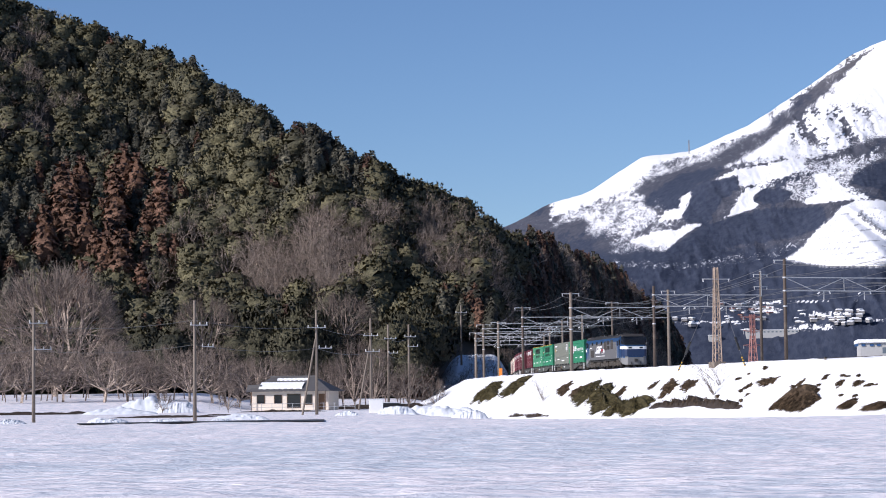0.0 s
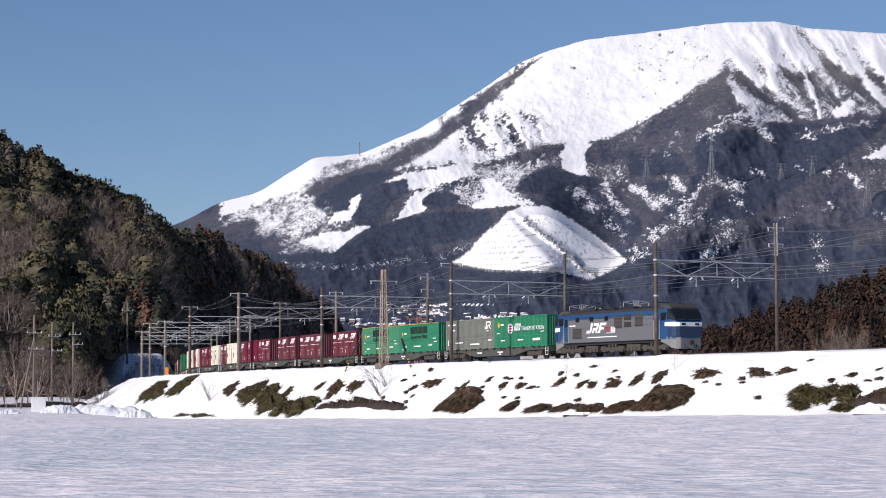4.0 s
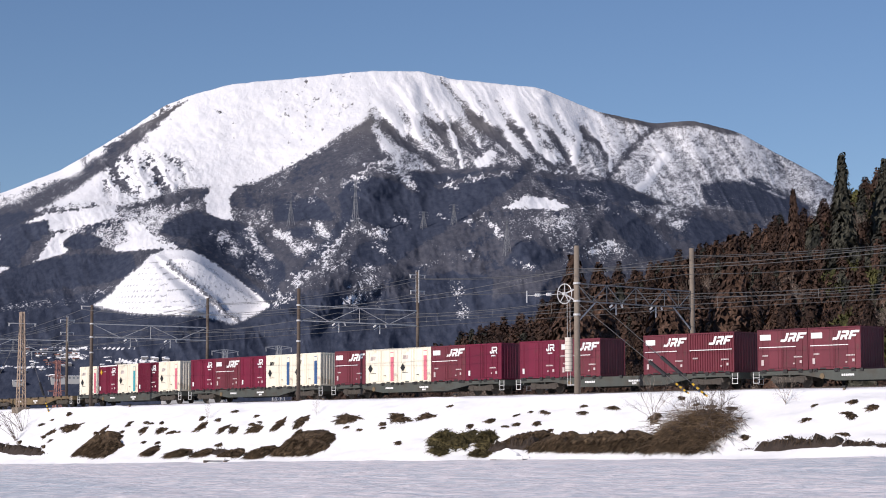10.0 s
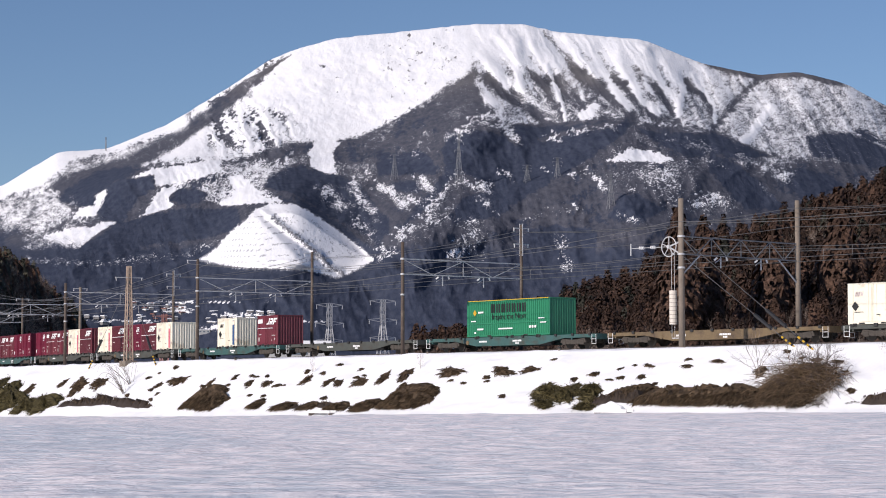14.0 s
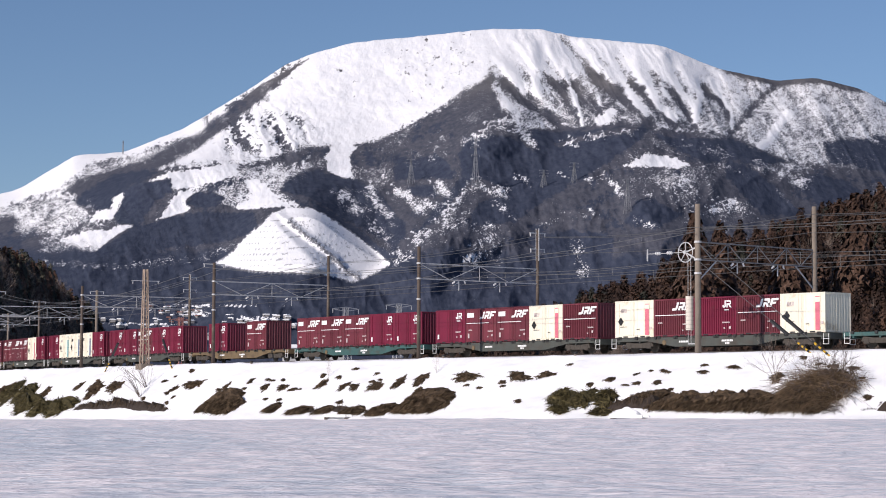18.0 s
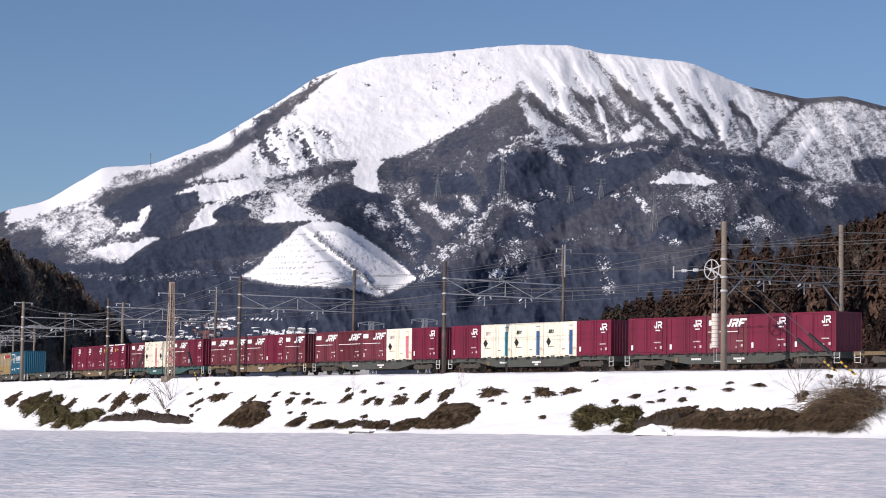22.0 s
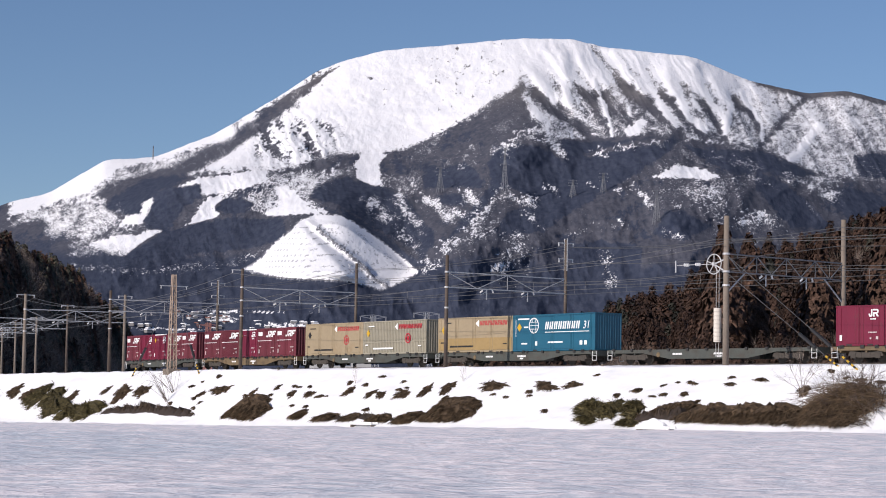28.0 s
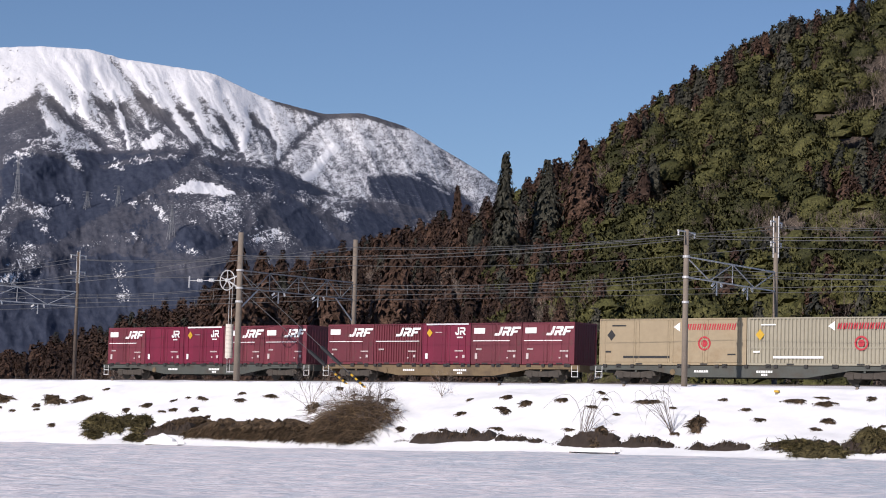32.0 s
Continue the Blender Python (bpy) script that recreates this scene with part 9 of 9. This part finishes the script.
pylon(6.6, 950, 2, 37, 5, 1.6, ((0.97, 4.5), (0.80, 4.5), (0.62, 4.5)), M_PYLONR, label="red and white steel lattice tower")


for a, e1, e0 in ((0.6, 6.33, 5.75), (-1.1, 6.88, 5.6), (-3.7, 6.24, 5.65), (-5.1, 5.81, 4.95), (-2.9, 6.05, 5.6)):
    d = on_hill(a, e0) - 60
    pylon(a, d, EYE + d * math.tan(radians(e0)), EYE + d * math.tan(radians(e1)), 9, 2.2, ((0.98, 7), (0.82, 8), (0.66, 7)), M_PYLON)
d_ = MTN_TOP - 60
pylon(8.15, d_, EYE + d_ * math.tan(radians(6.40)), EYE + d_ * math.tan(radians(6.71)), 1.8, 1.2, (), M_PYLON, "antenna_mast", "small grey lattice antenna mast on the ridge")

# two tall cedars that stand above the eastern hill's edge, and some along the foot
def tall_cedar(az, d, z, h, w, seed, mat, blunt=False):
    rng = random.Random(seed)
    V, F, C = cedar(rng, 420, blunt, 0.6)
    p = polar(az, d, z)
    V = V * np.array([h * w, h * w, h]) + np.array([p.x, p.y, p.z])
    g = thing("cedar_tree", "tall dark conical cedar standing above the woods", "tree", "tall cedars")
    t = F[:3]
    me = fast_mesh("trunk", V[:4], t, M_DEADWOOD)
    part("trunk", me, None, g)
    me = crowned("crown", V, F[3:], (V - (p.x, p.y, p.z + 0.4 * h)) / h + 0.1 * JITTER[: len(V)], mat)
    attribute(me, "tone", np.clip(C * 0.5 + 0.15, 0, 1))
    part("crown", me, None, g)


def on_east(az, d):
    return float(right_z(np.array([az]), np.array([d]))[0])


for i, (a, d, top, w) in enumerate(((-13.84, 430, 7.45, 0.85), (-12.59, 455, 6.56, 0.7), (-14.95, 440, 7.3, 1.0), (-15.9, 440, 7.85, 1.1), (-6.85, 300, 4.95, 1.0), (-7.5, 310, 4.7, 1.0), (-11.0, 330, 5.4, 1.1), (-9.3, 320, 4.75, 1.0))):
    z = on_east(a, d) - 0.5
    tall_cedar(a, d, z, max(6.0, EYE + d * math.tan(radians(top)) - z), w, 500 + i, M_CEDAR if i in (0, 2) else M_CEDARR, i > 1)
# ---------------------------------------------------------------- what moves
def motions():
    for ob, mid, x, _ in TRAIN:
        rows = []
        for t in range(0, 33):
            s = front_at(t) - mid
            deck = 1.02 if ob["category"] == "container" else 0.0
            rows.append((t, track_frame(s, 0, RAIL) @ Matrix.Translation((x, 0, deck))))
        walk(ob, rows)


motions()
